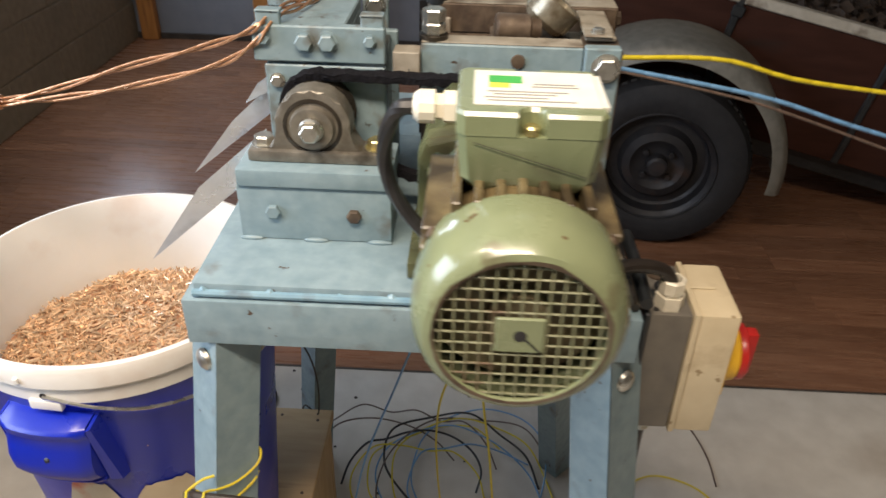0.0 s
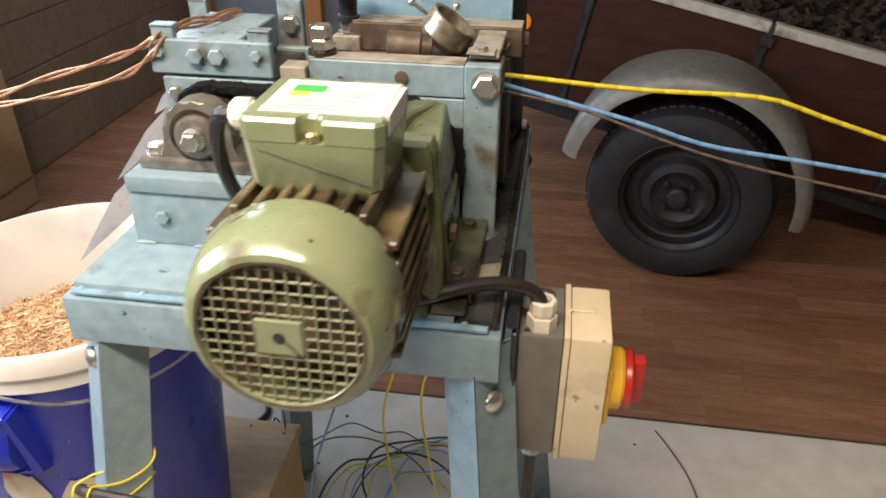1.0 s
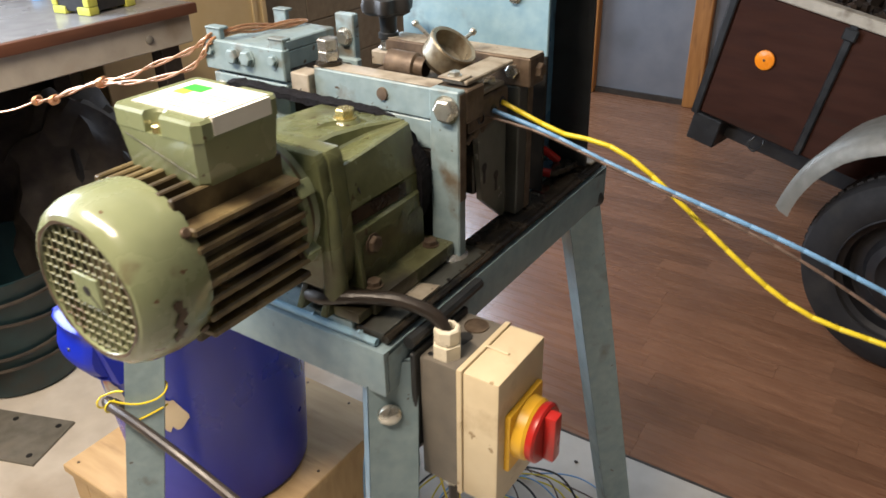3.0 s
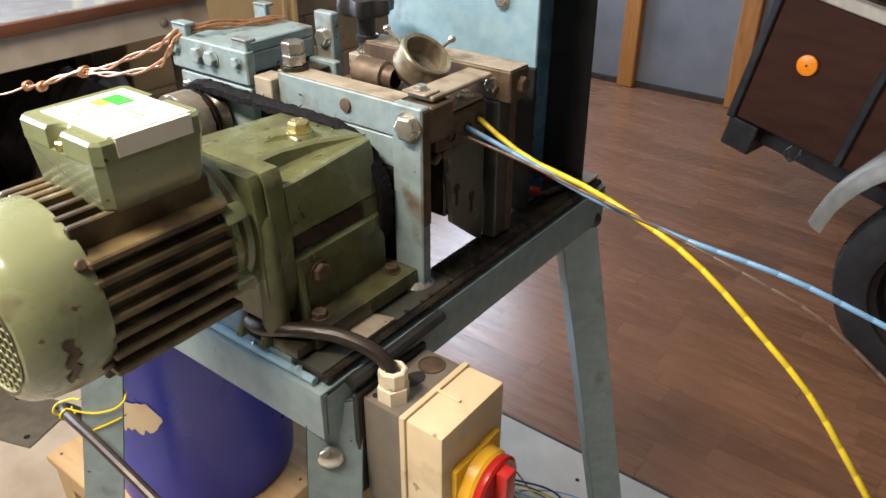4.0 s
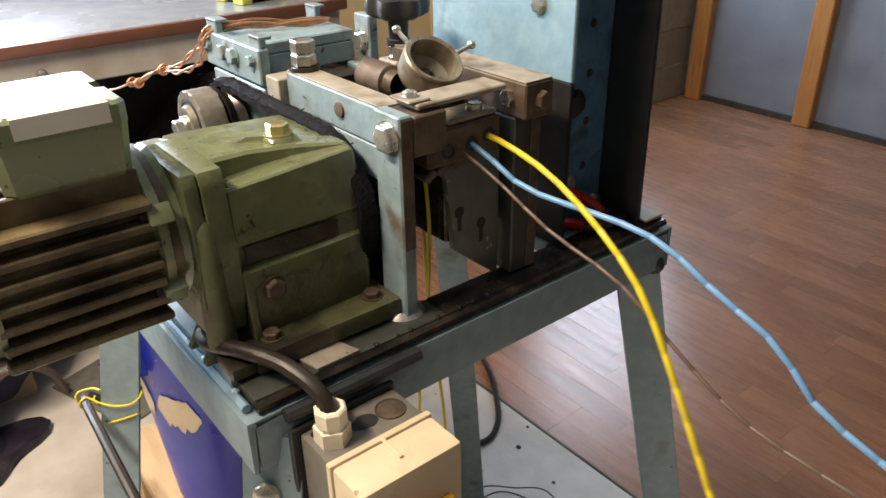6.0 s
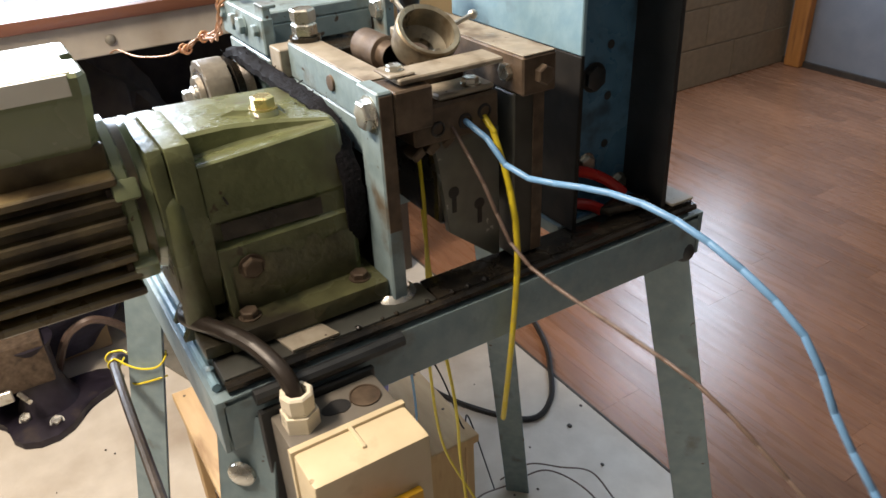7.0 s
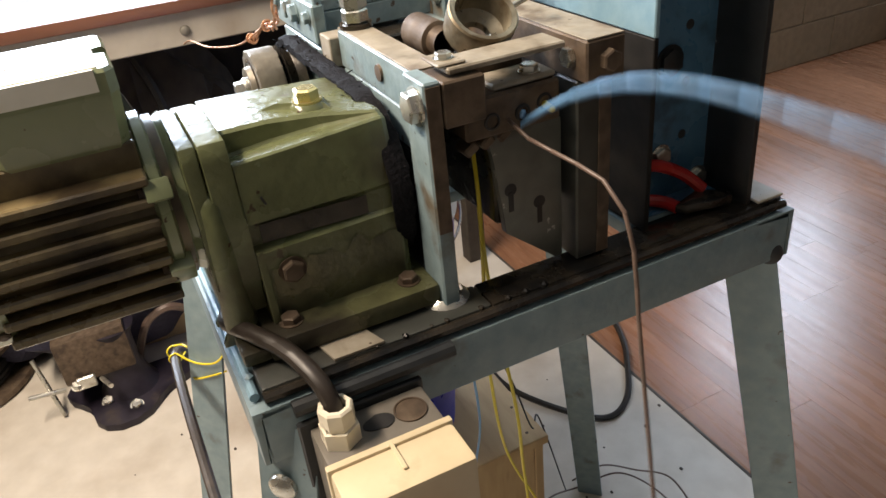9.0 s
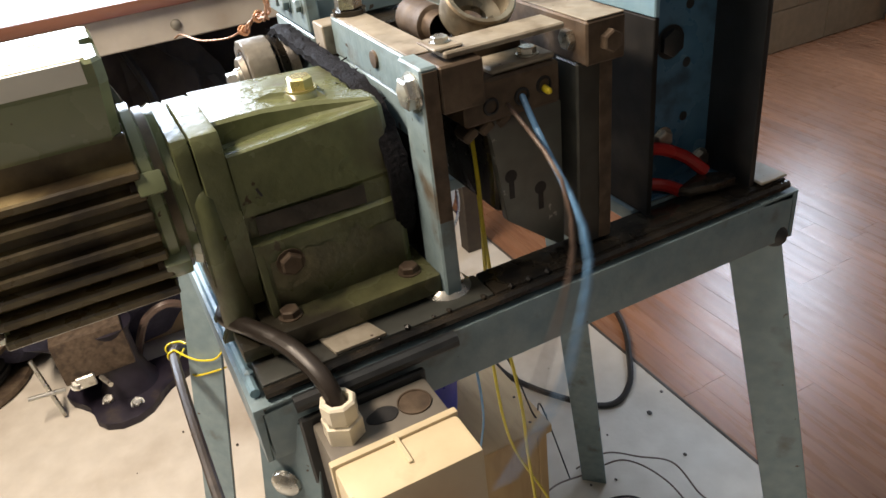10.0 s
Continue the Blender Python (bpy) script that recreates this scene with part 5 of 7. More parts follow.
    tube(bm, pts, 0.0022, 60, 6); part("bail", bm, STEEL, bk, "thin wire bail")
    # torn paper label
    for a0, a1, z0, z1, seed in ((283, 311, 0.205, 0.278, 1), (256, 279, 0.20, 0.29, 2)):
        rnd = random.Random(seed); bm = mesh(); n = 14
        top, bot = [], []
        for k in range(n + 1):
            a = radians(a0 + (a1 - a0) * k / n); f = min(1.0, 4.5 * min(k, n - k) / n + 0.12)
            zm, zh = (z0 + z1) / 2, (z1 - z0) / 2 * f
            for lst, zz in ((top, zm + zh * rnd.uniform(0.9, 1)), (bot, zm - zh * rnd.uniform(0.6, 1))):
                r = 0.157 + 0.033 * (zz - 0.006) / (H - 0.06) + 0.0012
                lst.append(bm.verts.new(B + Vector((r * math.cos(a), r * math.sin(a), zz))))
        for k in range(n):
            bm.faces.new((top[k], top[k + 1], bot[k + 1], bot[k]))
        part("torn_label", bm, mat("torn_paper", (0.52, 0.42, 0.28), (0.62, 0.53, 0.38), 0.7, scale=20, stain=(0.5, 0.12, 0.06), stain_scale=14, stain_at=0.63), bk, "torn brown paper label")
    # chopped copper
    cp = thing("copper_granules", B + Vector((0, 0, 0.3)), "heap of chopped copper wire in the bucket", "copper scrap", kind="stuff")
    bm = mesh(); rnd = random.Random(11)
    n = 40
    verts = []
    for j in range(14):
        for k in range(n):
            r = 0.181 * j / 13; a = 2 * math.pi * k / n
            x, y = r * math.cos(a), r * math.sin(a)
            z = 0.354 + 0.030 * (1 - (r / 0.18) ** 2) + 0.010 * (y - 0.5 * x) / 0.18 + 0.012 * noise.noise(Vector((x * 18, y * 18, 0)))
            verts.append(bm.verts.new(B + Vector((x, y, z))))
    for j in range(13):
        for k in range(n):
            if j == 0:
                bm.faces.new((verts[n + k], verts[n + (k + 1) % n], verts[(k + 1) % n], verts[k]))
            else:
                bm.faces.new((verts[j * n + k], verts[(j + 1) * n + k], verts[(j + 1) * n + (k + 1) % n], verts[j * n + (k + 1) % n]))
    part("copper_bed", bm, mat("copper_bed", (0.42, 0.2, 0.11), (0.66, 0.38, 0.23), 0.45, 0.2, scale=220, bump=1.0, bump_scale=260), cp)
    vs, fs = [], []
    for k in range(5200):
        r = 0.174 * math.sqrt(rnd.random()); a = rnd.uniform(0, 2 * math.pi)
        x, y = r * math.cos(a), r * math.sin(a)
        z = 0.3555 + 0.030 * (1 - (r / 0.18) ** 2) + 0.010 * (y - 0.5 * x) / 0.18 + 0.012 * noise.noise(Vector((x * 18, y * 18, 0))) + rnd.uniform(0, 0.004)
        L = rnd.uniform(0.007, 0.025); w = rnd.uniform(0.0007, 0.0016)
        d = Vector((math.cos(rnd.uniform(0, 7)), math.sin(rnd.uniform(0, 7)), rnd.uniform(-0.3, 0.45))).normalized() * L
        s_ = d.cross(Vector((0, 0, 1))).normalized() * w; u = Vector((0, 0, w * 1.3)); c = Vector((x, y, z))
        i = len(vs)
        vs += [c - d / 2 - s_, c - d / 2 + s_, c - d / 2 + u, c + d / 2 - s_, c + d / 2 + s_, c + d / 2 + u]
        fs += [(i, i + 1, i + 4, i + 3), (i + 1, i + 2, i + 5, i + 4), (i + 2, i, i + 3, i + 5), (i, i + 2, i + 1), (i + 3, i + 4, i + 5)]
    me = bpy.data.meshes.new("copper_bits"); me.from_pydata(vs, [], fs); me.materials.append(COPPER)
    ob = new("copper_bits", me); ob.parent = cp; ob.location = -Vector((0, 0, 0.3))
    # crate under the bucket
    cr = thing("wooden_crate", (-0.63, 0.275, 0.0), "worn plywood crate under the bucket", "crate")
    bm = mesh(); box(bm, -0.852, -0.405, 0.05, 0.50, 0.282, 0.301, 0.002); part("lid", bm, PLY, cr)
    bm = mesh(); box(bm, -0.846, -0.411, 0.474, 0.492, 0.0, 0.2815, 0.0015); part("side", bm, PLY, cr)
    for x0, x1 in ((-0.846, -0.80), (-0.47, -0.411)):
        bm = mesh(); box(bm, x0, x1, 0.058, 0.076, 0.0, 0.2815, 0.0015); part("corner_board", bm, PLY, cr)
    bm = mesh(); box(bm, -0.7995, -0.4705, 0.058, 0.076, 0.235, 0.2815, 0.0015); part("front_rail", bm, PLY, cr)
    bm = mesh(); box(bm, -0.825, -0.432, 0.08, 0.47, 0.0, 0.012); part("bottom", bm, OLDWOOD, cr)
    for x in (-0.846, -0.43):
        bm = mesh(); box(bm, x, x + 0.018, 0.0765, 0.4735, 0.06 if x < -0.8 else 0.0, 0.2815, 0.0015); part("side", bm, PLY, cr)
    for x, y in ((-0.44, 0.08), (-0.425, 0.3), (-0.62, 0.485), (-0.5, 0.48), (-0.43, 0.47), (-0.83, 0.07)):
        bm = mesh(); rod(bm, (x, y, 0.301), (x, y, 0.3018), 0.003, 8); part("nail", bm, RUSTY, cr)


build_bucket()


# ---- bench with clutter ----
def build_bench():
    be = thing("workbench", (-1.74, -0.2, 0.0), "grey-topped wooden workbench with brown edge against the wall", "workbench")
    X = -1.376
    y0, y1 = -1.7, 0.955
    bm = mesh(); box(bm, -2.09, X - 0.002, y0, y1, 0.935, 0.958, 0.002); part("top", bm, BENCHTOP, be, "shiny grey worn bench top")
    bm = mesh(); box(bm, X - 0.0018, X + 0.018, y0, y1, 0.931, 0.9585, 0.004, seg=2); part("edge_strip", bm, mat("red_brown_edge_strip", (0.10, 0.042, 0.026), (0.16, 0.07, 0.042), 0.4, scale=10, bump=0.2, bump_scale=40, stretch=(1, 0.3, 1), stain=(0.06, 0.03, 0.02), stain_scale=8), be, "brown wooden edge strip")
    bm = mesh(); box(bm, X - 0.035, X, y0 + 0.02, y1 - 0.015, 0.855, 0.9305, 0.003); ra = part("rail", bm, BENCHRAIL, be, "pale painted rail")
    for y in (0.182, -0.45, 0.80):
        bm = mesh(); dome(bm, (X, y, 0.888), (1, 0, 0), 0.012); part("bolt", bm, GALV, ra)
    for y in (0.86, -0.8):
        bm = mesh(); box(bm, X - 0.09, X - 0.04, y, y + 0.06, 0.0, 0.93, 0.003); part("leg", bm, DARKSTUFF, be, "dark bench leg")
        bm = mesh(); box(bm, -2.05, -2.0, y, y + 0.06, 0.0, 0.93, 0.003); part("leg", bm, DARKSTUFF, be, "dark bench leg")
    bm = mesh(); box(bm, -2.07, -2.05, y0, y1 - 0.02, 0.05, 0.9, 0.001); part("back_board", bm, DARKSTUFF, be, "dark board under the bench")
    tc = thing("tool_case", (-1.525, 0.765, 0.958), "black tool case with yellow-green corners on the bench", "tool case")
    m = Matrix.Translation((-1.525, 0.765, 0.9585)) @ pose(0, 0, 0, 0, 0, 9)
    bm = mesh(); box(bm, -0.06, 0.06, -0.074, 0.074, 0.006, 0.13, 0.008, m, seg=2); part("body", bm, BLACK, tc)
    for x, y in ((-0.042, -0.062), (0.042, -0.062), (-0.042, 0.062), (0.042, 0.062)):
        bm = mesh(); box(bm, x - 0.022, x + 0.022, y - 0.016, y + 0.016, 0.0, 0.02, 0.004, m, seg=2); box(bm, x * 1.3 - 0.010, x * 1.3 + 0.010, y - 0.0155, y + 0.0155, 0.0205, 0.07, 0.004, m, seg=2); part("corner", bm, CASE_GREEN, tc, "yellow-green plastic corner")
    bm = mesh(); box(bm, -0.055, 0.055, -0.07, 0.07, 0.1305, 0.150, 0.005, m, seg=2); part("lid", bm, CASE_GREEN, tc, "yellow-green plastic lid")
    cp = thing("bottle_cap", (-1.79, 0.77, 0.958), "small blue plastic cap on the bench", "cap")
    bm = mesh(); lathe(bm, (-1.79, 0.77, 0.9585), (0, 0, 1), [(0, 0), (0.02, 0), (0.02, 0.014), (0.017, 0.017), (0, 0.017)], 20); part("shell", bm, BWIRE, cp)
    rnd = random.Random(21)

    def lump(name, c, r, sq_, m, label, cat, seed):
        b = mesh(); bmesh.ops.create_icosphere(b, subdivisions=4, radius=1.0)
        for v in b.verts:
            n_ = v.co.normalized()
            f = 1 + 0.22 * noise.noise(n_ * 1.7 + Vector((seed, 0, 0))) + 0.12 * noise.noise(n_ * 4 + Vector((0, seed, 0))) + 0.05 * noise.noise(n_ * 11)
            v.co = Vector((n_.x * sq_[0], n_.y * sq_[1], max(n_.z, -0.8) * sq_[2])) * r * f
        lo = min(v.co.z for v in b.verts)
        t = thing(name, (c[0], c[1], 0.0), label, cat)
        bmesh.ops.translate(b, vec=(c[0], c[1], c[2] - lo), verts=b.verts)
        part("cloth", b, m, t)
        bm = mesh(); h = r * sq_[2] * 1.7
        tube(bm, [(c[0] + 0.9 * r * sq_[0], c[1] - 0.09, h * 0.55), (c[0] + 0.8 * r * sq_[0], c[1] - 0.07, h * 0.85), (c[0] + 0.3 * r * sq_[0], c[1], h * 1.06), (c[0] + 0.8 * r * sq_[0], c[1] + 0.08, h * 0.85), (c[0] + 0.9 * r * sq_[0], c[1] + 0.1, h * 0.55)], 0.012, 40, 6)
        part("strap", bm, BLACK, t)
    tub = thing("tub", (-1.66, 0.37, 0.0), "dark teal tub wound with dark cord under the bench", "tub")
    teal = mat("dark_teal_plastic", (0.007, 0.024, 0.03), (0.012, 0.038, 0.045), 0.4, scale=20, bump=0.1, stain=(0.03, 0.025, 0.02), stain_scale=7, stain_at=0.56)
    bm = mesh(); lathe(bm, (-1.66, 0.37, 0.0), (0, 0, 1), [(0, 0), (0.15, 0), (0.16, 0.01), (0.205, 0.36), (0.21, 0.37), (0.20, 0.37), (0.15, 0.03), (0, 0.03)], 40); part("wall", bm, teal, tub)
    for k, (z, tilt) in enumerate(((0.09, 0.10), (0.17, -0.14), (0.25, 0.12), (0.30, -0.08))):
        pts = []
        for j in range(25):
            a = 2 * math.pi * j / 24
            zz = z + tilt * 0.2 * math.cos(a + k)
            r = 0.16 + 0.045 * (zz - 0.01) / 0.35 + 0.007
            pts.append((-1.66 + r * math.cos(a), 0.37 + r * math.sin(a), zz))
        bm = mesh(); tube(bm, pts, 0.005, 72, 6); part("cord", bm, DARKSTUFF, tub, "dark cord")
    lump("fabric_bag", (-1.62, -0.18, 0.0), 0.26, (0.8, 1.1, 1.2), NAVY, "black crumpled bag under the bench", "bag", 4.0)
    lump("fabric_bag", (-1.80, 0.74, 0.0), 0.25, (0.8, 1.0, 1.4), DARKSTUFF, "dusty dark sack under the bench", "bag", 7.0)
    lump("fabric_bag", (-1.85, 0.02, 0.0), 0.28, (0.8, 1.2, 1.7), DARKSTUFF, "dusty dark sack under the bench", "bag", 9.0)
    lump("fabric_bag", (-1.78, -0.45, 0.0), 0.3, (0.8, 1.2, 1.5), NAVY, "dark blue sack under the bench", "bag", 12.0)
    # machine scrap in front of the bench
    violet = mat("dark_violet_cast_iron", (0.01, 0.008, 0.015), (0.0225, 0.018, 0.03), 0.5, 0.2, scale=30, bump=0.4, stain=(0.06, 0.045, 0.035), stain_scale=12, stain_at=0.6)
    sc = thing("clamp_stand", (-1.3, -0.2, 0.0), "dark violet cast clamp stand with bright screws on the floor", "tool")
    foot = []
    for k in range(28):
        a = 2 * math.pi * k / 28
        r = 0.13 + 0.035 * math.cos(3 * a + 0.6)
        foot.append((-1.36 + r * math.cos(a) * 0.85, -0.19 + r * math.sin(a) * 1.15))
    bm = mesh(); prism(bm, foot, "z", 0.0, 0.022, 0.004); part("foot", bm, violet, sc)
    bm = mesh(); lathe(bm, (-1.38, -0.19, 0.022), (0, 0, 1), [(0, 0), (0.075, 0), (0.06, 0.03), (0.045, 0.08), (0.045, 0.16), (0.06, 0.19), (0, 0.2)], 24); part("pillar", bm, violet, sc)
    bm = mesh(); box(bm, -1.50, -1.33, -0.325, -0.155, 0.105, 0.232, 0.006, seg=2); part("body", bm, RUSTY, sc, "dusty brown block")
    bm = mesh(); box(bm, -1.329, -1.318, -0.30, -0.255, 0.09, 0.125, 0.003); part("latch", bm, STEEL, sc, "bright steel latch")
    for p, q in (((-1.36, -0.36, 0.006), (-1.40, -0.385, 0.17)), ((-1.36, -0.42, 0.09), (-1.37, -0.335, 0.075)), ((-1.30, -0.24, 0.12), (-1.24, -0.22, 0.13))):
        bm = mesh(); rod(bm, p, q, 0.006); part("screw", bm, STEEL, sc, "bright clamp screw")
    for x, y, z in ((-1.33, -0.30, 0.10), (-1.275, -0.185, 0.022), (-1.33, -0.25, 0.022)):
        bm = mesh(); hexhead(bm, (x, y, z), (0.4, 0, 1), 0.014, 0.014); part("nut", bm, STEEL, sc)
    dr = thing("cable_drum", (-1.66, -0.62, 0.0), "dark dusty cable drum lying under the bench", "drum")
    bm = mesh(); lathe(bm, (-1.66, -0.62, 0.0), (0, 0, 1), [(0, 0), (0.19, 0), (0.195, 0.01), (0.19, 0.02), (0.13, 0.025), (0.13, 0.12), (0.185, 0.125), (0.19, 0.14), (0.05, 0.145), (0, 0.14)], 40); part("flange", bm, RUSTY, dr, "brown rusted flanges")
    for k in range(6):
        bm = mesh(); pts = [(-1.66 + (0.142 + 0.004 * (k % 2)) * math.cos(j * math.pi / 8), -0.62 + (0.142 + 0.004 * (k % 2)) * math.sin(j * math.pi / 8), 0.034 + 0.015 * k) for j in range(17)]
        tube(bm, pts, 0.008, 60, 6); part("turn", bm, BLACK, dr)
    cord("brown_hose", [(-1.46, -0.16, 0.02), (-1.43, -0.12, 0.13), (-1.42, -0.085, 0.175), (-1.42, -0.03, 0.185), (-1.45, 0.03, 0.12), (-1.50, 0.06, 0.012)], 0.011, BRWIRE, "stiff brown hose bent in front of the bench", "hose", n=40)
    cbx = thing("cardboard_box", (-1.64, -0.08, 0.0), "small brown cardboard box under the bench", "box")
    bm = mesh(); box(bm, -1.72, -1.56, -0.16, 0.0, 0.0, 0.17, 0.003); part("carton", bm, BEIGE, cbx)
    bm = mesh(); box(bm, -1.71, -1.57, -0.158, -0.08, 0.1705, 0.1735); part("flap", bm, BEIGE, cbx)
    pl = thing("steel_plate", (-1.38, 0.20, 0.0), "flat grey steel plate with holes on the floor", "steel plate")
    bm = mesh(); box(bm, -0.16, 0.16, -0.08, 0.08, 0.0, 0.008, 0.001, Matrix.Translation((-1.43, 0.165, 0)) @ pose(0, 0, 0, 0, 0, 20)); part("plate", bm, GALV, pl)
    for k in range(6):
        bm = mesh(); p = Matrix.Translation((-1.43, 0.165, 0.0)) @ pose(0, 0, 0, 0, 0, 20) @ Vector((-0.13 + 0.13 * (k % 3), -0.055 + 0.11 * (k // 3), 0.0081)); rod(bm, p, p + Vector((0, 0, 0.0006)), 0.008, 10); part("hole", bm, BLACK, pl)
    # beige panelled cupboard beyond the bench
    cb = thing("cupboard", (-1.98, 1.5, 0.0), "beige hardboard cupboard standing against the block wall", "cupboard")
    bm = mesh(); box(bm, -2.097, -1.93, 1.02, 1.84, 0.0, 0.52, 0.004); part("body", bm, BEIGE, cb)
    bm = mesh(); box(bm, -1.9295, -1.925, 1.02, 1.84, 0.10, 0.112, 0.001); part("plinth_line", bm, OLDWOOD, cb)
    bm = mesh(); box(bm, -2.097, -1.96, 1.02, 1.78, 0.5205, 1.3, 0.004); part("upper_panel", bm, CREAMWALL, cb, "cream upper panel")
    for y in (1.70, 1.75):
        bm = mesh(); box(bm, -1.9595, -1.948, y, y + 0.022, 0.522, 1.3, 0.004, seg=2); part("moulding", bm, CREAMWALL, cb)


build_bench()


# ---- trailer ----
def build_trailer():
    tr = thing("trailer", (0.44, 1.95, 0.0), "dark brown boarded car trailer with its drawbar down", "trailer")
    # body space: s along the side, w into the trailer, h above the side's foot
    M = Matrix.Translation((-0.14, 2.045, 0.0)) @ pose(0, 0, 0, 0, 0, -10) @ Matrix.Translation((0, 0, 0.49)) @ pose(0, 0, 0, 0, 11.3, 0)

    def tpart(name, m, *boxes, label="", bevel=0.004):
        b = mesh()
        for bb in boxes:
            box(b, *bb, bevel, M)
        return part(name, b, m, tr, label)
    L = 2.1
    side = tpart("side_board", TRAILER_BOARD, (-0.14, L, 0.0, 0.02, 0.0, 0.41), label="dark brown side board")
    tpart("side_board", TRAILER_BOARD, (-0.14, L, 1.12, 1.14, 0.0, 0.41))
    tpart("tail_board", TRAILER_BOARD, (-0.16, -0.141, -0.002, 1.142, 0.0, 0.41))
    tpart("head_board", TRAILER_BOARD, (L + 0.001, L + 0.02, 0.0, 1.14, 0.0, 0.41))
    tpart("bed", OLDWOOD, (-0.13, L - 0.01, 0.021, 1.119, 0.0, 0.03), label="dirty wooden bed with debris")
    pale = mat("weathered_pale_rail_paint", (0.36, 0.33, 0.27), (0.48, 0.45, 0.38), 0.55, scale=30, bump=0.3, stain=(0.14, 0.11, 0.08), stain_scale=14, stain_at=0.58)
    tpart("top_rail", pale, (-0.14, 0.745, -0.014, 0.03, 0.412, 0.445), label="pale weathered top rail")
    tpart("top_rail", pale, (0.757, L, -0.014, 0.03, 0.412, 0.445), label="pale weathered top rail")
    tpart("top_rail", GALV, (-0.14, L, 1.11, 1.152, 0.412, 0.44))
    for s_ in (0.20, 0.75, 1.25, 1.8):
        tpart("stake", BLACK_PAINT, (s_ - 0.012, s_ + 0.012, -0.012, -0.0005, 0.0, 0.435), label="black side stake")
        tpart("latch", BLACK_PAINT, (s_ - 0.02, s_ + 0.02, -0.02, -0.0125, 0.37, 0.405))
    ld = thing("rubble", M @ Vector((1.0, 0.5, 0.03)), "dark brown rubble and bark filling the trailer", "rubble", kind="stuff")
    rr = random.Random(77)
    bm = mesh(); box(bm, -0.135, L - 0.005, 0.031, 1.109, 0.0305, 0.37, 0, M)
    for k in range(1500):
        z = 0.372 + 0.05 * rr.random()
        d = [rr.uniform(0.004, 0.022) for _ in range(3)]
        box(bm, -d[0], d[0], -d[1], d[1], -d[2] * 0.6, d[2] * 0.6, 0, M @ Matrix.Translation((rr.uniform(-0.10, L - 0.05), 0.055 + 1.03 * rr.random() ** 1.6, z)) @ pose(0, 0, 0, rr.uniform(-60, 60), rr.uniform(-60, 60), rr.uniform(0, 360)))
    part("pieces", bm, mat("bark_rubble", (0.03, 0.02, 0.014), (0.09, 0.06, 0.042), 0.8, scale=40, bump=0.5, island=0.75), ld, smooth=0)
    tpart("chassis_beam", BLACK_PAINT, (-0.10, L, 0.06, 0.11, -0.075, -0.002))
    tpart("chassis_beam", BLACK_PAINT, (-0.10, L, 1.03, 1.08, -0.075, -0.002))
    tpart("lamp_bracket", BLACK_PAINT, (-0.155, -0.055, -0.008, 0.16, -0.10, -0.004))
    tpart("tail_edge", BLACK_PAINT, (-0.168, -0.142, -0.010, -0.003, -0.01, 0.43))
    tpart("drawbar", BLACK_PAINT, (L, L + 0.9, 0.54, 0.60, -0.07, -0.01))
    bm = mesh(); p = M @ Vector((0.0, -0.003, 0.235)); ax = (M.to_3x3() @ Vector((0, -1, 0)))
    lathe(bm, p, ax, [(0, 0.0), (0.03, 0), (0.03, 0.006), (0.026, 0.0085), (0.0, 0.0095)], 32); rf = part("reflector", bm, ORANGE, tr, "round orange reflector")
    bm = mesh(); lathe(bm, p + ax * 0.0095, ax, [(0.004, 0), (0, 0.001)], 10); part("rivet", bm, BLACK, rf)
    bm = mesh(); tube(bm, [M @ Vector(v) for v in ((0.06, 0.0, -0.005), (0.05, -0.01, -0.03), (0.075, -0.012, -0.045), (0.095, -0.01, -0.02), (0.09, 0, -0.003))], 0.004, 24); part("rope_hook", bm, BLACK_PAINT, tr)
    # wheel
    W = Vector((0.430, 1.635, 0.288))
    ax = Vector((-math.sin(radians(10)), -math.cos(radians(10)), 0))
    bm = mesh(); lathe(bm, W, ax, [(0.178, -0.155), (0.185, -0.16), (0.235, -0.165), (0.27, -0.15), (0.283, -0.125), (0.288, -0.085), (0.283, -0.04), (0.272, -0.015), (0.24, 0.0), (0.20, -0.002), (0.182, -0.01), (0.176, -0.02)], 64, close=True); wh = part("tyre", bm, TYRE, tr, "worn black tyre")
    for k in range(64):
        a0 = 360 / 64 * k
        bm = mesh(); lathe(bm, W, ax, [(0.2835, -0.118), (0.2895, -0.115), (0.2895, -0.055), (0.2835, -0.052)], 2, start=a0, turn=3.6); part("tread_block", bm, TYRE, wh)
    bm = mesh(); lathe(bm, W, ax, [(0.181, -0.004), (0.186, -0.010), (0.178, -0.016), (0.165, -0.025), (0.158, -0.06), (0.15, -0.065), (0.125, -0.062), (0.11, -0.035), (0.085, -0.028), (0.07, -0.04), (0.05, -0.045), (0.035, -0.045), (0.034, -0.01), (0.026, -0.004), (0.0, -0.002)], 64); rim = part("rim", bm, RIM, tr, "dull dark steel rim")
    for k in range(4):
        a = radians(45 + 90 * k)
        e1 = Vector((ax.y, -ax.x, 0)).normalized()
        bm = mesh(); hexhead(bm, W + ax * -0.038 + e1 * 0.055 * math.cos(a) + Vector((0, 0, 0.055 * math.sin(a))), ax, 0.011, 0.012, False); part("wheel_bolt", bm, RIM, rim)
    bm = mesh(); rod(bm, W - ax * 0.03, W - ax * 1.3, 0.03); part("axle", bm, BLACK_PAINT, tr)
    # mudguard
    e1 = Vector((math.cos(radians(-10)), math.sin(radians(-10)), 0))
    bm = mesh(); rows = []
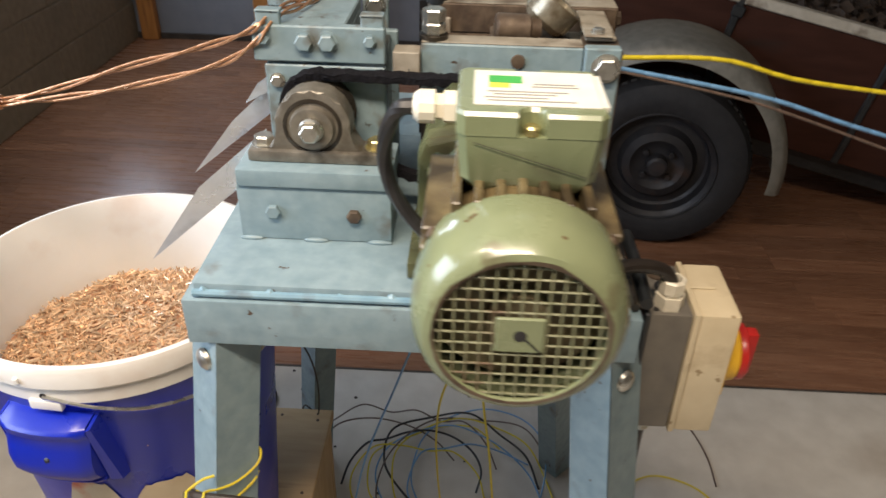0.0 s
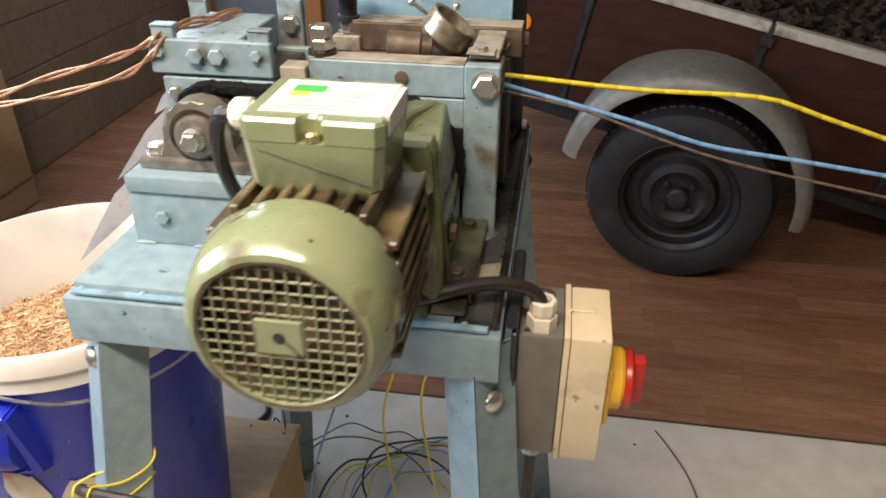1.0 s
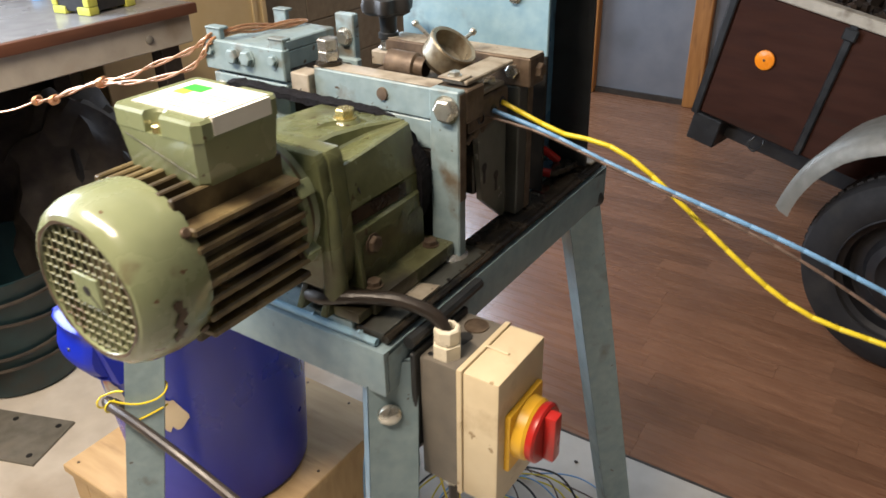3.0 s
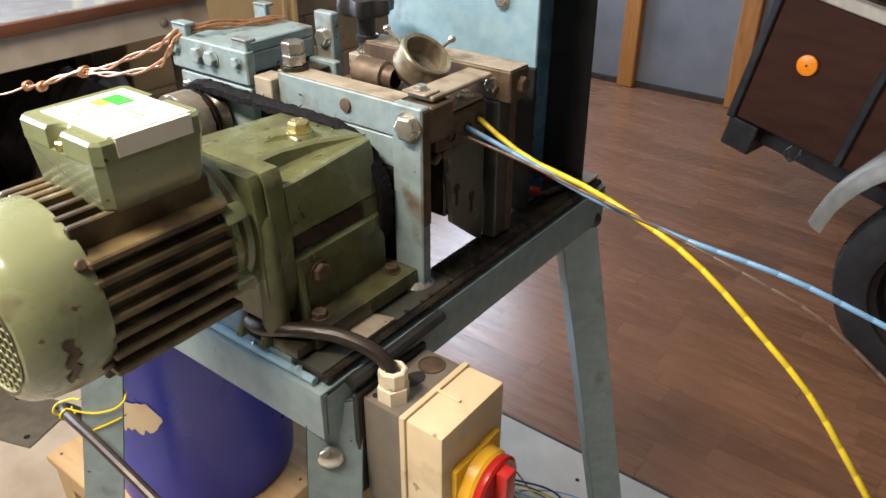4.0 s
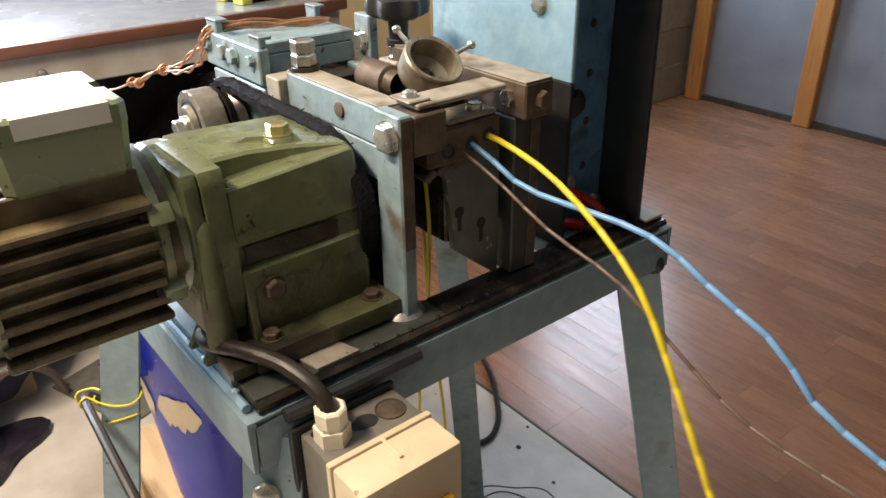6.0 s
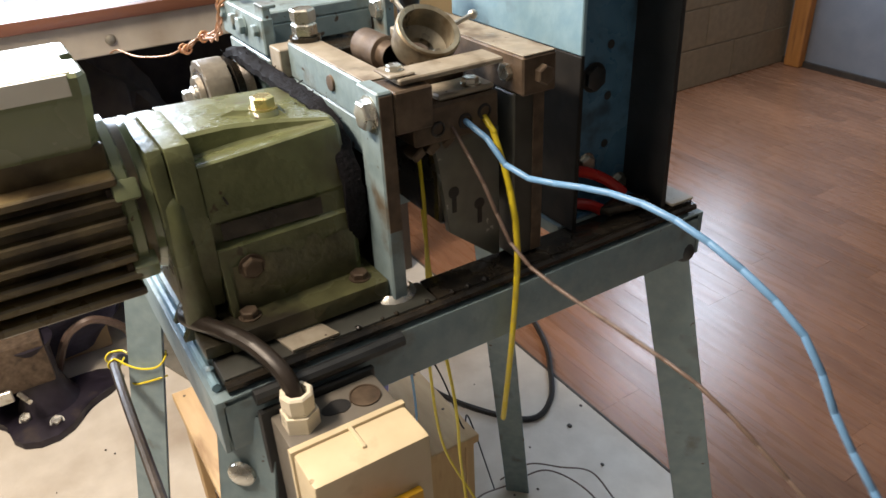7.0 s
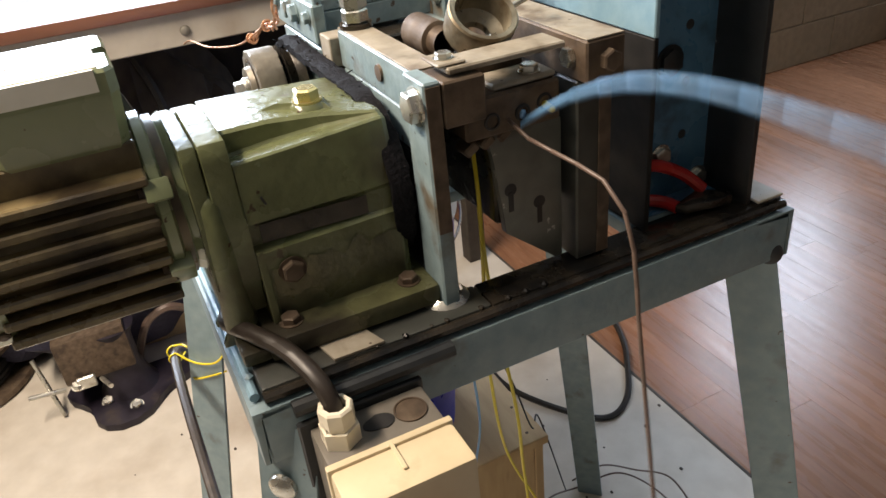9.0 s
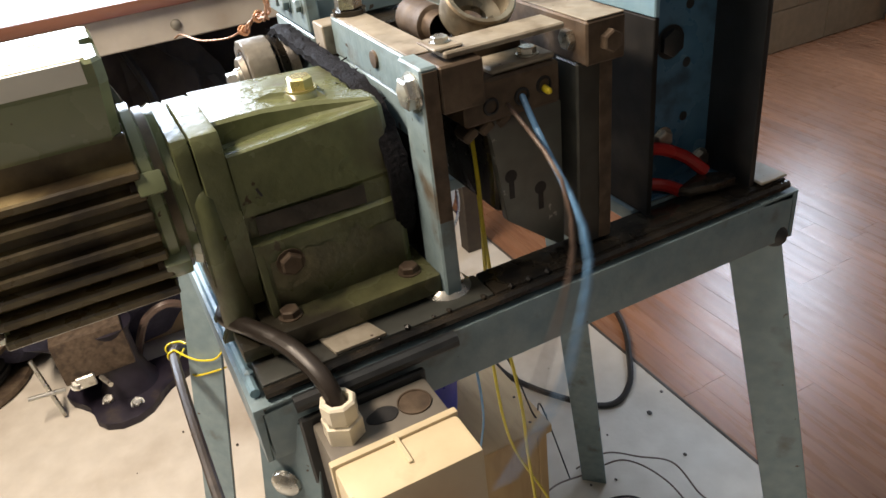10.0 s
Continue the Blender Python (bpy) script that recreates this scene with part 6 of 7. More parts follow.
    for k in range(33):
        a = radians(-8 + 172 * k / 32)
        R = 0.381 - 0.03 * max(0, (a - 2.2)) 
        c = W + e1 * (R * math.cos(a) - 0.012) + Vector((0, 0, R * math.sin(a) + 0.02))
        rad_ = (e1 * math.cos(a) + Vector((0, 0, math.sin(a))))
        rows.append([bm.verts.new(c + rad_ * dr - ax * dw) for dr, dw in ((-0.04, -0.035), (-0.012, -0.03), (0.006, -0.012), (0.012, 0.03), (0.012, 0.22), (0.008, 0.22), (0.008, 0.03), (0.002, -0.008), (-0.014, -0.026), (-0.038, -0.031))])
    for p_, q_ in zip(rows, rows[1:]):
        for j in range(10):
            bm.faces.new((p_[j], p_[(j + 1) % 10], q_[(j + 1) % 10], q_[j]))
    bm.faces.new(rows[0][::-1]); bm.faces.new(rows[-1])
    part("mudguard", bm, GALV, tr, "dull grey steel mudguard", smooth=50)


build_trailer()


# ---- wires and litter ----
def build_wires():
    # bare copper wire fed in over the cutter housing
    cw = thing("copper_wire", (-0.37, 0.17, 1.13), "twisted bare copper wire hanging from the cutter housing", "wire")
    rnd = random.Random(31)
    runs = ([(-0.33, 0.29, 1.139), (-0.34, 0.24, 1.1395), (-0.352, 0.19, 1.1435), (-0.362, 0.163, 1.136), (-0.378, 0.161, 1.12), (-0.42, 0.17, 1.095), (-0.52, 0.19, 1.062), (-0.62, 0.208, 1.037), (-0.70, 0.216, 1.022), (-0.79, 0.222, 0.994), (-0.86, 0.228, 0.968), (-0.93, 0.235, 0.952)],
            [(-0.336, 0.295, 1.139), (-0.347, 0.25, 1.1405), (-0.358, 0.2, 1.1455), (-0.366, 0.165, 1.142), (-0.385, 0.164, 1.13), (-0.44, 0.18, 1.108), (-0.53, 0.2, 1.078), (-0.62, 0.216, 1.045), (-0.70, 0.219, 1.024), (-0.79, 0.225, 0.996), (-0.86, 0.226, 0.97), (-0.92, 0.233, 0.953)])
    for run in runs:
        for ph in (0, math.pi):
            path = smooth_path(run, 60)
            pts = [p + Vector((0, 0.0024 * math.cos(ph + k * 0.55), 0.0024 * math.sin(ph + k * 0.55))) for k, p in enumerate(path)]
            bm = mesh(); tube(bm, pts, 0.0016, 180, 6); part("strand", bm, COPPER_WIRE, cw)
    bm = mesh(); tube(bm, [(-0.925, 0.235, 0.954), (-1.0, 0.22, 0.928), (-1.12, 0.19, 0.905), (-1.22, 0.17, 0.90), (-1.274, 0.161, 0.884)], 0.0019, 50, 6); part("strand", bm, COPPER_WIRE, cw)
    for c in ((-0.69, 0.217, 1.026), (-0.853, 0.226, 0.97), (-0.924, 0.235, 0.955)):
        for k in range(3):
            pts = []
            u = Vector((-0.93, 0.08, -0.33)).normalized()
            v = u.cross(Vector((0, 0, 1))).normalized(); w = u.cross(v)
            for j in range(10):
                a = 2 * math.pi * j / 9
                pts.append(Vector(c) + u * (0.006 * (k - 1) + 0.002 * math.sin(a)) + (v * math.cos(a) + w * math.sin(a)) * 0.0062)
            bm = mesh(); tube(bm, pts, 0.0019, 36, 6); part("knot", bm, COPPER_WIRE, cw)
    # stripped insulation hanging below the feed head
    cord("yellow_wire", [(-0.062, 0.220, 1.05), (-0.058, 0.220, 1.0), (-0.070, 0.225, 0.912), (-0.13, 0.255, 0.75), (-0.186, 0.30, 0.56), (-0.20, 0.36, 0.40), (-0.198, 0.40, 0.25), (-0.19, 0.46, 0.004), (-0.25, 0.54, 0.003)], 0.0018, YWIRE, "thin yellow wire hanging below the machine")
    cord("yellow_wire", [(-0.080, 0.228, 1.05), (-0.085, 0.238, 0.90), (-0.100, 0.268, 0.72), (-0.128, 0.29, 0.58), (-0.112, 0.30, 0.42), (-0.09, 0.34, 0.2), (-0.06, 0.42, 0.004), (-0.12, 0.52, 0.003)], 0.0019, YWIRE, "thin yellow wire hanging below the machine")
    cord("blue_wire", [(-0.15, 0.235, 0.99), (-0.165, 0.24, 0.9), (-0.205, 0.265, 0.75), (-0.262, 0.30, 0.554), (-0.317, 0.31, 0.373), (-0.355, 0.35, 0.15), (-0.37, 0.42, 0.003), (-0.34, 0.54, 0.003)], 0.0018, BWIRE, "thin blue wire hanging below the machine")
    # the heap of loops on the floor
    looks = ((YWIRE, "yellow"), (BWIRE, "blue"), (BRWIRE, "brown"), (BLACK, "black"))
    rnd = random.Random(17)
    for k in range(11):
        m, word = looks[k % 4]
        cx, cy = -0.21 + rnd.uniform(-0.10, 0.10), 0.585 + rnd.uniform(-0.05, 0.05)
        a0, r = rnd.uniform(-0.5, 0.6), rnd.uniform(0.13, 0.20)
        turn = rnd.uniform(2.8, 5.2)
        pts = []
        for j in range(10):
            a = a0 + turn * j / 9
            f = 1 + 0.12 * math.sin(2 * a + k)
            pts.append((cx + r * f * math.cos(a), cy + r * f * 0.92 * math.sin(a), 0.004 + 0.004 * k / 4 + 0.05 * rnd.random() * math.sin(math.pi * j / 9)))
        cord(word + "_wire", pts, 0.0019 if k % 4 != 3 else 0.0026, m, "loose loop of thin %s wire on the floor" % word, n=80)
    cord("brown_wire", [(0.42, 0.62, 0.003), (0.42, 0.70, 0.004), (0.405, 0.78, 0.003), (0.372, 0.86, 0.004), (0.345, 0.915, 0.003)], 0.002, BRWIRE, "short brown wire on the pale floor")
    cord("green_wire", [(0.20, 0.60, 0.003), (0.28, 0.64, 0.004), (0.36, 0.62, 0.003), (0.41, 0.57, 0.003)], 0.002, YWIRE, "short yellow wire on the pale floor")
    cord("black_wire", [(-0.47, 0.31, 0.75), (-0.42, 0.42, 0.5), (-0.43, 0.48, 0.31), (-0.47, 0.52, 0.28), (-0.5, 0.6, 0.003)], 0.0016, BLACK, "thin black wire over the crate")
    cord("extension_cable", [(-0.98, 0.66, 0.006), (-0.85, 0.66, 0.006), (-0.72, 0.72, 0.006), (-0.63, 0.80, 0.006), (-0.655, 0.88, 0.007), (-0.74, 0.95, 0.012), (-0.86, 1.02, 0.012), (-1.1, 1.1, 0.012)], 0.0075, BLACK, "thick black cable curling on the floor", "cable")
    # specks of dirt
    for k in range(26):
        x, y = (rnd.uniform(-0.9, 0.5), rnd.uniform(0.55, 0.94)) if k < 16 else (rnd.uniform(-1.2, -0.6), rnd.uniform(-0.3, 0.1))
        if k == 0:
            x, y = -0.562, 0.865
        t = thing("debris", (x, y, 0.0), "small dark crumb of dirt on the floor", "debris", group="crumbs on the floor")
        bm = mesh(); bmesh.ops.create_icosphere(bm, subdivisions=1, radius=rnd.uniform(0.002, 0.006) if k else 0.008, matrix=Matrix.Translation((x, y, 0.002)) @ Matrix.Diagonal((1, 0.8, 0.4, 1))); part("crumb", bm, DARKSTUFF, t)


build_wires()


# ---- wires drawn through the feed head, in rigid lengths ----
LINK, LINKS = 0.026, 21
FEEDS = {}


def build_feed_wire(word, r, material, label):
    t = thing(word + "_feed_wire", (0, 0, 0), label, "wire")
    links = []
    for k in range(LINKS):
        bm = mesh()
        lathe(bm, (0, 0, 0), (0, 0, 1), [(0, -r), (r * 0.7, -r * 0.7), (r, 0), (r, LINK), (r * 0.7, LINK + r * 0.7), (0, LINK + r)], 12)
        links.append(part("link", bm, material, t, smooth=70))
    FEEDS[word] = links


build_feed_wire("yellow", 0.0027, YWIRE, "yellow insulated wire drawn through the guide block")
build_feed_wire("blue", 0.0025, BWIRE, "blue insulated wire drawn through the guide block")
build_feed_wire("brown", 0.0016, BRWIRE, "thin brown wire drawn through the guide block")


def pieces_of_floor():
    floor, west = BASE["floor_obj"], BASE["west_obj"]
    w, L = 0.0715, 0.52
    strip = bmesh.new(); box(strip, 0, L - 0.0006, 0, w - 0.0004, -0.0058, 0.0)
    me = bpy.data.meshes.new("strip"); strip.to_mesh(me); strip.free(); me.materials.append(PLANK)
    rnd = random.Random(2)
    rest = []
    for r in range(39):
        y = 0.956 + w * r
        x = -2.1 + rnd.uniform(-0.45, 0.0)
        while x < 3.4:
            if -2.1 <= x and x + L < 1.15 and r < 38:
                ob = new("strip", me); ob.parent = floor; ob.location = (x, y, 0)
            else:
                a, b = max(x, -2.1), min(x + L, 3.4)
                rest.append((a, b - 0.0008, y, min(y + w, 3.7) - 0.0007))
            x += L
    vs, fs = [], []
    for a, b, c, d in rest:
        i = len(vs)
        vs += [(a, c, 0), (b, c, 0), (b, d, 0), (a, d, 0), (a, c, -0.0058), (b, c, -0.0058), (b, d, -0.0058), (a, d, -0.0058)]
        fs += [(i, i + 1, i + 2, i + 3), (i, i + 4, i + 5, i + 1), (i + 1, i + 5, i + 6, i + 2), (i + 2, i + 6, i + 7, i + 3), (i + 3, i + 7, i + 4, i)]
    m2 = bpy.data.meshes.new("strips"); m2.from_pydata(vs, [], fs); m2.materials.append(PLANK_FAR)
    ob = new("strips", m2); ob.parent = floor; ob["kind"] = "stuff"
    # painted blocks of the west wall
    bl = bmesh.new(); box(bl, -0.001, 0.005, 0, 0.434, 0, 0.194, 0.002)
    me = bpy.data.meshes.new("block"); bl.to_mesh(me); bl.free(); me.materials.append(BLOCK)
    for r in range(6):
        y = 3.698 - 0.44 - (0.22 if r % 2 else 0)
        while y > -1.2:
            if not (r >= 4 and y + 0.44 > 2.6):
                ob = new("block", me); ob.parent = west; ob.location = (-2.1, y, 0.004 + 0.2 * r)
            y -= 0.44


pieces_of_floor()


def motions():
    shapes = {"yellow": [], "blue": [], "brown": []}
    holes = {"yellow": Vector((-0.03, 0.2665, 1.0885)), "blue": Vector((-0.03, 0.2475, 1.0845)), "brown": Vector((-0.03, 0.235, 1.0815))}

    def yellow(t, length, *pts):
        shapes["yellow"].append((t, length, pts))

    def blue(t, length, *pts):
        shapes["blue"].append((t, length, pts))

    def brown(t, length, *pts):
        shapes["brown"].append((t, length, pts))

    yellow(0, 0.36, (-0.003, 0.270, 1.085), (0.113, 0.287, 1.082), (0.198, 0.299, 1.058), (0.318, 0.315, 1.040))
    yellow(0.5, 0.42, (0.109, 0.286, 1.066), (0.212, 0.301, 1.045), (0.330, 0.317, 1.032), (0.382, 0.324, 1.014))
    yellow(1, 0.45, (0.121, 0.288, 1.072), (0.257, 0.307, 1.065), (0.324, 0.316, 1.044), (0.406, 0.328, 1.017))
    yellow(1.5, 0.39, (0.072, 0.281, 1.073), (0.173, 0.295, 1.074), (0.272, 0.309, 1.043), (0.346, 0.319, 1.027))
    yellow(2, 0.43, (0.082, 0.278, 1.087), (0.213, 0.292, 1.029), (0.283, 0.299, 1.003), (0.361, 0.308, 0.942))
    yellow(2.5, 0.47, (-0.002, 0.268, 1.090), (0.121, 0.277, 1.051), (0.214, 0.284, 1.013), (0.297, 0.289, 0.959), (0.391, 0.296, 0.893))
    yellow(3, 0.46, (0.045, 0.269, 1.064), (0.082, 0.270, 1.064), (0.139, 0.272, 1.041), (0.283, 0.277, 0.934), (0.381, 0.281, 0.914))
    yellow(4.5, 0.45, (0.027, 0.259, 1.061), (0.132, 0.244, 1.047), (0.214, 0.232, 1.035), (0.285, 0.222, 0.988), (0.325, 0.217, 0.949), (0.346, 0.214, 0.895))
    yellow(5, 0.42, (0.105, 0.248, 1.078), (0.221, 0.231, 1.057), (0.264, 0.225, 1.041), (0.305, 0.219, 0.991), (0.336, 0.215, 0.944))
    yellow(5.5, 0.41, (0.063, 0.258, 1.099), (0.138, 0.252, 1.088), (0.213, 0.245, 1.066), (0.262, 0.241, 1.027), (0.332, 0.235, 0.952))
    yellow(7, 0.33, (-0.009, 0.267, 1.059), (0.015, 0.267, 0.991), (0.008, 0.267, 0.880), (-0.006, 0.267, 0.772))
    yellow(7.2, 0.21, (0.016, 0.267, 1.071), (0.013, 0.267, 1.010), (-0.009, 0.267, 0.917))
    yellow(7.5, 0.14, (0.018, 0.271, 1.083), (0.041, 0.273, 1.049), (0.045, 0.273, 0.997))
    yellow(8, 0.08, (-0.003, 0.269, 1.058), (0.021, 0.271, 1.031))
    yellow(8.3, 0.03, (-0.007, 0.268, 1.073))
    yellow(8.6, 0.01, (-0.020, 0.267, 1.085))
    yellow(10, 0.01, (-0.026, 0.267, 1.085))
    blue(0, 0.36, (-0.002, 0.250, 1.079), (0.119, 0.263, 1.056), (0.187, 0.270, 1.040), (0.253, 0.277, 1.018), (0.318, 0.284, 0.999))
    blue(0.5, 0.43, (0.094, 0.261, 1.057), (0.192, 0.271, 1.017), (0.263, 0.278, 0.998), (0.335, 0.286, 0.978), (0.382, 0.291, 0.973))
    blue(1, 0.45, (0.061, 0.257, 1.060), (0.136, 0.265, 1.039), (0.200, 0.272, 1.018), (0.295, 0.282, 1.004), (0.403, 0.293, 0.987))
    blue(1.5, 0.38, (0.052, 0.256, 1.061), (0.127, 0.264, 1.041), (0.224, 0.274, 1.024), (0.344, 0.287, 1.010))
    blue(2, 0.39, (0.025, 0.253, 1.063), (0.141, 0.266, 1.042), (0.252, 0.277, 1.026), (0.344, 0.287, 0.999))
    blue(2.5, 0.42, (0.051, 0.256, 1.071), (0.130, 0.264, 1.055), (0.220, 0.274, 1.019), (0.299, 0.282, 0.997), (0.369, 0.289, 0.973))
    blue(3, 0.42, (0.026, 0.253, 1.071), (0.100, 0.261, 1.046), (0.171, 0.269, 1.025), (0.281, 0.280, 0.995), (0.368, 0.289, 0.964))
    blue(4.5, 0.38, (0.031, 0.253, 1.064), (0.112, 0.260, 1.039), (0.190, 0.267, 1.028), (0.232, 0.270, 1.027), (0.288, 0.275, 1.024), (0.337, 0.280, 1.013))
    blue(5, 0.37, (0.023, 0.252, 1.069), (0.086, 0.258, 1.071), (0.146, 0.263, 1.082), (0.215, 0.269, 1.075), (0.254, 0.272, 1.057), (0.292, 0.276, 1.026), (0.319, 0.278, 1.015))
    blue(5.5, 0.42, (0.020, 0.252, 1.065), (0.080, 0.257, 1.058), (0.155, 0.264, 1.050), (0.197, 0.267, 1.019), (0.254, 0.272, 0.997), (0.272, 0.274, 0.967), (0.349, 0.281, 0.957))
    blue(7, 0.43, (-0.001, 0.253, 1.075), (0.023, 0.257, 1.051), (0.104, 0.271, 1.069), (0.167, 0.282, 1.068), (0.224, 0.292, 1.046), (0.264, 0.299, 1.020), (0.283, 0.303, 0.979), (0.319, 0.309, 0.935))
    blue(7.2, 0.42, (-0.018, 0.250, 1.064), (-0.029, 0.248, 1.048), (0.054, 0.262, 1.055), (0.131, 0.276, 1.049), (0.186, 0.286, 1.025), (0.224, 0.292, 0.982), (0.267, 0.300, 0.896))
    blue(7.5, 0.43, (-0.041, 0.246, 1.063), (-0.062, 0.242, 1.021), (0.017, 0.256, 1.042), (0.084, 0.268, 1.052), (0.133, 0.276, 1.047), (0.157, 0.280, 1.027), (0.189, 0.286, 0.981), (0.212, 0.290, 0.917))
    blue(8, 0.34, (-0.023, 0.249, 1.065), (-0.028, 0.248, 1.089), (-0.001, 0.254, 1.125), (0.059, 0.266, 1.159), (0.136, 0.283, 1.179), (0.183, 0.293, 1.180), (0.228, 0.302, 1.178))
    blue(8.5, 0.23, (-0.020, 0.250, 1.058), (-0.021, 0.249, 1.082), (-0.007, 0.252, 1.120), (0.014, 0.257, 1.158), (0.040, 0.262, 1.179), (0.087, 0.272, 1.204))
    blue(9, 0.40, (-0.048, 0.244, 1.045), (-0.078, 0.237, 1.038), (-0.010, 0.252, 1.092), (0.041, 0.263, 1.120), (0.084, 0.272, 1.133), (0.136, 0.283, 1.137), (0.216, 0.300, 1.130))
    blue(9.3, 0.15, (-0.019, 0.248, 1.065), (-0.013, 0.249, 1.049), (-0.018, 0.249, 1.024), (-0.027, 0.248, 0.985), (-0.038, 0.247, 0.943))
    blue(9.5, 0.50, (0.001, 0.245, 1.072), (-0.000, 0.245, 1.048), (-0.016, 0.246, 1.008), (-0.056, 0.250, 0.951), (-0.114, 0.255, 0.827), (-0.204, 0.263, 0.654))
    blue(9.7, 0.43, (-0.035, 0.255, 1.044), (-0.015, 0.221, 1.011), (0.019, 0.163, 0.992), (0.055, 0.100, 1.025), (0.088, 0.043, 1.068), (0.110, 0.006, 1.115), (0.126, -0.023, 1.151))
    blue(10, 0.60, (-0.004, 0.248, 1.054), (0.031, 0.250, 1.018), (0.047, 0.250, 0.983), (0.032, 0.250, 0.913), (0.003, 0.249, 0.819), (-0.048, 0.247, 0.720), (-0.131, 0.244, 0.551))
    brown(0, 0.36, (-0.004, 0.237, 1.080), (0.115, 0.248, 1.054), (0.183, 0.254, 1.035), (0.312, 0.265, 0.991))
    brown(1, 0.45, (0.060, 0.243, 1.062), (0.135, 0.249, 1.035), (0.231, 0.258, 1.005), (0.401, 0.273, 0.970))
    brown(1.5, 0.38, (0.005, 0.238, 1.067), (0.032, 0.240, 1.050), (0.089, 0.245, 1.038), (0.138, 0.250, 1.043), (0.222, 0.257, 1.026), (0.342, 0.268, 1.004))
    brown(2, 0.39, (0.028, 0.240, 1.068), (0.114, 0.248, 1.055), (0.214, 0.256, 1.035), (0.298, 0.264, 1.004), (0.348, 0.268, 0.981))
    brown(2.5, 0.40, (0.056, 0.243, 1.073), (0.135, 0.249, 1.054), (0.165, 0.252, 1.042), (0.251, 0.260, 1.017), (0.359, 0.269, 1.014))
    brown(3, 0.43, (0.032, 0.240, 1.073), (0.106, 0.247, 1.049), (0.176, 0.253, 1.029), (0.285, 0.263, 0.993), (0.374, 0.270, 0.950))
    brown(4.5, 0.40, (0.040, 0.240, 1.068), (0.119, 0.245, 1.053), (0.191, 0.250, 1.038), (0.275, 0.256, 1.017), (0.318, 0.259, 1.004), (0.351, 0.262, 0.978))
    brown(5, 0.36, (0.034, 0.239, 1.075), (0.096, 0.244, 1.076), (0.148, 0.247, 1.068), (0.218, 0.252, 1.035), (0.263, 0.255, 1.016), (0.309, 0.259, 0.981))
    brown(5.5, 0.39, (0.006, 0.238, 1.077), (0.063, 0.242, 1.065), (0.126, 0.246, 1.050), (0.159, 0.248, 1.033), (0.188, 0.250, 0.996), (0.227, 0.253, 0.960), (0.260, 0.255, 0.948), (0.317, 0.259, 0.950))
    brown(7, 0.37, (0.008, 0.240, 1.043), (0.040, 0.245, 0.996), (0.095, 0.253, 0.982), (0.173, 0.263, 0.974), (0.222, 0.270, 0.965), (0.287, 0.280, 0.930))
    brown(7.2, 0.40, (-0.005, 0.239, 1.071), (0.001, 0.239, 1.003), (0.022, 0.242, 0.964), (0.080, 0.250, 0.957), (0.162, 0.262, 0.949), (0.272, 0.277, 0.915))
    brown(7.5, 0.34, (0.002, 0.239, 1.044), (0.070, 0.249, 1.027), (0.114, 0.255, 1.025), (0.165, 0.262, 1.034), (0.220, 0.270, 1.000), (0.247, 0.274, 0.946))
    brown(8, 0.37, (-0.003, 0.240, 1.072), (0.079, 0.254, 1.085), (0.145, 0.266, 1.084), (0.194, 0.275, 1.071), (0.221, 0.279, 1.051), (0.247, 0.284, 1.009), (0.278, 0.289, 0.962))
    brown(8.5, 0.32, (-0.011, 0.238, 1.082), (0.025, 0.243, 1.080), (0.063, 0.248, 1.065), (0.108, 0.254, 1.042), (0.134, 0.258, 1.008), (0.155, 0.261, 0.971), (0.226, 0.271, 0.921))
    brown(9, 0.27, (-0.013, 0.236, 1.075), (0.040, 0.241, 1.073), (0.079, 0.245, 1.069), (0.101, 0.246, 1.041), (0.109, 0.247, 0.984), (0.119, 0.248, 0.922))
    brown(9.5, 0.26, (0.001, 0.236, 1.081), (0.036, 0.237, 1.072), (0.054, 0.238, 1.059), (0.071, 0.239, 1.033), (0.084, 0.239, 0.986), (0.089, 0.239, 0.898))
    brown(9.7, 0.22, (0.005, 0.241, 1.082), (0.051, 0.249, 1.081), (0.088, 0.256, 1.079), (0.136, 0.264, 1.075), (0.187, 0.273, 1.074))
    brown(10, 0.53, (0.017, 0.233, 1.064), (0.045, 0.231, 1.048), (0.054, 0.231, 1.004), (0.032, 0.232, 0.932), (-0.023, 0.235, 0.793), (-0.099, 0.239, 0.636))
    total = LINK * LINKS
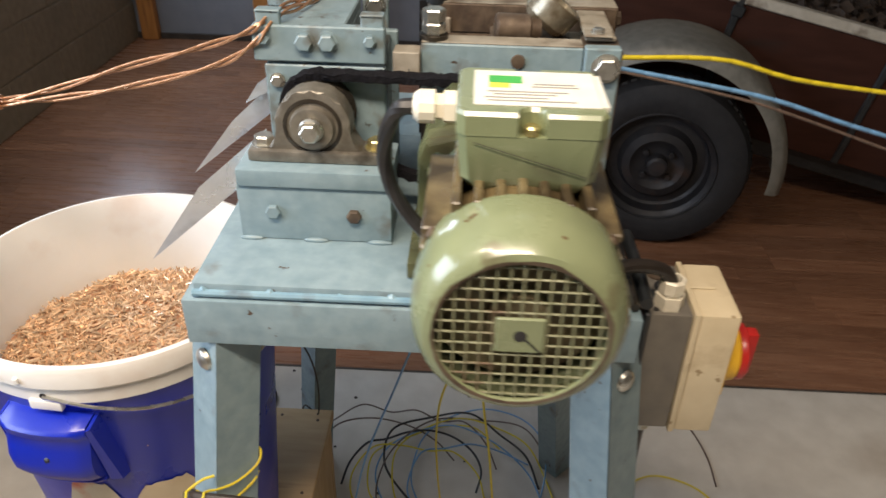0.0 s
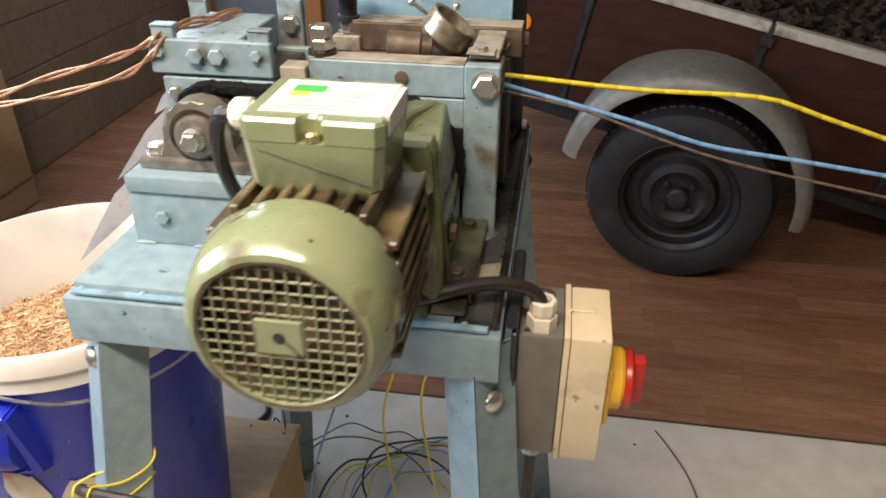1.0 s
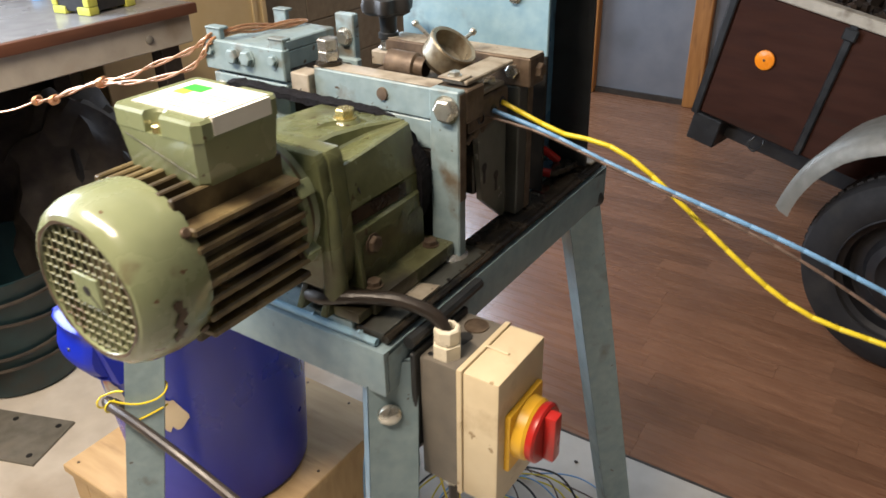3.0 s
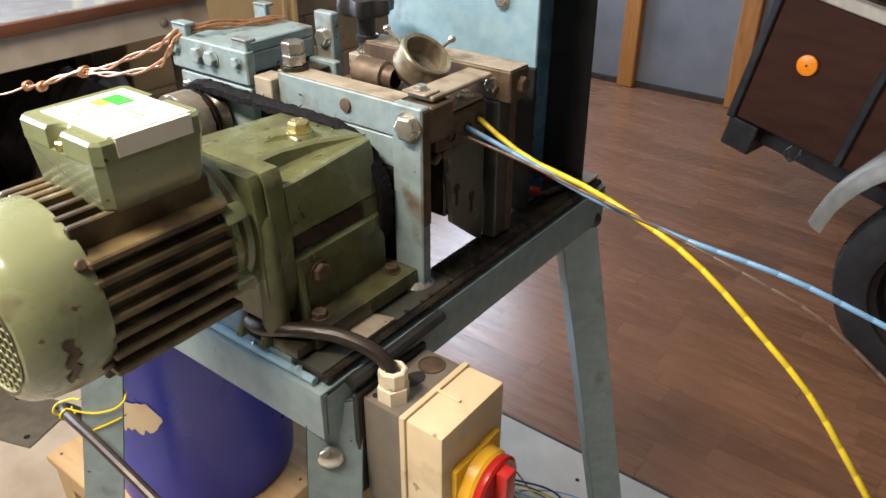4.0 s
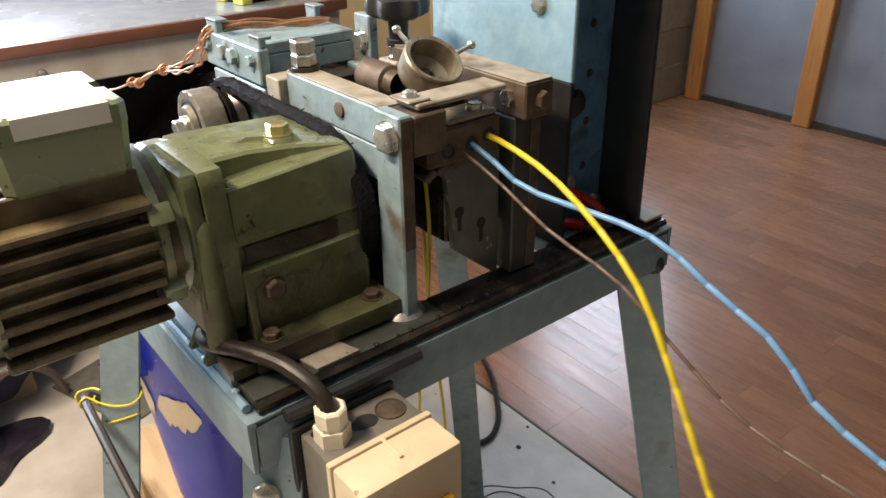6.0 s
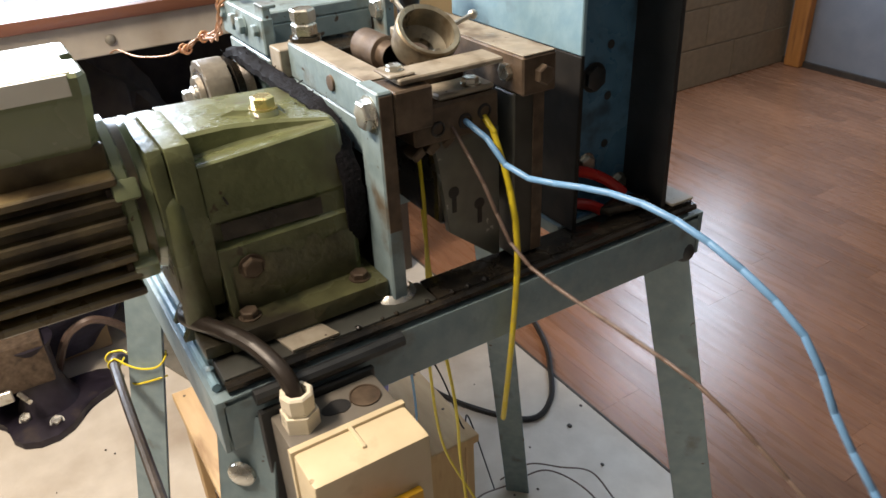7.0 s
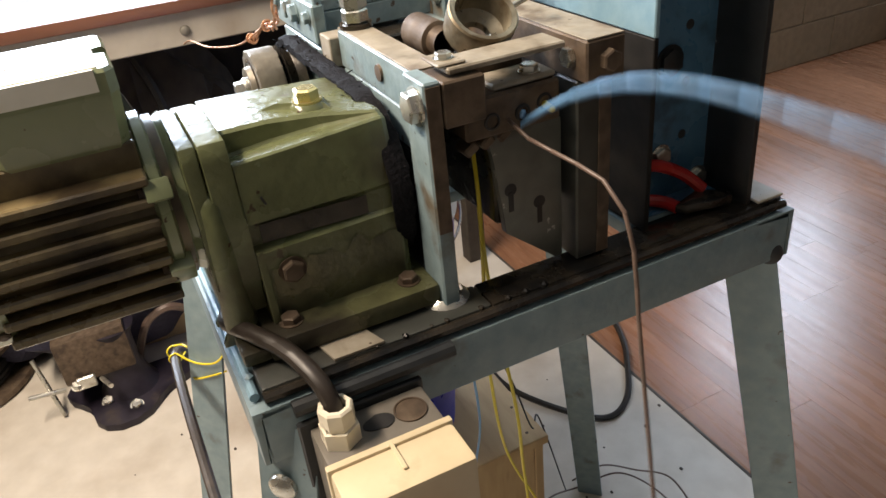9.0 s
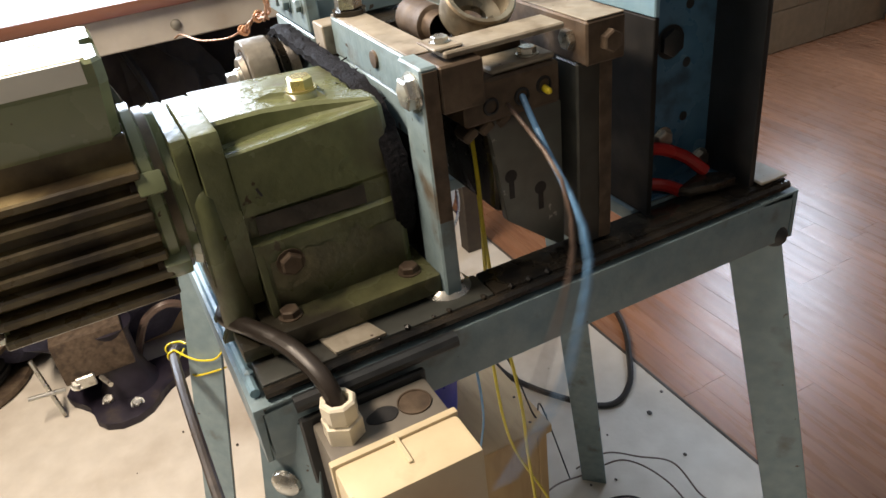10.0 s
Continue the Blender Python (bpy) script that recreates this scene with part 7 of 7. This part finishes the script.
    for word, links in FEEDS.items():
        hole = holes[word]
        curves = []
        for t, length, pts in shapes[word]:
            path = smooth_path([hole, *[Vector(p) for p in pts]], 60)
            for _ in range(12):
                path = [path[0]] + [(a + 2 * b + c) / 4 for a, b, c in zip(path, path[1:], path[2:])] + [path[-1]]
            if not (word == "yellow" and t >= 7.0):
                run = sum((b - a).length for a, b in zip(path, path[1:]))
                if run < total:
                    path.append(path[-1] + (path[-1] - path[-4]).normalized() * (total - run + 0.01))
            arcs = [0.0]
            for a, b in zip(path, path[1:]):
                arcs.append(arcs[-1] + (b - a).length)
            even = []
            top = min(arcs[-1], total)
            for k in range(61):
                s_ = top * k / 60
                i = next((j for j in range(1, len(arcs)) if arcs[j] >= s_ - 1e-9), len(arcs) - 1)
                even.append(path[i - 1].lerp(path[i], (s_ - arcs[i - 1]) / max(1e-9, arcs[i] - arcs[i - 1])))
            curves.append((t, even))
        rows = []
        for n_, (t0, c0) in enumerate(curves):
            t1, c1 = curves[min(n_ + 1, len(curves) - 1)]
            n = max(1, math.ceil((t1 - t0) / 0.1 - 1e-6)) if t0 >= 2.9 else max(1, math.ceil((t1 - t0) / 0.25 - 1e-6))
            for j in range(n):
                path = [a.lerp(b, j / n) for a, b in zip(c0, c1)]
                arcs = [0.0]
                for a, b in zip(path, path[1:]):
                    arcs.append(arcs[-1] + (b - a).length)
                shift = max(0.0, total - arcs[-1])
                if word != "yellow":
                    shift = 0.0
                chain = []
                for k in range(LINKS + 1):
                    s_ = k * LINK - shift
                    if s_ <= 0:
                        chain.append(hole + Vector((max(s_, -0.13 - 0.0004 * (LINKS - k)), 0, 0)))
                    elif s_ >= arcs[-1]:
                        chain.append(path[-1] + (path[-1] - path[-3]).normalized() * (s_ - arcs[-1]))
                    else:
                        i = next(m for m in range(1, len(arcs)) if arcs[m] >= s_)
                        chain.append(path[i - 1].lerp(path[i], (s_ - arcs[i - 1]) / max(1e-9, arcs[i] - arcs[i - 1])))
                rows.append((t0 + (t1 - t0) * j / n, chain))
        for k, link in enumerate(links):
            keyed = []
            q = None
            for t, chain in rows:
                d = chain[k + 1] - chain[k]
                d = d.normalized() if d.length > 1e-6 else Vector((1, 0, 0))
                if q is None:
                    q = Vector((0, 0, 1)).rotation_difference(d)
                else:
                    q = (q @ Vector((0, 0, 1))).rotation_difference(d) @ q
                keyed.append((t, Matrix.Translation(chain[k]) @ q.to_matrix().to_4x4()))
            walk(link, keyed)


motions()
